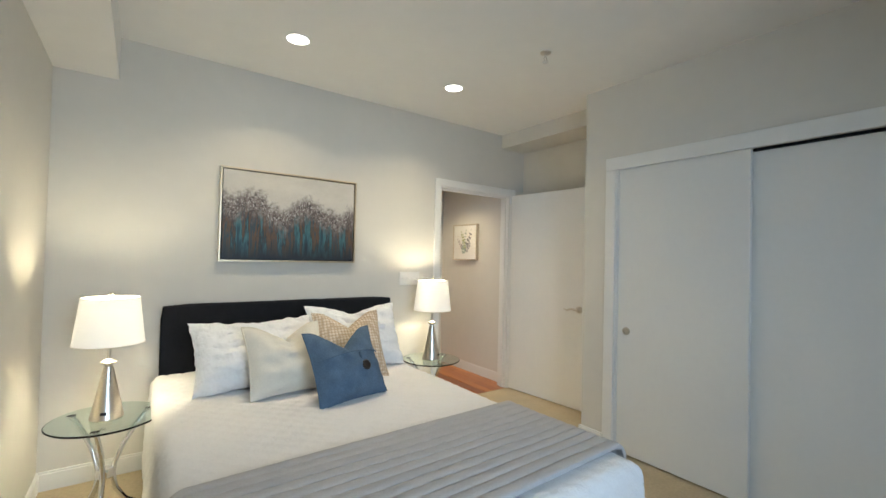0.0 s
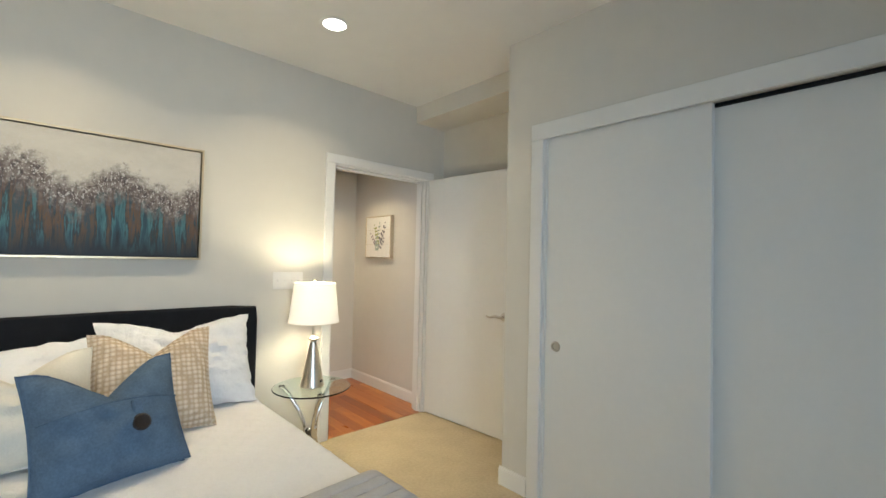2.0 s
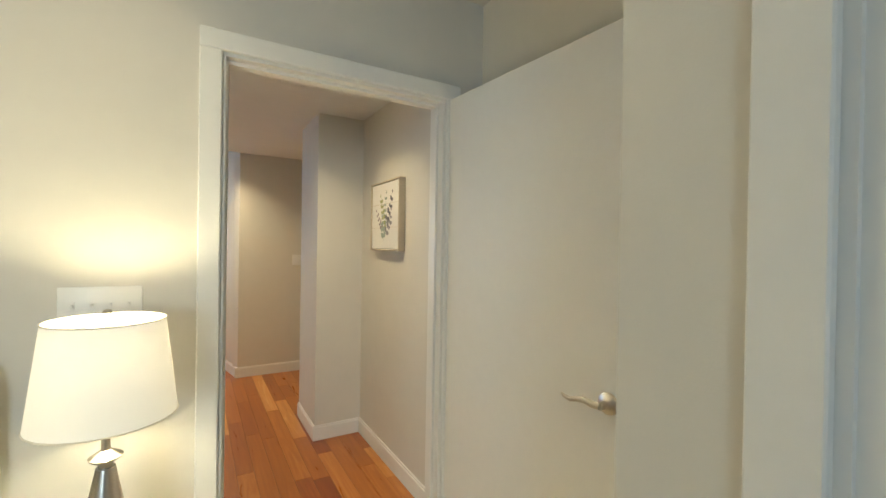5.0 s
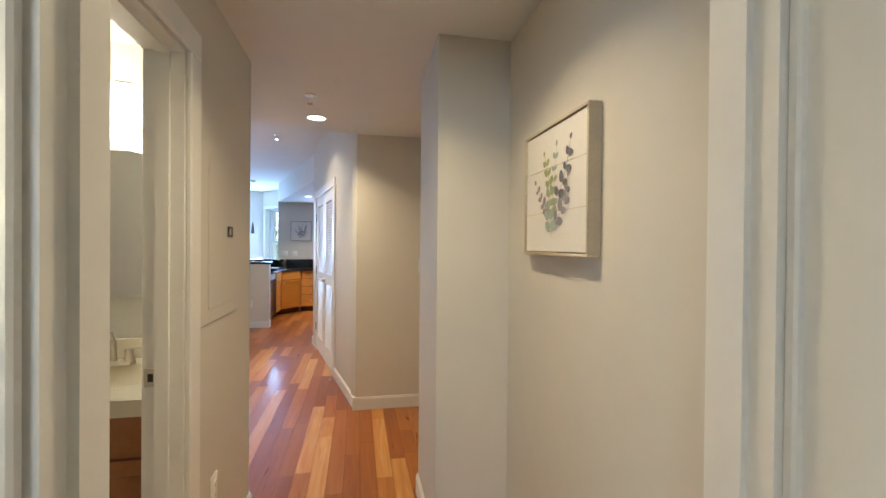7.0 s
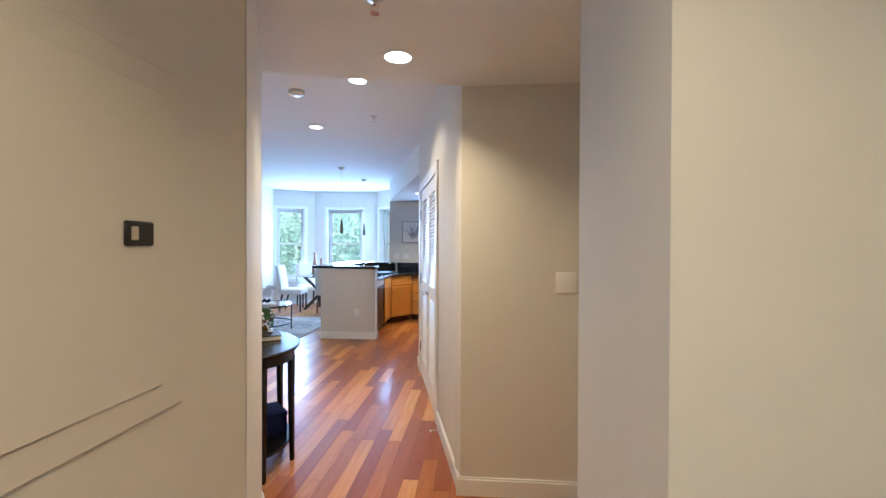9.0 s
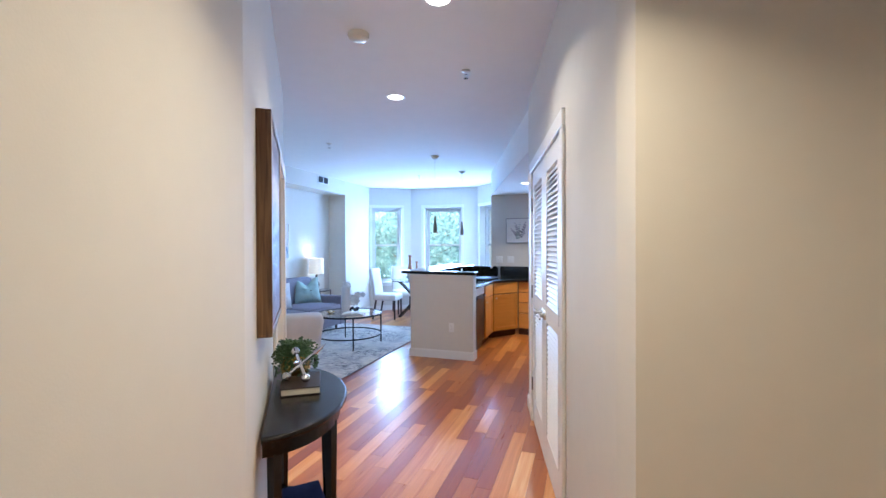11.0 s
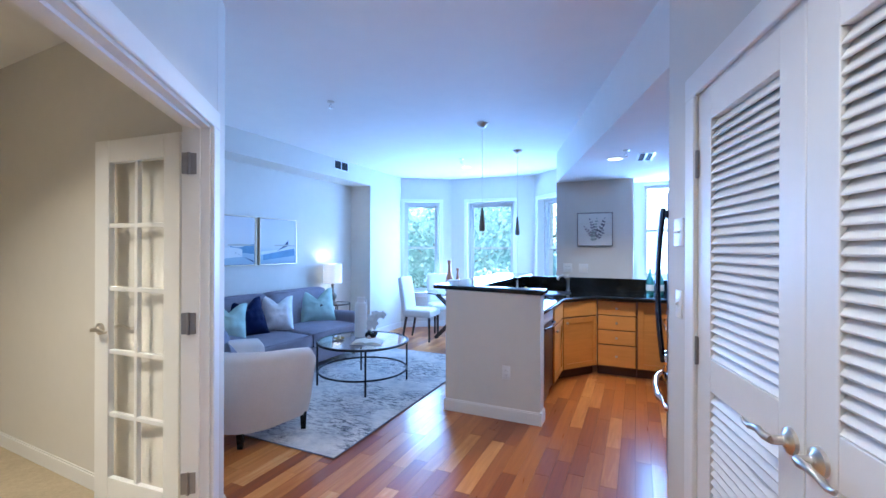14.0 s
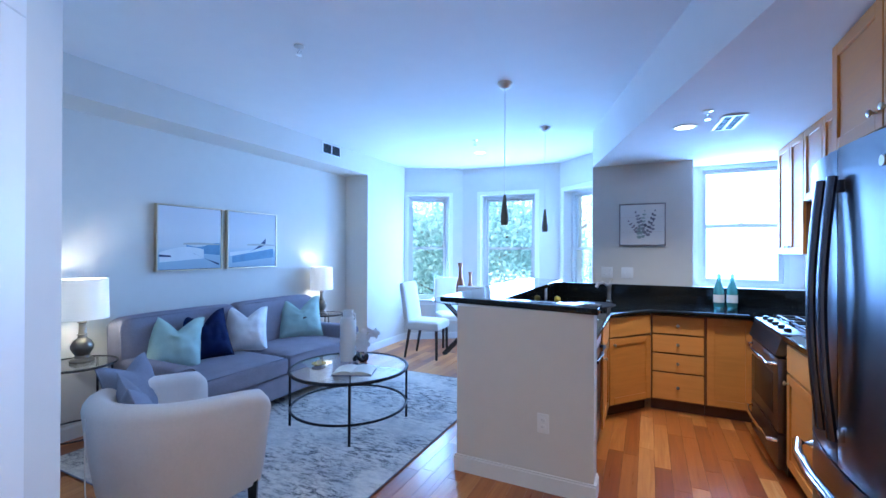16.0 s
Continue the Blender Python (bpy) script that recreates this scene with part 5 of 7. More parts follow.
# ---- living room ----
def worn_rug(name):
    """A cream pile with blue-grey patches, worn through in fine dark flecks that gather in drifts."""
    m = bpy.data.materials.new(name)
    m.use_nodes = True
    n, l, b = nodes_of(m)
    tc = n.new("ShaderNodeTexCoord")

    def field(scale, detail, rough, stops, offset):
        mp, nz = n.new("ShaderNodeMapping"), n.new("ShaderNodeTexNoise")
        mp.inputs["Scale"].default_value, mp.inputs["Location"].default_value = scale, (offset, 0, 0)
        nz.inputs["Scale"].default_value, nz.inputs["Detail"].default_value, nz.inputs["Roughness"].default_value = 1.0, detail, rough
        l.new(tc.outputs["Object"], mp.inputs["Vector"]), l.new(mp.outputs[0], nz.inputs["Vector"])
        r = ramp_node(n, stops)
        l.new(nz.outputs["Fac"], r.inputs["Fac"])
        return r.outputs[0]

    ground = field((3.0, 3.6, 1), 10, 0.7, [(0.30, (0.30, 0.32, 0.36)), (0.42, (0.52, 0.51, 0.50)), (0.56, (0.68, 0.65, 0.60)), (0.70, (0.46, 0.46, 0.47))], 2.0)
    fleck = field((11, 30, 1), 11, 0.82, [(0.48, (0, 0, 0)), (0.57, (1, 1, 1))], 5.0)
    drift = field((1.5, 2.2, 1), 6, 0.65, [(0.42, (0.12, 0.12, 0.12)), (0.57, (1, 1, 1))], 9.4)
    k = n.new("ShaderNodeMath")
    k.operation = "MULTIPLY"
    l.new(fleck, k.inputs[0]), l.new(drift, k.inputs[1])
    mx = n.new("ShaderNodeMix")
    mx.data_type = "RGBA"
    l.new(k.outputs[0], mx.inputs[0]), l.new(ground, mx.inputs[6])
    mx.inputs[7].default_value = (0.075, 0.085, 0.105, 1)
    l.new(mx.outputs[2], b.inputs["Base Color"])
    b.inputs["Roughness"].default_value = 0.95
    b.inputs["Specular IOR Level"].default_value = 0.15
    bp = n.new("ShaderNodeBump")
    bp.inputs["Strength"].default_value, bp.inputs["Distance"].default_value = 0.5, 0.004
    l.new(fleck, bp.inputs["Height"]), l.new(bp.outputs[0], b.inputs["Normal"])
    return m


rug_mat = worn_rug("rug_mat")
rug = thing("rug", -0.665, 7.44, 0.003, 0, "large distressed grey and blue woven area rug", "rug")
part("weave", boxed(-1.085, 1.085, -1.46, 1.46, 0, 0.009, 0.003, 1), rug_mat, rug)
for y in (-1.462, 1.462):
    part("binding", tube([(-1.085, y, 0.005), (1.085, y, 0.005)], 0.004, 6), grey_fabric, rug)
for x in (-1.087, 1.087):
    part("binding", tube([(x, -1.46, 0.005), (x, 1.46, 0.005)], 0.004, 6), grey_fabric, rug)

sofa = thing("sofa", -1.99, 6.42, 0, 90, "grey-blue upholstered two-seat sofa with rounded arms", "sofa")
L = 2.06
part("base", soft(0.02, L - 0.02, -0.91, -0.02, 0.10, 0.30, r=0.03, n=6), sofa_fabric, sofa)
part("back_frame", soft(0.03, L - 0.03, -0.16, -0.01, 0.12, 0.74, r=0.05, n=8), sofa_fabric, sofa)


def welt(x0, x1, z0, z1, y, r, m=None):
    """A corded seam round an upright rectangle with rounded corners."""
    pts = []
    for cx, cz, a0 in ((x1 - r, z1 - r, 0), (x0 + r, z1 - r, 90), (x0 + r, z0 + r, 180), (x1 - r, z0 + r, 270)):
        for k in range(6):
            a = radians(a0 + 18 * k)
            pts.append(Vector((cx + r * math.cos(a), y, cz + r * math.sin(a))))
    return tube([(m @ p) if m else p for p in pts], 0.005, 6, closed=True)


lean = pose(0, -0.04, 0.0, -4)
for i in range(2):
    x0, x1 = (0.0, L / 2 - 0.004) if i == 0 else (L / 2 + 0.004, L)
    bc = part("back_cushion", soft(x0, x1, -0.27, -0.05, 0.36, 0.88, r=0.065, puff=0.012, n=14, seed=i + 5, m=lean), sofa_fabric, sofa)
    part("piping", welt(x0 + 0.012, x1 - 0.012, 0.372, 0.868, -0.252, 0.07, lean), sofa_fabric, bc)
    part("piping", welt(x0 + 0.012, x1 - 0.012, 0.372, 0.868, -0.068, 0.07, lean), sofa_fabric, bc)
for x0, x1 in ((0.0, 0.16), (L - 0.16, L)):
    arm = part("arm", soft(x0, x1, -0.92, -0.10, 0.09, 0.585, r=0.04, n=10), sofa_fabric, sofa)
    part("piping", welt(x0 + 0.01, x1 - 0.01, 0.10, 0.575, -0.913, 0.04), sofa_fabric, arm)
for i in range(2):
    x0 = 0.16 + i * (L - 0.32) / 2
    x1 = x0 + (L - 0.32) / 2 - 0.006
    s = part("seat_cushion", soft(x0, x1, -0.935, -0.20, 0.295, 0.455, r=0.035, puff=0.03, n=12, seed=i), sofa_fabric, sofa)
    for z in (0.312, 0.452):
        part("piping", tube([(x0 + 0.02, -0.40, z + (0.012 if z > 0.4 else 0)), (x0 + 0.012, -0.90, z), (x0 + 0.03, -0.926, z), (x1 - 0.03, -0.926, z), (x1 - 0.012, -0.90, z), (x1 - 0.02, -0.40, z + (0.012 if z > 0.4 else 0))], 0.005, 6), sofa_fabric, s)
for x in (0.08, L - 0.08):
    for y in (-0.78, -0.1):
        part("leg", tube([(x, y, 0.10), (x, y, 0.0)], [0.024, 0.017], 8), dark_wood, sofa)
pillow("cushion", pose(-1.55, 6.70, 0.465, -30, 8, 62), 0.39, 0.46, 0.26, mint_fabric, "pale mint throw cushion on the sofa", "cushion", 0.13, 11, "", 0.024)
pillow("cushion", pose(-1.56, 7.04, 0.465, -26, -4, 72), 0.38, 0.45, 0.26, navy_fabric, "dark navy throw cushion on the sofa", "cushion", 0.11, 12, "", 0.024)
pillow("cushion", pose(-1.55, 7.38, 0.465, -28, 6, 60), 0.39, 0.46, 0.26, cotton_white, "white throw cushion on the sofa", "cushion", 0.12, 13, "", 0.024)
c = pillow("cushion", pose(-1.55, 8.10, 0.465, -24, 0, 56), 0.46, 0.47, 0.18, mint_fabric, "mint throw cushion with a dark button on the sofa", "cushion", 0.15, 14, "", 0.018)
part("tab", boxed(0.02, 0.045, -0.088, -0.078, 0.17, 0.27, 0.003, 1), mint_fabric, c)
part("button", lathe([(0, 0), (0.022, 0), (0.024, 0.004), (0.018, 0.008), (0, 0.006)], 20, m=pose(0.033, -0.086, 0.185, 90)), dark_wood, c, "round dark button")


def stroke(top, low, x0, x1, n=24):
    """A broad brush stroke of a pale coast in the plane of the canvas."""
    bm = bmesh.new()
    up = [bm.verts.new((x0 + (x1 - x0) * i / n, 0, top(i / n))) for i in range(n + 1)]
    dn = [bm.verts.new((x0 + (x1 - x0) * i / n, 0, low(i / n))) for i in range(n + 1)]
    for i in range(n):
        bm.faces.new((up[i], dn[i], dn[i + 1], up[i + 1]))
    return bm


coast_sky = painted("coast_sky", [(0.0, (0.32, 0.40, 0.47)), (0.25, (0.40, 0.50, 0.56)), (0.38, (0.62, 0.62, 0.60)), (0.6, (0.66, 0.65, 0.64)), (1.0, (0.60, 0.60, 0.63))], 2, (2, 2, 6), 0.16, 5, -0.3, 0.3)
coast_blue = material("coast_blue", (0.16, 0.28, 0.40), 0.7, vary=0.25, scale=9)
coast_navy = material("coast_navy", (0.02, 0.035, 0.09), 0.7, vary=0.2, scale=12)
coast_white = material("coast_white", (0.70, 0.70, 0.68), 0.7, vary=0.06, scale=9)
coast_sand = material("coast_sand", (0.45, 0.42, 0.35), 0.7, vary=0.12, scale=9)


def coast(y, seed):
    w, h, d = 0.63, 0.60, 0.045
    p = framed("painting", pose(-2.03, y, 1.53, 0, 0, 90), w, h, d, coast_sky, champagne, "pale abstract coastal canvas in a thin gold frame", 0.005, 0.009)
    if seed == 1:
        lay = ((coast_blue, lambda t: -0.06 - 0.02 * math.sin(5 * t), lambda t: -0.13 - 0.03 * t, -0.05, 0.29),
               (coast_white, lambda t: -0.13 + 0.05 * math.sin(2.6 * t), lambda t: -0.22 + 0.03 * t, -0.29, 0.12),
               (coast_navy, lambda t: -0.13 - 0.11 * t ** 0.7, lambda t: -0.14 - 0.12 * t, 0.02, 0.28),
               (coast_navy, lambda t: -0.15 - 0.01 * t, lambda t: -0.17 - 0.004 * t, -0.295, -0.19))
    else:
        lay = ((coast_white, lambda t: -0.13 + 0.05 * t, lambda t: -0.17 + 0.05 * t, -0.29, 0.29),
               (coast_blue, lambda t: -0.17 + 0.08 * t, lambda t: -0.24 + 0.05 * t, -0.26, 0.27),
               (coast_navy, lambda t: -0.12 + 0.14 * t ** 1.4, lambda t: -0.125 + 0.07 * t, -0.04, 0.16))
    for i, (mat, top, low, x0, x1) in enumerate(lay):
        ob = part("brush_stroke", stroke(top, low, x0, x1), mat, p, smooth=False)
        ob.location = (0, -d + 0.0052 - 0.0006 * i, 0)
    strip = part("brush_stroke", stroke(lambda t: -0.045 + 0.006 * math.sin(4 * t), lambda t: -0.06, -0.08, 0.28), coast_sand, p, smooth=False)
    strip.location = (0, -d + 0.0022, 0)


coast(7.14, 1), coast(7.83, 2)


def drum_table(x, y, r, h):
    t = thing("end_table", x, y, 0, 15, "round end table with glass top and thin black metal legs", "side table", "end tables")
    part("tabletop", lathe([(0, h - 0.008), (r - 0.012, h - 0.008), (r - 0.012, h), (0, h)], 40), clear_glass, t).visible_shadow = False
    part("rim", tube(arc(0, 0, r - 0.006, 0, 360, 40, h - 0.006)[:-1], 0.009, 8, closed=True), black_metal, t)
    part("lower_ring", tube(arc(0, 0, r - 0.012, 0, 360, 40, 0.14)[:-1], 0.006, 8, closed=True), black_metal, t)
    for k in range(4):
        a = radians(90 * k + 20)
        c, s = (r - 0.008) * math.cos(a), (r - 0.008) * math.sin(a)
        part("leg", tube([(c, s, h - 0.01), (c, s, 0)], 0.008, 8), black_metal, t)


def baluster_lamp(x, y, z, wide, high):
    l = thing("table_lamp", x, y, z, 0, "lit table lamp with turned pewter base and white drum shade", "table lamp", "living room lamps")
    l.scale = (wide, wide, high)
    part("base", lathe([(0, 0), (0.07, 0), (0.072, 0.012), (0.062, 0.024), (0.045, 0.03), (0.04, 0.045), (0.064, 0.085), (0.066, 0.11), (0.05, 0.14), (0.026, 0.16), (0.024, 0.175), (0.03, 0.18), (0.022, 0.19), (0.02, 0.25), (0.03, 0.262), (0.012, 0.27), (0.009, 0.34), (0, 0.34)], 32), pewter, l, "turned pewter base")
    part("shade", lathe([(0.15, 0.285), (0.143, 0.545), (0.141, 0.545), (0.148, 0.285)], 44, close=False), shade_glow, l, "glowing white fabric drum shade")
    for zz, r in ((0.285, 0.15), (0.545, 0.1435)):
        part("shade_rim", tube(arc(0, 0, r, 0, 360, 40, zz)[:-1], 0.002, 6, closed=True), cream_linen, l)
    part("spider", tube([(-0.142, 0, 0.53), (0.142, 0, 0.53)], 0.002, 6), nickel, l)
    bulb("lamp_bulb", (x, y, z + 0.43 * high), 1.65, (1.0, 0.88, 0.68), 0.035)


pewter = material("pewter", (0.17, 0.15, 0.12), 0.35, 0.85, vary=0.15, scale=14)
drum_table(-1.78, 6.17, 0.235, 0.615)
baluster_lamp(-1.80, 6.21, 0.616, 1.03, 1.09)
drum_table(-1.80, 8.78, 0.20, 0.62)
baluster_lamp(-1.84, 8.73, 0.621, 0.92, 1.08)

ct = thing("coffee_table", -0.36, 7.42, 0.012, 0, "round coffee table with glass top and black metal frame", "coffee table")
part("tabletop", lathe([(0, 0.446), (0.462, 0.446), (0.462, 0.454), (0, 0.454)], 56), clear_glass, ct).visible_shadow = False
part("rim", tube(arc(0, 0, 0.472, 0, 360, 56, 0.446)[:-1], 0.013, 8, closed=True), black_metal, ct)
part("lower_ring", tube(arc(0, 0, 0.465, 0, 360, 56, 0.15)[:-1], 0.010, 8, closed=True), black_metal, ct)
for a in (-52, 38, 128, 218):
    x, y = 0.47 * math.cos(radians(a)), 0.47 * math.sin(radians(a))
    part("leg", tube([(x, y, 0.44), (x, y, 0.0)], 0.010, 8), black_metal, ct)
TOP = 0.467
v = thing("vase", -0.49, 7.56, TOP, 0, "tall white ribbed ceramic vase on the coffee table", "vase")
prof = [(0.0, 0), (0.055, 0), (0.058, 0.005)] + [(0.057 + (0.0025 if i % 2 else 0.0), 0.01 + 0.23 * i / 22) for i in range(23)] + [(0.05, 0.255), (0.036, 0.262), (0.034, 0.29), (0.04, 0.30), (0.034, 0.30), (0.03, 0.26), (0, 0.255)]
part("body", lathe(prof, 36), ceramic, v)
v.scale = (1.18, 1.18, 1.45)
part("handle", tube([(0.036, 0, 0.285), (0.062, 0, 0.28), (0.064, 0, 0.255), (0.05, 0, 0.245)], 0.006, 8), ceramic, v)
bk = thing("open_book", -0.22, 7.30, TOP, 24, "open hardback book with cream pages", "book")
bk.scale = (1.22, 1.22, 1.22)
for s in (-1, 1):
    bm = bmesh.new()
    n = 10
    up = [[bm.verts.new((s * 0.125 * i / n, y, 0.004 + 0.026 * math.sin(math.pi * min(1, 0.15 + i / n * 0.8)) ** 0.8 * (1 - 0.35 * i / n))) for i in range(n + 1)] for y in (-0.085, 0.085)]
    dn = [[bm.verts.new((s * 0.125 * i / n, y, 0.002)) for i in range(n + 1)] for y in (-0.085, 0.085)]
    for i in range(n):
        bm.faces.new((up[0][i], up[0][i + 1], up[1][i + 1], up[1][i]))
        bm.faces.new((up[0][i], up[0][i + 1], dn[0][i + 1], dn[0][i])), bm.faces.new((up[1][i], up[1][i + 1], dn[1][i + 1], dn[1][i]))
    bm.faces.new((up[0][n], up[1][n], dn[1][n], dn[0][n]))
    part("pages", bm, paper, bk)
    part("cover", boxed(*sorted((0.0, s * 0.13)), -0.09, 0.09, 0, 0.003), grey_fabric, bk)
dish = thing("candle_dish", -0.60, 7.32, TOP, 0, "shallow brass dish on the coffee table", "dish")
part("bowl", lathe([(0, 0), (0.03, 0), (0.058, 0.012), (0.06, 0.018), (0.055, 0.014), (0, 0.005)], 32), brass, dish)
part("candle", lathe([(0, 0.005), (0.02, 0.005), (0.02, 0.04), (0, 0.042)], 20), cream_linen, dish)
orch = thing("orchid", -0.365, 7.575, TOP, 0, "white orchid in a dark knotted holder", "orchid")
part("holder", tube([(0.05 * math.cos(a) * (1 + 0.25 * math.cos(3 * a)), 0.05 * math.sin(a), 0.034 + 0.018 * math.sin(3 * a)) for a in (2 * math.pi * i / 36 for i in range(36))], 0.016, 10, closed=True), black_wood, orch, "black knotted wooden holder")
rnd = random.Random(12)
stem = [(0, 0, 0.03), (0.005, 0.0, 0.12), (0.02, 0.01, 0.2), (0.06, 0.02, 0.25), (0.12, 0.03, 0.255)]
part("stem", tube(stem, 0.0025, 6), sprig_green, orch)
part("stem", tube([(0, 0, 0.03), (-0.01, 0.01, 0.1), (-0.005, 0.02, 0.19), (0.03, 0.03, 0.22)], 0.0025, 6), sprig_green, orch)
for p in ((0.02, 0.01, 0.205), (0.055, 0.02, 0.245), (0.09, 0.025, 0.25), (0.0, 0.02, 0.17), (0.03, 0.03, 0.215), (-0.02, 0.0, 0.13), (0.06, -0.02, 0.16), (0.13, 0.03, 0.25), (0.035, -0.03, 0.13), (-0.03, 0.03, 0.20), (0.04, 0.01, 0.18)):
    bm = bmesh.new()
    for k in range(5):
        a = 2 * math.pi * k / 5 + rnd.random()
        r = 0.048 * rnd.uniform(0.8, 1.2)
        c, s = math.cos(a), math.sin(a)
        vs = [bm.verts.new((p[0] + r * (u * c - w * s), p[1] - 0.012 * u * u, p[2] + r * (u * s + w * c))) for u, w in ((0.05, 0), (0.5, -0.4), (1.0, -0.3), (1.1, 0), (1.0, 0.3), (0.5, 0.4))]
        bm.faces.new(vs)
    part("bloom", bm, cotton_white, orch)

# tub chair
tub = thing("tub_chair", -0.41, 5.98, 0.0, -6, "off-white upholstered barrel tub chair with black feet", "armchair")


def tub_shell():
    bm = bmesh.new()
    path = [(0.315, 0.36 - 0.045 * i, 0) for i in range(8)] + [(0.315 * math.cos(a), 0.04 - 0.33 * math.sin(a), 0) for a in (math.pi * i / 22 for i in range(1, 22))] + [(-0.315, 0.045 + 0.045 * i, 0) for i in range(8)]
    n = len(path)
    rings = []
    for i, p in enumerate(path):
        a, b = Vector(path[max(0, i - 1)]), Vector(path[min(n - 1, i + 1)])
        d = (b - a).normalized()
        out = Vector((d.y, -d.x, 0))
        if out.dot(Vector((p[0], p[1] - 0.04, 0))) < 0:
            out.negate()
        k = abs(2 * i / (n - 1) - 1)
        top = 0.715 - 0.06 * k ** 2
        end = 0.045 * max(0.0, (k - 0.93) / 0.07) ** 2
        half = 0.062 - end * 0.5
        sec = []
        for j in range(9):
            q = math.pi * j / 8
            sec.append((half * math.cos(q), top - 0.06 - end + 0.06 * math.sin(q)))
        sec += [(-half, 0.40), (-half, 0.18), (half - 0.088, 0.13), (half - 0.055, 0.25), (half - 0.016, 0.48)]
        rings.append([bm.verts.new(Vector(p) + out * o + Vector((0, 0, z))) for o, z in sec])
    m = len(rings[0])
    for a, b in zip(rings, rings[1:]):
        for j in range(m):
            bm.faces.new((a[j], a[(j + 1) % m], b[(j + 1) % m], b[j]))
    bm.faces.new(rings[0]), bm.faces.new(rings[-1][::-1])
    return bm


part("shell", tub_shell(), tub_fabric, tub)
part("seat", soft(-0.25, 0.25, -0.12, 0.36, 0.27, 0.445, r=0.05, puff=0.03), tub_fabric, tub)
part("front_rail", soft(-0.25, 0.25, -0.08, 0.33, 0.13, 0.28, r=0.02, n=4), tub_fabric, tub)
for x, y in ((-0.27, 0.31), (0.27, 0.31), (-0.16, -0.16), (0.16, -0.16)):
    part("foot", tube([(x, y, 0.15), (x, y, 0.012)], [0.036, 0.026], 4), black_wood, tub, smooth=False)
for x in (0.0,):
    part("seam", tube([(x, -0.345, 0.16), (x, -0.353, 0.40), (x, -0.352, 0.65)], 0.003, 6), tub_fabric, tub)
pillow("cushion", pose(-0.66, 6.0, 0.47, -20, 0, 118), 0.38, 0.36, 0.15, grey_fabric, "blue-grey throw cushion in the tub chair", "cushion", 0.05, 21)
pillow("cushion", pose(-0.44, 5.90, 0.47, -20, 0, 160), 0.36, 0.32, 0.14, grey_fabric, "blue-grey throw cushion in the tub chair", "cushion", 0.06, 22)

# ---- dining corner ----


def dining_chair(x, y, rz):
    c = thing("dining_chair", x, y, 0.002, rz, "white upholstered parsons dining chair with dark legs", "dining chair", "chairs round the dining table")
    part("seat", soft(-0.225, 0.225, -0.23, 0.23, 0.37, 0.485, r=0.035, puff=0.02, n=8), chair_fabric, c)
    part("backrest", soft(-0.22, 0.22, -0.04, 0.04, 0.37, 1.0, r=0.033, n=8, m=pose(0, 0.215, 0, 0) @ pose(0, 0, 0.40, -9) @ pose(0, 0, -0.40)), chair_fabric, c)
    for sx in (-1, 1):
        part("leg", tube([(sx * 0.19, -0.19, 0.38), (sx * 0.192, -0.195, 0)], [0.022, 0.016], 4), dark_wood, c, smooth=False)
        part("leg", tube([(sx * 0.19, 0.19, 0.38), (sx * 0.19, 0.26, 0)], [0.022, 0.016], 4), dark_wood, c, smooth=False)
    return c


for x, y, rz in ((-0.81, 9.66, 95), (0.02, 9.62, 172), (-0.80, 10.42, 40), (0.36, 10.0, -88)):
    dining_chair(x, y, rz)
dt = thing("dining_table", -0.33, 9.97, 0.002, 25, "round glass dining table on crossed dark wooden legs", "dining table")
part("tabletop", lathe([(0, 0.74), (0.53, 0.74), (0.535, 0.745), (0.53, 0.752), (0, 0.752)], 56), green_glass, dt).visible_shadow = False
for k in range(2):
    for s in (-1, 1):
        a = radians(90 * k)
        c, q = math.cos(a), math.sin(a)
        part("leg", tube([(s * 0.36 * c, s * 0.36 * q, 0), (s * -0.36 * c, s * -0.36 * q, 0.735)], 0.032, 4), dark_wood, dt, smooth=False)
copper = material("copper", (0.30, 0.14, 0.08), 0.3, 0.7, vary=0.35, scale=8)


def bottle_vase(x, y, h, label):
    v = thing("vase", x, y, 0.755, 0, label, "vase", "dining table vases")
    part("body", lathe([(0, 0), (0.03 * h / 0.3, 0), (0.038 * h / 0.3, h * 0.25), (0.034 * h / 0.3, h * 0.42), (0.018 * h / 0.3, h * 0.62), (0.014 * h / 0.3, h * 0.85), (0.022 * h / 0.3, h), (0.017 * h / 0.3, h), (0.01 * h / 0.3, h * 0.8), (0, h * 0.7)], 28), copper, v)


bottle_vase(-0.46, 9.93, 0.50, "tall brown bottle vase on the dining table")
bottle_vase(-0.33, 9.97, 0.375, "short brown bottle vase on the dining table")
pl = thing("table_greenery", -0.44, 9.76, 0.755, 0, "small green sprig centrepiece on the dining table", "plant")
bm = bmesh.new()
for i in range(70):
    a, r, z = rnd.uniform(0, 6.28), rnd.uniform(0.01, 0.10), rnd.uniform(0.005, 0.08)
    c = Vector((r * math.cos(a), r * math.sin(a), z))
    d1 = Vector((math.cos(a), math.sin(a), rnd.uniform(-0.2, 0.9))).normalized() * 0.035
    d2 = d1.cross(Vector((0, 0, 1))).normalized() * 0.010
    bm.faces.new([bm.verts.new(c + q) for q in (-0.2 * d1, d2 + 0.4 * d1, d1, 0.4 * d1 - d2)])
part("leaves", bm, leaf_green, pl, smooth=False)


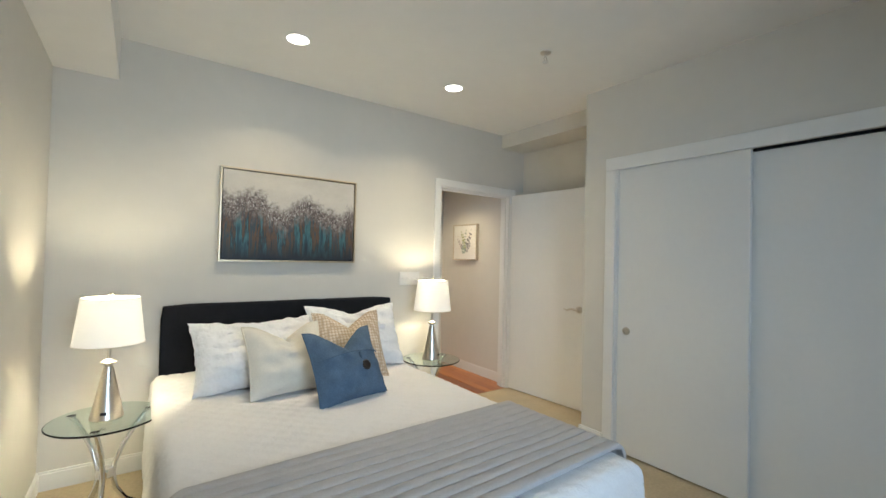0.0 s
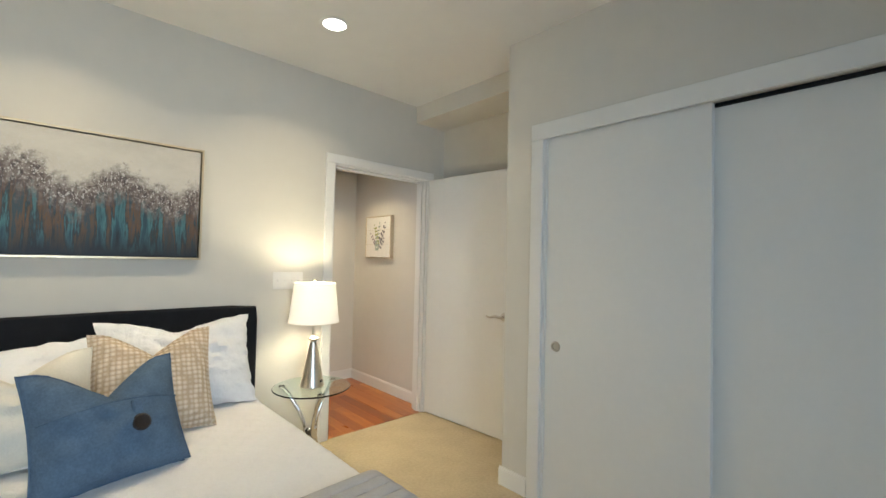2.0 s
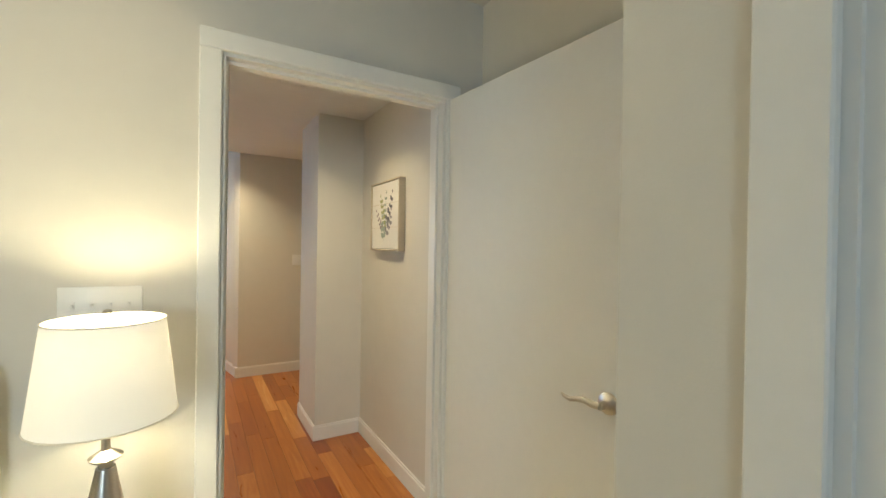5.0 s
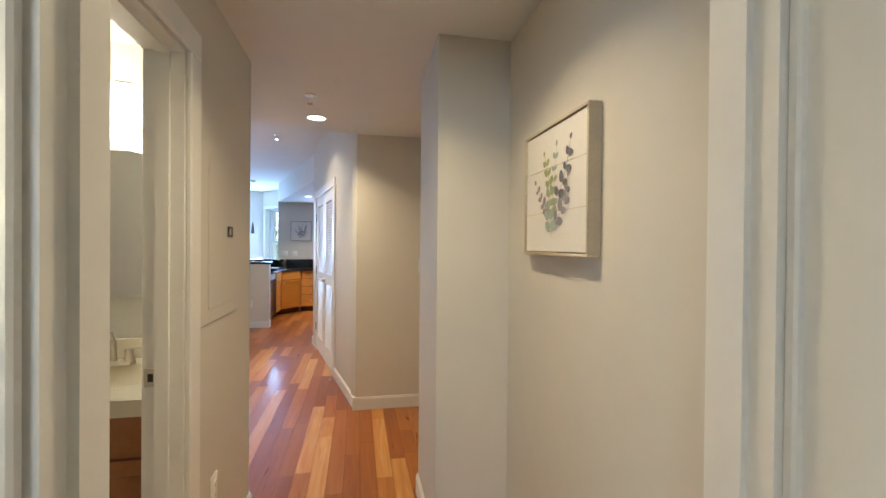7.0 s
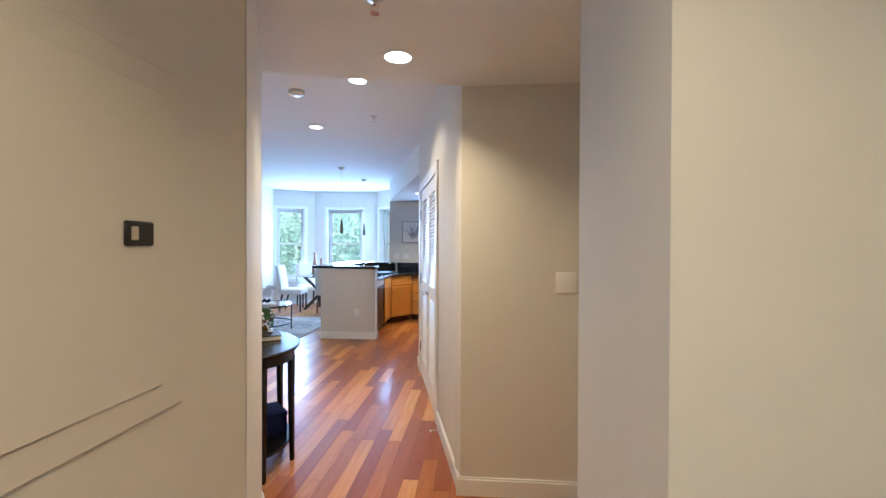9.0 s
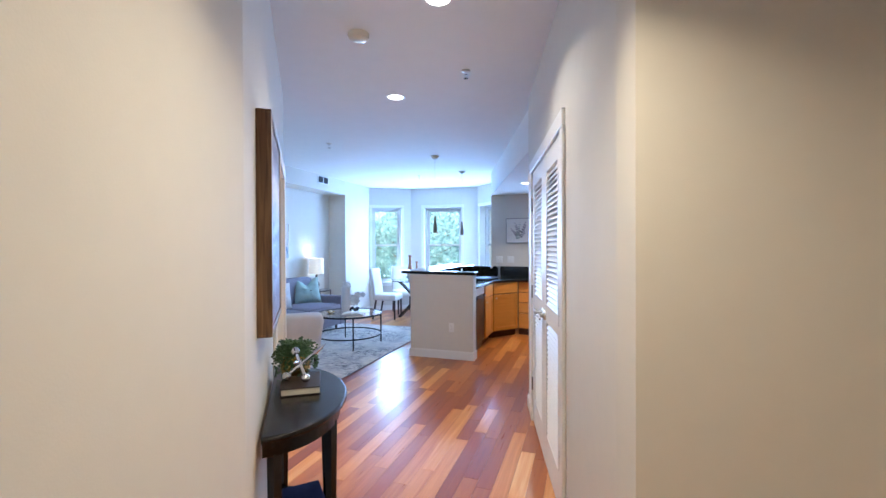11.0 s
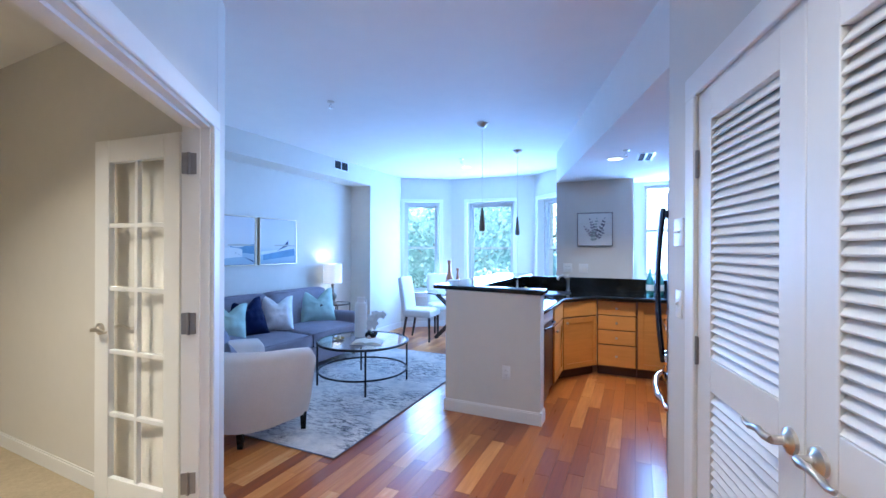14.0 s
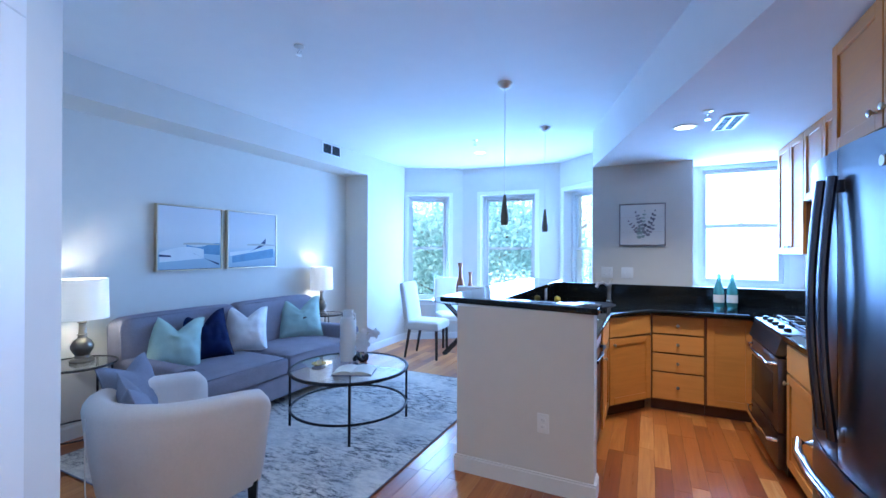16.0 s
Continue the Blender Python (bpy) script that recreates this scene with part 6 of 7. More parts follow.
def pendant(x, y):
    p = thing("pendant_light", x, y, HIGH, 0, "slim brushed nickel pendant lamp hanging on a cord", "pendant light", "pendants over the bar")
    part("canopy", lathe([(0.06, 0), (0.06, -0.006), (0.045, -0.03), (0.02, -0.05), (0, -0.052)], 32), nickel, p)
    part("cord", tube([(0, 0, -0.05), (0, 0, -0.885)], 0.0028, 6), nickel, p)
    part("shade", lathe([(0.008, -0.875), (0.012, -0.89), (0.02, -0.96), (0.03, -1.04), (0.032, -1.08), (0.027, -1.115), (0.024, -1.115), (0.028, -1.08), (0.024, -1.0)], 28, close=False), pewter, p, "dark pewter cone shade")
    part("bulb", lathe([(0, -1.06), (0.02, -1.07), (0.022, -1.108), (0, -1.112)], 16), light_glow, p)


pendant(0.845, 7.80), pendant(0.87, 9.12)

# ---- kitchen ----
slab("half_wall", [(0.74, 7.13), (1.585, 7.13), (1.585, 7.27), (0.93, 7.27), (0.93, 9.49), (0.74, 9.49)], 0, 1.065, wall_paint, "painted half wall of the kitchen peninsula", "half wall")
skirting((1.599, 7.13), (0.726, 7.13), 1)
skirting((0.74, 7.13), (0.74, 9.49), 1)
skirting((1.585, 7.13), (1.585, 7.27), -1)
bar = thing("bar_top", 0, 0, 0, 0, "polished black granite bar top on the half wall", "countertop")
bm = bmesh.new()
prism([(0.545, 7.265), (1.61, 7.09), (1.61, 7.31), (0.985, 7.31), (0.985, 9.487), (0.545, 9.487)], 1.066, 1.104, bm)
bmesh.ops.bevel(bm, geom=list(bm.edges), offset=0.006, segments=2, profile=0.5, affect="EDGES")
part("slab", bm, granite, bar)
worktop = thing("worktop", 0, 0, 0, 0, "polished black granite worktop with upstands", "countertop")
part("slab", prism([(0.95, 7.272), (1.565, 7.272), (1.565, 8.40), (1.86, 8.79), (2.60, 8.79), (2.60, 8.66), (3.248, 8.66), (3.248, 9.46), (0.95, 9.46)], 0.872, 0.91), granite, worktop, smooth=False)
part("edge", tube([(1.565, 7.28, 0.891), (1.565, 8.40, 0.891), (1.86, 8.79, 0.891), (2.60, 8.79, 0.891)], 0.0185, 10), granite, worktop)
part("upstand", boxed(0.95, 3.248, 9.46, 9.488, 0.9, 1.072, 0.003, 1), granite, worktop)
part("upstand", boxed(0.932, 0.95, 7.28, 9.488, 0.9, 1.064), granite, worktop)
part("slab", boxed(2.61, 3.248, 7.09, 7.885, 0.872, 0.91, 0.004, 1), granite, worktop)


for top in (bar, worktop):
    top.location = (1.2, 8.3, 0)
    for ch in top.children:
        ch.location -= top.location


def shaker(parent, m4, w, h, mat=None, name="door", knob=None):
    """A framed panel front in the plane of local x and z, facing local -y, from the origin's corner."""
    mat = mat or maple
    f = 0.055
    bm = bmesh.new()
    box(bm, 0, f, -0.02, 0, 0, h, 0.002, 1, m4), box(bm, w - f, w, -0.02, 0, 0, h, 0.002, 1, m4)
    box(bm, f, w - f, -0.0197, 0, 0, f, 0.002, 1, m4), box(bm, f, w - f, -0.0197, 0, h - f, h, 0.002, 1, m4)
    d = part(name, bm, mat, parent, smooth=False)
    part("panel", boxed(f - 0.002, w - f + 0.002, -0.010, -0.001, f - 0.002, h - f + 0.002, m=m4), mat, d, smooth=False)
    if knob:
        part("knob", lathe([(0, 0), (0.006, 0), (0.005, 0.012), (0.013, 0.018), (0.013, 0.024), (0.007, 0.028), (0, 0.028)], 16, m=m4 @ pose(knob[0], -0.02, knob[1], 90)), nickel, d, "round nickel knob")
    return d


def drawer(parent, m4, w, h):
    d = part("drawer", boxed(0, w, -0.02, 0, 0, h, 0.004, 2, m4), maple_flat, parent, smooth=False)
    part("knob", lathe([(0, 0), (0.006, 0), (0.005, 0.012), (0.013, 0.018), (0.013, 0.024), (0.007, 0.028), (0, 0.028)], 16, m=m4 @ pose(w / 2, -0.02, h / 2, 90)), nickel, d, "round nickel knob")


def base_cabinet(m4, w, depth, label, fronts):
    """A base unit: local x along its front, +y into it; fronts: 'drawer over door', 'drawers' or 'door'."""
    c = empty_of("base_cabinet", m4, label, "cabinet", "kitchen base cabinets")
    part("body", boxed(0, w, 0, depth, 0.10, 0.868), maple_dark, c, smooth=False)
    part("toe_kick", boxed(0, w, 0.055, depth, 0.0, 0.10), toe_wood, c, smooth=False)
    if fronts == "drawers":
        z = 0.115
        for h in (0.235, 0.155, 0.155, 0.155):
            drawer(c, pose(0.01, 0, z), w - 0.02, h)
            z += h + 0.012
    elif fronts == "drawer over door":
        shaker(c, pose(0.01, 0, 0.115), w - 0.02, 0.56, knob=(0.04, 0.51))
        drawer(c, pose(0.01, 0, 0.69), w - 0.02, 0.165) if w < 0.34 else part("drawer_front", boxed(0.01, w - 0.01, -0.02, 0, 0.69, 0.855, 0.004, 2), maple_flat, c, smooth=False)
    else:
        shaker(c, pose(0.01, 0, 0.115), w - 0.02, 0.74)
    return c


DIAG = math.degrees(math.atan2(8.85 - 8.45, 1.86 - 1.535))
base_cabinet(pose(1.545, 7.90, 0, 0, 0, 90), 0.53, 0.55, "maple base cabinet with a small drawer over a door", "drawer over door")
base_cabinet(pose(1.548, 8.445, 0, 0, 0, DIAG), length((1.548, 8.445), (1.875, 8.845)), 0.40, "maple corner sink cabinet set at an angle", "drawer over door")
base_cabinet(pose(1.885, 8.85, 0), 0.415, 0.58, "maple cabinet with four drawers and nickel knobs", "drawers")
base_cabinet(pose(2.303, 8.85, 0), 0.345, 0.58, "maple base cabinet with one framed door", "door")
base_cabinet(pose(2.645, 7.875, 0, 0, 0, -90), 0.79, 0.58, "maple base cabinet between range and refrigerator", "drawer over door")
dw = thing("dishwasher", 1.535, 7.285, 0, 90, "stainless steel dishwasher with a bar handle", "dishwasher")
part("door", boxed(0, 0.605, -0.012, 0.02, 0.11, 0.76, 0.004), steel, dw)
part("control_panel", boxed(0, 0.605, -0.016, 0.02, 0.764, 0.866, 0.004), white_plastic, dw)
part("body", boxed(0.003, 0.602, 0.02, 0.56, 0.02, 0.865), dark_steel, dw, smooth=False)
part("handle", tube([(0.05, -0.014, 0.74), (0.06, -0.045, 0.742), (0.3, -0.055, 0.744), (0.545, -0.045, 0.742), (0.555, -0.014, 0.74)], 0.011, 10), steel, dw)
part("toe_kick", boxed(0.003, 0.602, 0.05, 0.5, 0, 0.1), black_plastic, dw, smooth=False)
sink = thing("sink", 1.36, 8.86, 0.911, 50, "oval stainless steel sink set in the corner worktop", "sink")
part("rim", lathe([(0.17, 0.0), (0.20, 0.0), (0.205, 0.003), (0.20, 0.006), (0.17, 0.003)], 40, m=Matrix.Diagonal((1.25, 1, 1, 1))), steel, sink)
part("bowl", lathe([(0.0, 0.0012), (0.172, 0.0016)], 40, m=Matrix.Diagonal((1.25, 1, 1, 1)), close=False), dark_steel, sink)
fc = thing("faucet", 1.50, 9.24, 0.911, -130, "nickel pull-out kitchen faucet with a single lever", "faucet")
part("body", lathe([(0, 0), (0.03, 0), (0.03, 0.006), (0.02, 0.015), (0.019, 0.13), (0.024, 0.15), (0.022, 0.175), (0, 0.18)], 24), nickel, fc)
part("spout", tube([(0, 0, 0.12), (0.03, 0, 0.17), (0.09, 0, 0.195), (0.15, 0, 0.18), (0.17, 0, 0.15)], [0.016, 0.016, 0.015, 0.016, 0.017], 12), nickel, fc)
part("lever", tube([(0, 0, 0.175), (-0.01, 0, 0.20), (-0.05, 0, 0.225)], [0.010, 0.009, 0.006], 8), nickel, fc)
for x, y in ((2.44, 9.18), (2.545, 9.20)):
    bt = thing("glass_bottle", x, y, 0.911, 0, "pale aqua glass water bottle on the worktop", "bottle", "bottles on the worktop")
    part("body", lathe([(0, 0), (0.038, 0), (0.042, 0.006), (0.042, 0.15), (0.036, 0.19), (0.016, 0.24), (0.014, 0.28), (0.017, 0.283), (0.017, 0.295), (0.012, 0.295)], 28, close=False), bottle_glass, bt)
    part("stopper", lathe([(0, 0.29), (0.012, 0.29), (0.014, 0.305), (0, 0.315)], 16), bottle_glass, bt)
    part("label", lathe([(0.0428, 0.05), (0.0428, 0.12)], 28, close=False), white_plastic, bt, "plain pale label")
switch_plate(pose(0.951, 8.81, 1.0, 0, 0, 90), 1, "white outlet on the black upstand of the bar", True, "wall_outlet")
lemons = thing("lemon", 1.05, 8.92, 0.911, 0, "yellow lemon lying on the black worktop", "fruit")
part("skin", lathe([(0, 0), (0.012, 0.004), (0.028, 0.02), (0.032, 0.045), (0.025, 0.07), (0.008, 0.085), (0, 0.088)], 20, m=pose(0, 0, 0.033, 90)), material("lemon_skin", (0.7, 0.5, 0.04), 0.5, vary=0.1, scale=30, bump=0.3, bump_scale=200), lemons)

# range
rg = thing("range", 2.62, 8.652, 0, -90, "stainless steel gas range with black grates and knobs", "range")
W2 = 0.756
part("body", boxed(0, W2, 0.02, 0.62, 0.03, 0.885), dark_steel, rg, smooth=False)
part("cooktop", boxed(0, W2, -0.015, 0.62, 0.886, 0.915, 0.008), steel, rg)
part("control_panel", prism([(-0.045, 0.775), (-0.012, 0.89), (0.03, 0.91), (0.03, 0.77)], 0, W2), steel, rg, smooth=False).matrix_local = Matrix(((0, 0, 1, 0), (1, 0, 0, 0), (0, 1, 0, 0), (0, 0, 0, 1)))
for i in range(5):
    part("knob", lathe([(0, 0), (0.022, 0), (0.02, 0.022), (0.008, 0.026), (0, 0.026)], 18, m=pose(0.1 + i * 0.14, 0.04, 0.914)), black_plastic, rg)
part("oven_door", boxed(0.005, W2 - 0.005, -0.03, 0.02, 0.29, 0.755, 0.006), dark_steel, rg)
part("oven_window", boxed(0.12, W2 - 0.12, -0.0325, -0.028, 0.38, 0.64, 0.004), black_plastic, rg)
part("warming_drawer", boxed(0.005, W2 - 0.005, -0.03, 0.02, 0.06, 0.28, 0.006), dark_steel, rg)
for z in (0.715, 0.235):
    part("handle", tube([(0.04, -0.028, z), (0.05, -0.07, z), (0.2, -0.085, z), (W2 / 2, -0.09, z), (W2 - 0.2, -0.085, z), (W2 - 0.05, -0.07, z), (W2 - 0.04, -0.028, z)], 0.013, 10), chrome, rg, "curved steel bar handle")
for cx in (0.19, 0.565):
    bm = bmesh.new()
    for y in (0.13, 0.235, 0.34, 0.445, 0.55):
        box(bm, cx - 0.16, cx + 0.16, y - 0.006, y + 0.006, 0.928, 0.942, 0.002, 1)
    for x in (cx - 0.155, cx, cx + 0.155):
        box(bm, x - 0.006, x + 0.006, 0.12, 0.56, 0.9275, 0.9415, 0.002, 1)
    for x in (cx - 0.155, cx + 0.155):
        for y in (0.13, 0.55):
            box(bm, x - 0.008, x + 0.008, y - 0.008, y + 0.008, 0.914, 0.93)
    part("grate", bm, black_plastic, rg, "black cast iron grate", False)
    for y in (0.23, 0.45):
        part("burner", lathe([(0, 0.915), (0.045, 0.915), (0.045, 0.922), (0.03, 0.93), (0, 0.93)], 20, m=pose(cx, y, 0)), black_plastic, rg)

# refrigerator
handle_steel = material("handle_steel", (0.10, 0.10, 0.12), 0.24, 1.0, vary=0.06, scale=4)
fr = thing("refrigerator", 2.525, 7.055, 0, -90, "stainless steel french-door refrigerator with curved handles", "refrigerator")
FW = 0.91
part("body", boxed(0, FW, 0.05, 0.72, 0.02, 1.80, 0.006), dark_steel, fr)


def bowed(x0, x1, z0, z1, bow):
    pts = []
    n = 14
    for i in range(n + 1):
        x = x0 + (x1 - x0) * i / n
        pts.append((x, -bow * (1 - (2 * x / FW - 1) ** 2) + 0.004 * (1 if i in (0, n) else 0)))
    return prism(pts + [(x1, 0.045), (x0, 0.045)], z0, z1)


part("door", bowed(0.003, FW / 2 - 0.003, 0.66, 1.795, 0.055), steel, fr, "brushed steel door")
part("door", bowed(FW / 2 + 0.003, FW - 0.003, 0.66, 1.795, 0.055), steel, fr, "brushed steel door")
part("freezer_drawer", bowed(0.003, FW - 0.003, 0.07, 0.65, 0.055), steel, fr)
part("kick_plate", boxed(0.01, FW - 0.01, 0.03, 0.1, 0.0, 0.07), black_plastic, fr, smooth=False)
for s in (-1, 1):
    x = FW / 2 + s * 0.055
    path = [(x, -0.082 - 0.030 * math.sin(math.pi * i / 16), 0.765 + 0.925 * i / 16) for i in range(17)]
    bm = tube(path, 0.015, 12)
    for v in bm.verts:
        v.co.x = x + (v.co.x - x) * 1.75
    h = part("handle", bm, handle_steel, fr, "broad bowed vertical bar handle")
    for z in (0.785, 1.655):
        part("bracket", boxed(x - 0.02, x + 0.02, -0.086, -0.048, z - 0.022, z + 0.022, 0.006), chrome if z < 1 else handle_steel, h)
part("handle", tube([(0.08, -0.015, 0.585), (0.09, -0.075, 0.59), (0.25, -0.11, 0.595), (FW / 2, -0.125, 0.595), (FW - 0.25, -0.11, 0.595), (FW - 0.09, -0.075, 0.59), (FW - 0.08, -0.015, 0.585)], 0.019, 12), chrome, fr, "curved chrome drawer handle")
part("badge", lathe([(0, 0), (0.018, 0), (0.017, 0.003), (0, 0.003)], 20, m=pose(0.74, -0.036, 1.70, 90)), nickel, fr)


def wall_cabinet(m4, w, h, depth, label, doors):
    c = empty_of("wall_cabinet", m4, label, "cabinet", "kitchen wall cabinets")
    part("body", boxed(0, w, 0, depth, 0, h), maple_dark, c, smooth=False)
    dw_ = w / doors
    for i in range(doors):
        shaker(c, pose(i * dw_ + 0.004, 0, 0.004), dw_ - 0.008, h - 0.008, knob=((dw_ - 0.05) if i == 0 else 0.04, 0.06))


wall_cabinet(pose(2.615, 7.06, 1.86, 0, 0, -90), 0.92, 0.475, 0.63, "maple wall cabinet above the refrigerator", 2)
wall_cabinet(pose(2.93, 9.36, 1.40, 0, 0, -90), 0.70, 0.935, 0.318, "maple wall cabinet beside the kitchen window", 2)
wall_cabinet(pose(2.93, 8.655, 1.80, 0, 0, -90), 0.76, 0.535, 0.318, "short maple wall cabinet above the range", 2)
wall_cabinet(pose(2.93, 7.885, 1.40, 0, 0, -90), 0.80, 0.935, 0.318, "maple wall cabinet between range and refrigerator", 2)

# ---- bathroom through the door ----
vt = thing("vanity", 1.30, 1.25, 0, 0, "wooden bathroom vanity with a cream moulded basin top", "vanity")
part("body", boxed(0.0, 1.11, 0.02, 0.59, 0.10, 0.70), vanity_wood, vt, smooth=False)
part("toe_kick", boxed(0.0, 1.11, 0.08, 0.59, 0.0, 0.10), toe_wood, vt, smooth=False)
part("drawer_front", boxed(0.02, 1.09, -0.018, -0.001, 0.655, 0.80, 0.004), vanity_wood, vt)
for i in range(2):
    shaker(vt, pose(0.02 + i * 0.54, 0.02, 0.115), 0.53, 0.525, vanity_wood, knob=(0.49 if i == 0 else 0.04, 0.48))


def basin_top(x0, x1, y0, y1, z0, z1, cx, cy, a, b, deep, n=64):
    """A moulded top whose oval bowl sinks into it from a soft rim."""
    bm = bmesh.new()
    rings = []
    for k, (grow, z) in enumerate(((1.0, z1), (0.97, z1 - 0.006), (0.90, z1 - 0.03), (0.78, z1 - 0.07), (0.55, z1 - deep * 0.9), (0.2, z1 - deep), (0.0, z1 - deep))):
        rings.append([bm.verts.new((cx + a * grow * math.cos(t), cy + b * grow * math.sin(t), z)) for t in (2 * math.pi * i / n for i in range(n))] if grow else [bm.verts.new((cx, cy, z))])
    rim = []
    for i in range(n):
        t = 2 * math.pi * i / n
        c, q = math.cos(t), math.sin(t)
        reach = min(((x1 - cx) if c > 0 else (cx - x0)) / max(abs(c), 1e-6), ((y1 - cy) if q > 0 else (cy - y0)) / max(abs(q), 1e-6))
        rim.append((cx + reach * c, cy + reach * q))
    outer = [bm.verts.new((x, y, z1)) for x, y in rim]
    lower = [bm.verts.new((x, y, z0)) for x, y in rim]
    for i in range(n):
        j = (i + 1) % n
        bm.faces.new((outer[i], outer[j], rings[0][j], rings[0][i])), bm.faces.new((lower[i], lower[j], outer[j], outer[i]))
        for p, q in zip(rings, rings[1:]):
            bm.faces.new((p[i], p[j], q[j], q[i]) if len(q) > 1 else (p[i], p[j], q[0]))
    return bm


part("top", basin_top(-0.02, 1.125, -0.03, 0.575, 0.802, 0.86, 0.73, 0.27, 0.255, 0.19, 0.13), counter_cream, vt, "cream moulded basin top")
part("rail", boxed(0.0, 1.11, 0.0, 0.02, 0.70, 0.80), vanity_wood, vt, smooth=False)
part("backsplash", boxed(-0.02, 1.125, 0.575, 0.597, 0.86, 0.95, 0.005), counter_cream, vt)
bf = thing("bathroom_faucet", 2.0, 1.70, 0.861, -90, "brushed nickel two-handle bathroom faucet", "faucet")
part("base", boxed(-0.025, 0.025, -0.08, 0.08, 0, 0.02, 0.006), nickel, bf)
part("spout", tube([(0, 0, 0.015), (0, 0, 0.10), (0.02, 0, 0.14), (0.06, 0, 0.15), (0.10, 0, 0.13), (0.115, 0, 0.09)], [0.014, 0.012, 0.011, 0.011, 0.011, 0.012], 12), nickel, bf)
for s in (-1, 1):
    part("handle", lathe([(0, 0.015), (0.02, 0.015), (0.014, 0.05), (0.018, 0.07), (0, 0.075)], 18, m=pose(0, s * 0.062, 0)), nickel, bf)
    part("lever", tube([(0, s * 0.062, 0.068), (0.01, s * 0.10, 0.078), (0.012, s * 0.13, 0.08)], [0.008, 0.007, 0.005], 8), nickel, bf)
mr = thing("mirror_cabinet", 1.755, 1.85, 1.145, 0, "rectangular mirrored medicine cabinet", "mirror")
part("body", boxed(0, 0.60, -0.02, 0, 0, 0.69, 0.003, 1), nickel, mr)
part("glass", boxed(0.003, 0.597, -0.0225, -0.0205, 0.003, 0.687), mirror, mr)
vl = thing("vanity_light", 1.70, 1.85, 2.0, 0, "lit three-shade nickel vanity light above the mirror", "wall light")
part("back_plate", boxed(0.12, 0.52, -0.03, 0, -0.06, 0.06, 0.006), nickel, vl)
for x in (0.06, 0.32, 0.58):
    s = part("shade", lathe([(0.055, -0.15), (0.06, -0.148), (0.06, 0.10), (0.055, 0.102), (0, 0.102)], 28, m=pose(x, -0.11, 0)), light_glow, vl, "glowing white glass cylinder")
    part("cap", lathe([(0, 0.103), (0.035, 0.103), (0.035, 0.118), (0, 0.12)], 24, m=pose(x, -0.11, 0)), nickel, s)
    part("arm", tube([(x, -0.03, 0.03), (x, -0.06, 0.03)], 0.01, 8), nickel, vl)
bulb("vanity_bulb", (1.95, 1.60, 1.98), 2.5, (1.0, 0.90, 0.72), 0.08)
tr = thing("towel_ring", 1.60, 1.85, 1.48, 0, "nickel towel ring holding a folded white towel", "towel ring")
part("rose", lathe([(0, 0), (0.03, 0), (0.028, 0.01), (0.01, 0.016), (0.009, 0.05), (0, 0.05)], 20, m=pose(0, 0, 0, 90)), nickel, tr)
part("ring", tube([(0.075 * math.cos(a), -0.048, -0.07 + 0.075 * math.sin(a)) for a in (2 * math.pi * i / 28 for i in range(28))], 0.006, 8, closed=True), nickel, tr)
tw = thing("hand_towel", 1.60, 1.80, 1.12, 0, "white terry hand towel hung on the ring", "towel")
part("cloth", soft(-0.10, 0.06, -0.03, 0.012, 0.0, 0.235, r=0.018, n=8), towel, tw)
part("cloth", soft(0.02, 0.10, -0.015, 0.02, 0.05, 0.235, r=0.016, n=8), towel, tw)
pp = thing("potted_plant", 1.82, 1.62, 0.862, 0, "small green succulent in a rough stone-grey pot", "potted plant")
part("pot", lathe([(0, 0), (0.05, 0), (0.062, 0.02), (0.07, 0.085), (0.064, 0.085), (0.06, 0.07), (0, 0.068)], 28), pot_stone, pp)
bm = bmesh.new()
for i in range(46):
    a, e = rnd.uniform(0, 6.28), rnd.uniform(0.15, 1.2)
    d1 = Vector((math.cos(a) * math.cos(e), math.sin(a) * math.cos(e), math.sin(e))) * rnd.uniform(0.05, 0.09)
    d2 = d1.cross(Vector((0, 0, 1))).normalized() * 0.024
    o = Vector((0, 0, 0.07))
    up = Vector((0, 0, 0.006))
    tip, mid_l, mid_r, mid_u = bm.verts.new(o + d1), bm.verts.new(o + 0.6 * d1 + d2), bm.verts.new(o + 0.6 * d1 - d2), bm.verts.new(o + 0.55 * d1 + up)
    root = bm.verts.new(o + 0.15 * d1)
    for f in ((root, mid_l, mid_u), (mid_u, mid_l, tip), (root, mid_u, mid_r), (mid_u, tip, mid_r), (root, mid_r, mid_l), (tip, mid_l, mid_r)):
        bm.faces.new(f)
part("leaves", bm, material("succulent_green", (0.075, 0.17, 0.05), 0.45, vary=0.35, scale=40), pp)
curtain_mat = painted("curtain_mat", [(0.0, (0.02, 0.02, 0.03)), (0.36, (0.03, 0.03, 0.04)), (0.40, (0.75, 0.74, 0.72)), (1.0, (0.75, 0.74, 0.72))], 1, (75, 75, 60), 2.4, 1, -0.4, 0.4)
sc = thing("shower_curtain", 1.10, 0.98, 0.05, 0, "black and white patterned shower curtain", "shower curtain")
bm = bmesh.new()
pts = [(0.03 * math.sin(i * 1.1), -0.36 + 0.72 * i / 60) for i in range(61)]
for (x0, y0), (x1, y1) in zip(pts, pts[1:]):
    bm.faces.new([bm.verts.new(q) for q in ((x0, y0, 0.1), (x1, y1, 0.1), (x1, y1, 1.95), (x0, y0, 1.95))])
bmesh.ops.remove_doubles(bm, verts=bm.verts, dist=0.0005)
cl = part("cloth", bm, curtain_mat, sc)
sm = cl.modifiers.new("thickness", "SOLIDIFY")
sm.thickness = 0.003
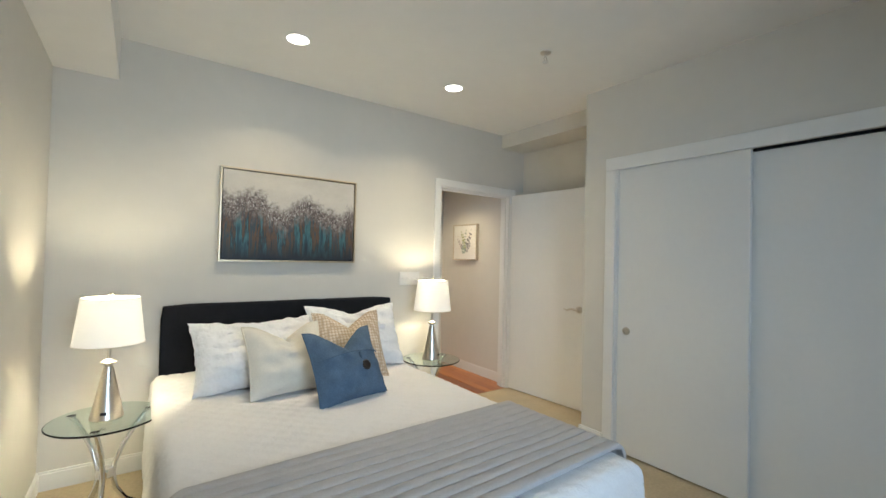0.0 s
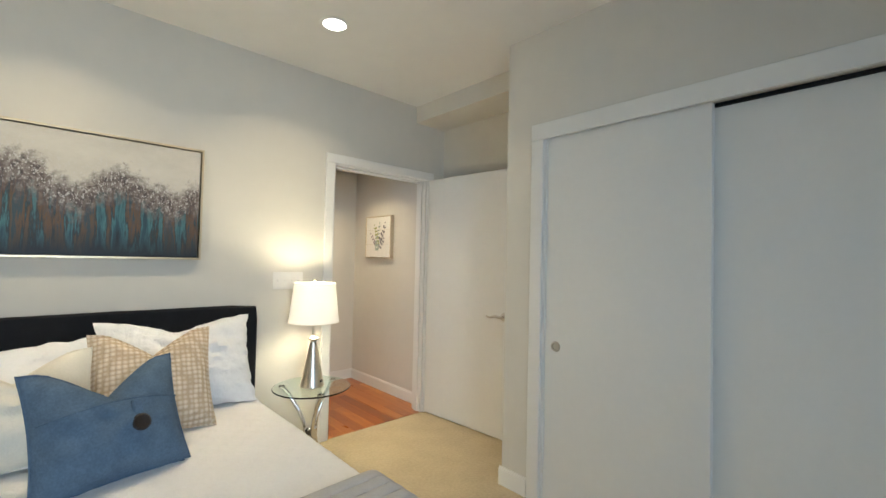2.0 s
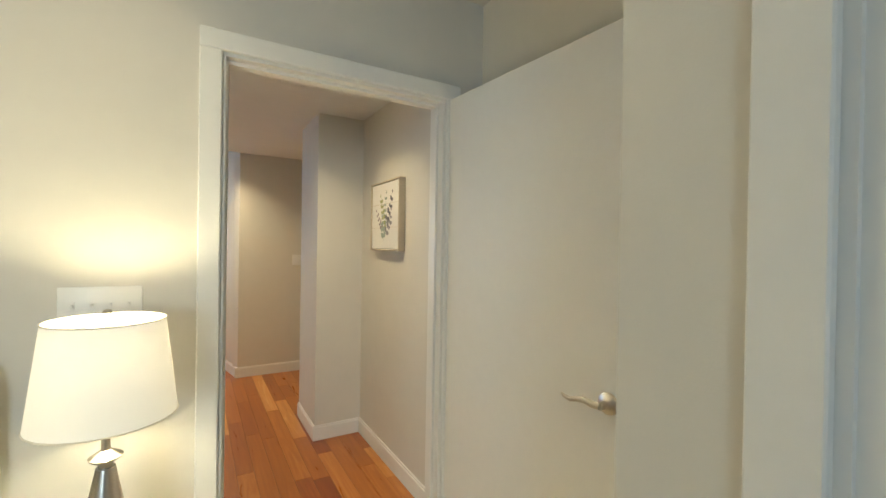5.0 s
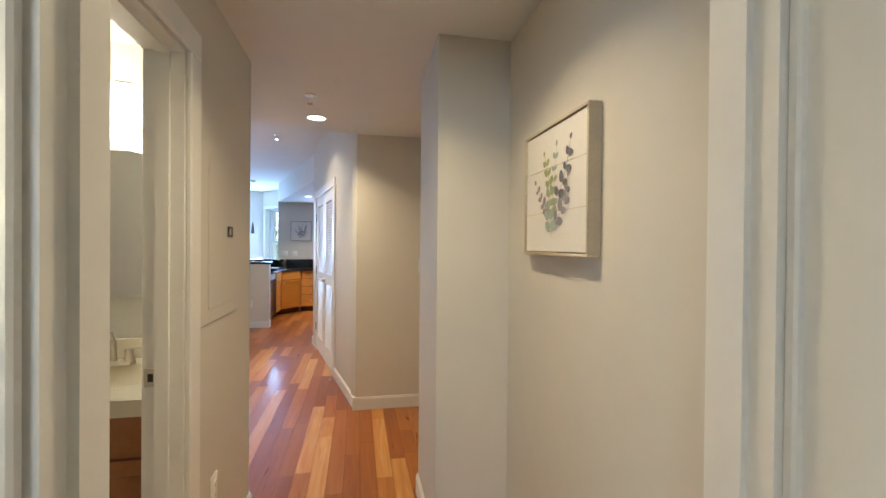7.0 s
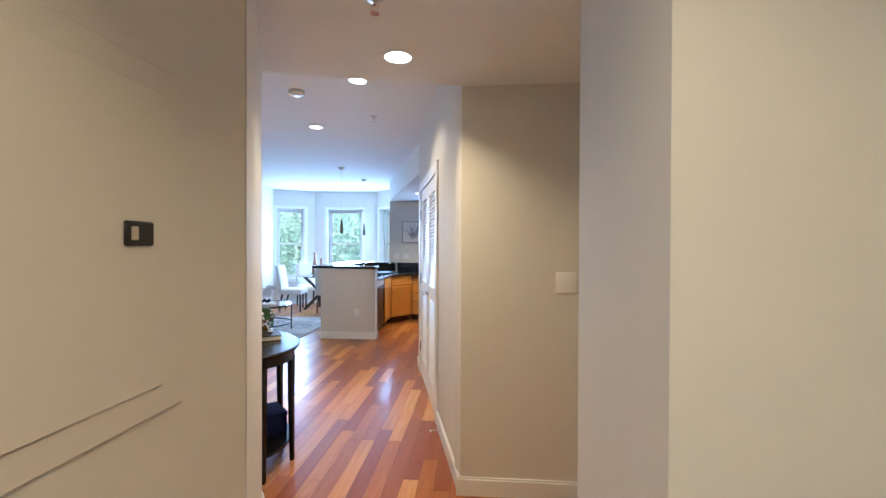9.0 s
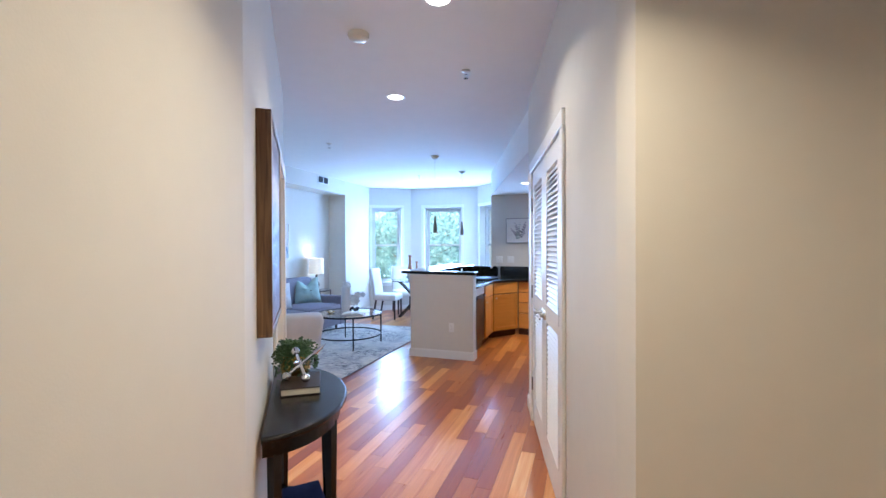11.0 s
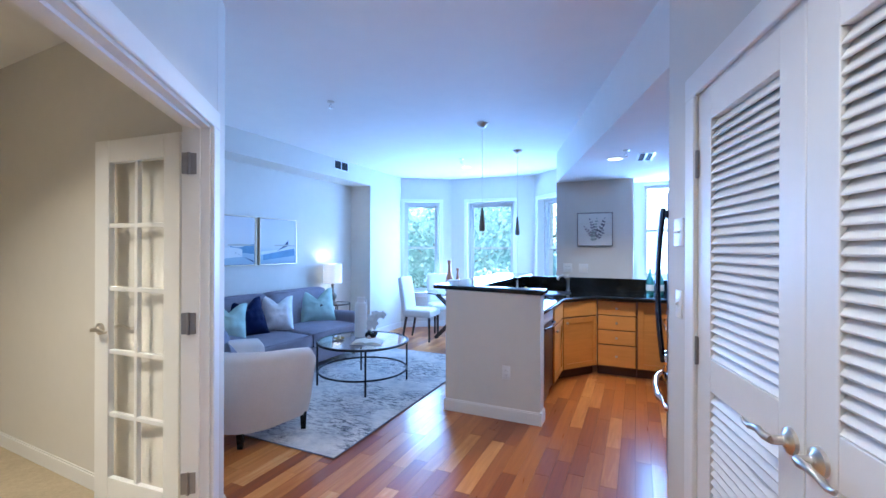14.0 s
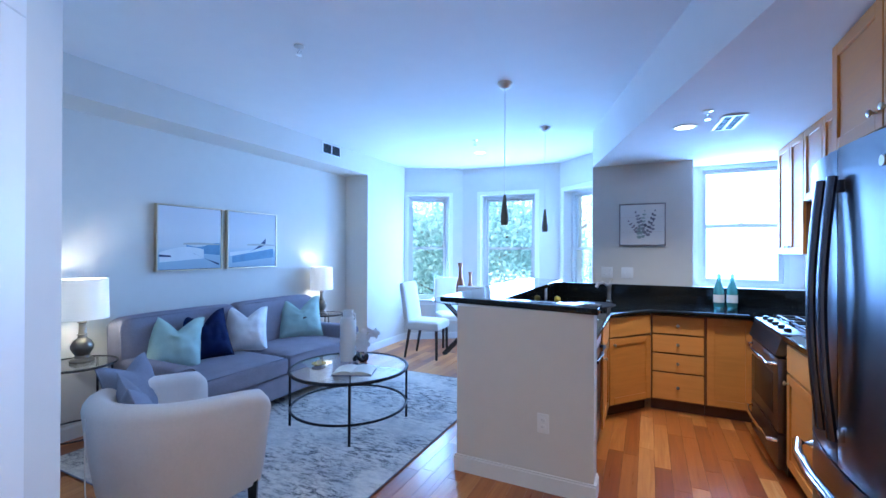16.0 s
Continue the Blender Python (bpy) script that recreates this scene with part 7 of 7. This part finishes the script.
part("rod", tube([(0, -0.84, 1.98), (0, 0.86, 1.98)], 0.012, 10), nickel, sc)
tb = thing("towel_bar", 1.50, 0.12, 1.35, 180, "nickel towel bar on the bathroom wall", "towel bar")
part("bar", tube([(-0.3, -0.06, 0), (0.3, -0.06, 0)], 0.009, 10), nickel, tb)
for x in (-0.3, 0.3):
    part("post", lathe([(0, 0), (0.022, 0), (0.02, 0.01), (0.011, 0.018), (0.011, 0.065), (0, 0.066)], 16, m=pose(x, 0, 0, 90)), nickel, tb)
bt = thing("bath_towel", 1.56, 0.18, 1.0, 180, "white terry bath towel hung over the towel bar", "towel")
part("cloth", soft(-0.15, 0.15, -0.028, -0.012, 0.0, 0.372, r=0.007, n=8), towel, bt)
part("cloth", soft(-0.15, 0.15, 0.012, 0.028, 0.06, 0.372, r=0.007, n=8), towel, bt)
part("fold", tube([(-0.148, 0, 0.362), (0.148, 0, 0.362)], 0.026, 12), towel, bt)
part_strike = thing("strike_plate", 2.410, 1.09, 0.942, 0, "nickel strike plate on the bathroom door jamb", "strike plate")
part("plate", boxed(-0.018, 0.018, -0.0025, 0, 0, 0.06, 0.001, 1), nickel, part_strike)
part("hole", boxed(-0.007, 0.009, -0.0032, -0.002, 0.017, 0.043), dark_wood, part_strike)
sk = thing("strike_plate", 2.726, 0.015, 0.90, 90, "nickel strike plate on the bedroom door jamb", "strike plate")
part("plate", boxed(-0.016, 0.016, -0.0025, 0, 0, 0.06, 0.001, 1), nickel, sk)

# ---- outside ----
tagged(link("ground", boxed(-400, 400, 12.5, 800, -7.2, -7.0), material("lawn", (0.06, 0.09, 0.03), 0.95, vary=0.3, scale=0.2)), "green ground outside far below the windows", "ground", kind="structure")
sky_glow = glowing("sky_glow", (0.60, 0.84, 1.0), 0.42)
tagged(link("backdrop", boxed(-160, 160, 90, 90.5, -10, 120), sky_glow), "bright hazy sky outside the windows", "sky", kind="structure")
# unseen wall, added only to keep low sun from leaking into the rooms
tagged(link("wall_neighbour", boxed(-30, 30, -9.4, -9, -8, 16), material("sun_block_brick", (0.30, 0.17, 0.12), 0.9, vary=0.2, scale=3, bump=0.3)), "unseen plain brick wall added behind the bedroom to block the sun", "wall", kind="structure")
# leaves paler than real foliage: bright outdoor haze put into their colour
leaf_out = lampshade("leaf_out", (0.34, 0.49, 0.47), 0.0)
leaf_out.node_tree.nodes["Principled BSDF"].inputs["Roughness"].default_value = 0.5
leaf_out.node_tree.nodes["Mix Shader"].inputs[0].default_value = 0.65


def street_tree(x, y, seed, height=13.0, spread=4.2):
    t = thing("tree", x, y, -7.0, 0, "leafy green deciduous street tree outside", "tree", "street trees")
    r = random.Random(seed)
    bm = tube([(0, 0, 0), (0.1, 0, 3), (-0.05, 0.1, 6), (0.1, 0, height * 0.75)], [0.3, 0.24, 0.18, 0.06], 10)
    tips = []
    for k in range(16):
        a, z = r.uniform(0, 6.28), r.uniform(4.0, height * 0.7)
        ln = spread * r.uniform(0.55, 1.0)
        p0 = Vector((0, 0, z))
        p1 = p0 + Vector((math.cos(a) * ln * 0.5, math.sin(a) * ln * 0.5, ln * 0.35))
        p2 = p0 + Vector((math.cos(a + 0.3) * ln, math.sin(a + 0.3) * ln, ln * 0.55))
        tube([p0, p1, p2], [0.10, 0.06, 0.02], 6, bm)
        tips += [p1, p2, (p1 + p2) / 2]
    part("trunk", bm, bark, t)
    verts, faces = [], []
    for i in range(17000):
        c = r.choice(tips) + Vector((r.gauss(0, 0.75), r.gauss(0, 0.75), r.gauss(0.1, 0.7)))
        d1 = Vector((r.gauss(0, 1), r.gauss(0, 1), r.gauss(0, 1))).normalized() * r.uniform(0.07, 0.14)
        d2 = d1.cross(Vector((r.gauss(0, 1), r.gauss(0, 1), 1))).normalized() * d1.length * 0.5
        k = len(verts)
        verts.extend([tuple(c - d1), tuple(c + d2), tuple(c + d1), tuple(c - d2)])
        faces.append((k, k + 1, k + 2, k + 3))
    me = bpy.data.meshes.new("crown")
    me.from_pydata(verts, [], faces)
    me.materials.append(leaf_out)
    ob = new("crown", me)
    ob.parent = t


street_tree(-5.3, 22.0, 3), street_tree(-9.0, 25.0, 7), street_tree(-2.6, 30.0, 11)

# the bedroom is set out from its doorway, slightly larger than drawn above
ROOM = Matrix.Translation((3.20, 0.09, 0)) @ Matrix.Scale(1.03, 4) @ Matrix.Translation((-3.17, 0, 0))
bpy.context.view_layer.update()
for ob in list(scene.objects):
    if ob.parent is None and ob.type in ("MESH", "EMPTY"):
        y = sum((ob.matrix_world @ Vector(c)).y for c in ob.bound_box) / 8 if ob.type == "MESH" else ob.location.y
        if -6 < y < 0.08:
            ob.matrix_world = ROOM @ ob.matrix_world

# ---- floorboards ----


def boards():
    """Random-length boards running along y; those of the walked strip are pieces of their own."""
    r = random.Random(31)
    wd, gap = 0.098, 0.0016
    near, far = [], []
    x = -2.02
    while x < 3.9:
        y = -0.004 - r.uniform(0.0, 0.6)
        while y < 11.4:
            ln = r.uniform(0.32, 1.25)
            y0, y1 = max(y, 0.094), min(y + ln, 11.4)
            cx, cy = x + wd / 2, (y0 + y1) / 2
            y += ln
            inside = (2.45 < cx < 3.80 and cy < 4.2) or (1.85 < cx and 1.95 < cy < 4.2 and cx > 2.3 - (cy - 1.95) * 0.5) or (3.2 < cy < 5.5 and cx > -2.0 + (5.3 - cy) * 1.05 and cx < 3.2) or (cy >= 5.2 and cx < 3.3 and cy < 11.2)
            if y1 - y0 < 0.03 or not inside:
                continue
            walked = (cy < 6.9 and cx > 0.2) or (cy < 8.9 and 1.4 < cx < 2.7)
            (near if walked and len(near) < 300 else far).append((x + gap / 2, y0 + gap / 2, x + wd - gap / 2, y1 - gap / 2))
        x += wd
    floor = tagged(link("floor", boxed(-2.1, 3.93, 0.092, 11.45, -0.03, -0.006), joint_dark), "glossy red-brown hardwood plank floor of mixed tones", "floor", kind="structure")
    shared = {}
    for x0, y0, x1, y1 in near:
        key = round(y1 - y0, 1)
        if key not in shared:
            bm = boxed(-wd / 2 + gap / 2, wd / 2 - gap / 2, -0.5, 0.5, -0.006, 0.0)
            me = bpy.data.meshes.new("plank")
            bm.to_mesh(me)
            bm.free()
            me.materials.append(plank_wood)
            shared[key] = me
        ob = new("plank", shared[key])
        ob.parent = floor
        ob.location, ob.scale = ((x0 + x1) / 2, (y0 + y1) / 2, 0.0), (1, y1 - y0, 1)
    verts, faces = [], []
    for x0, y0, x1, y1 in far:
        k = len(verts)
        verts.extend([(x0, y0, -0.006), (x1, y0, -0.006), (x1, y1, -0.006), (x0, y1, -0.006), (x0, y0, 0), (x1, y0, 0), (x1, y1, 0), (x0, y1, 0)])
        faces.extend([(k + 4, k + 5, k + 6, k + 7), (k, k + 1, k + 5, k + 4), (k + 1, k + 2, k + 6, k + 5), (k + 2, k + 3, k + 7, k + 6), (k + 3, k, k + 4, k + 7)])
    me = bpy.data.meshes.new("planks")
    me.from_pydata(verts, [], faces)
    me.materials.append(plank_wood_far)
    ob = tagged(new("planks", me), kind="stuff")
    ob.parent = floor


boards()
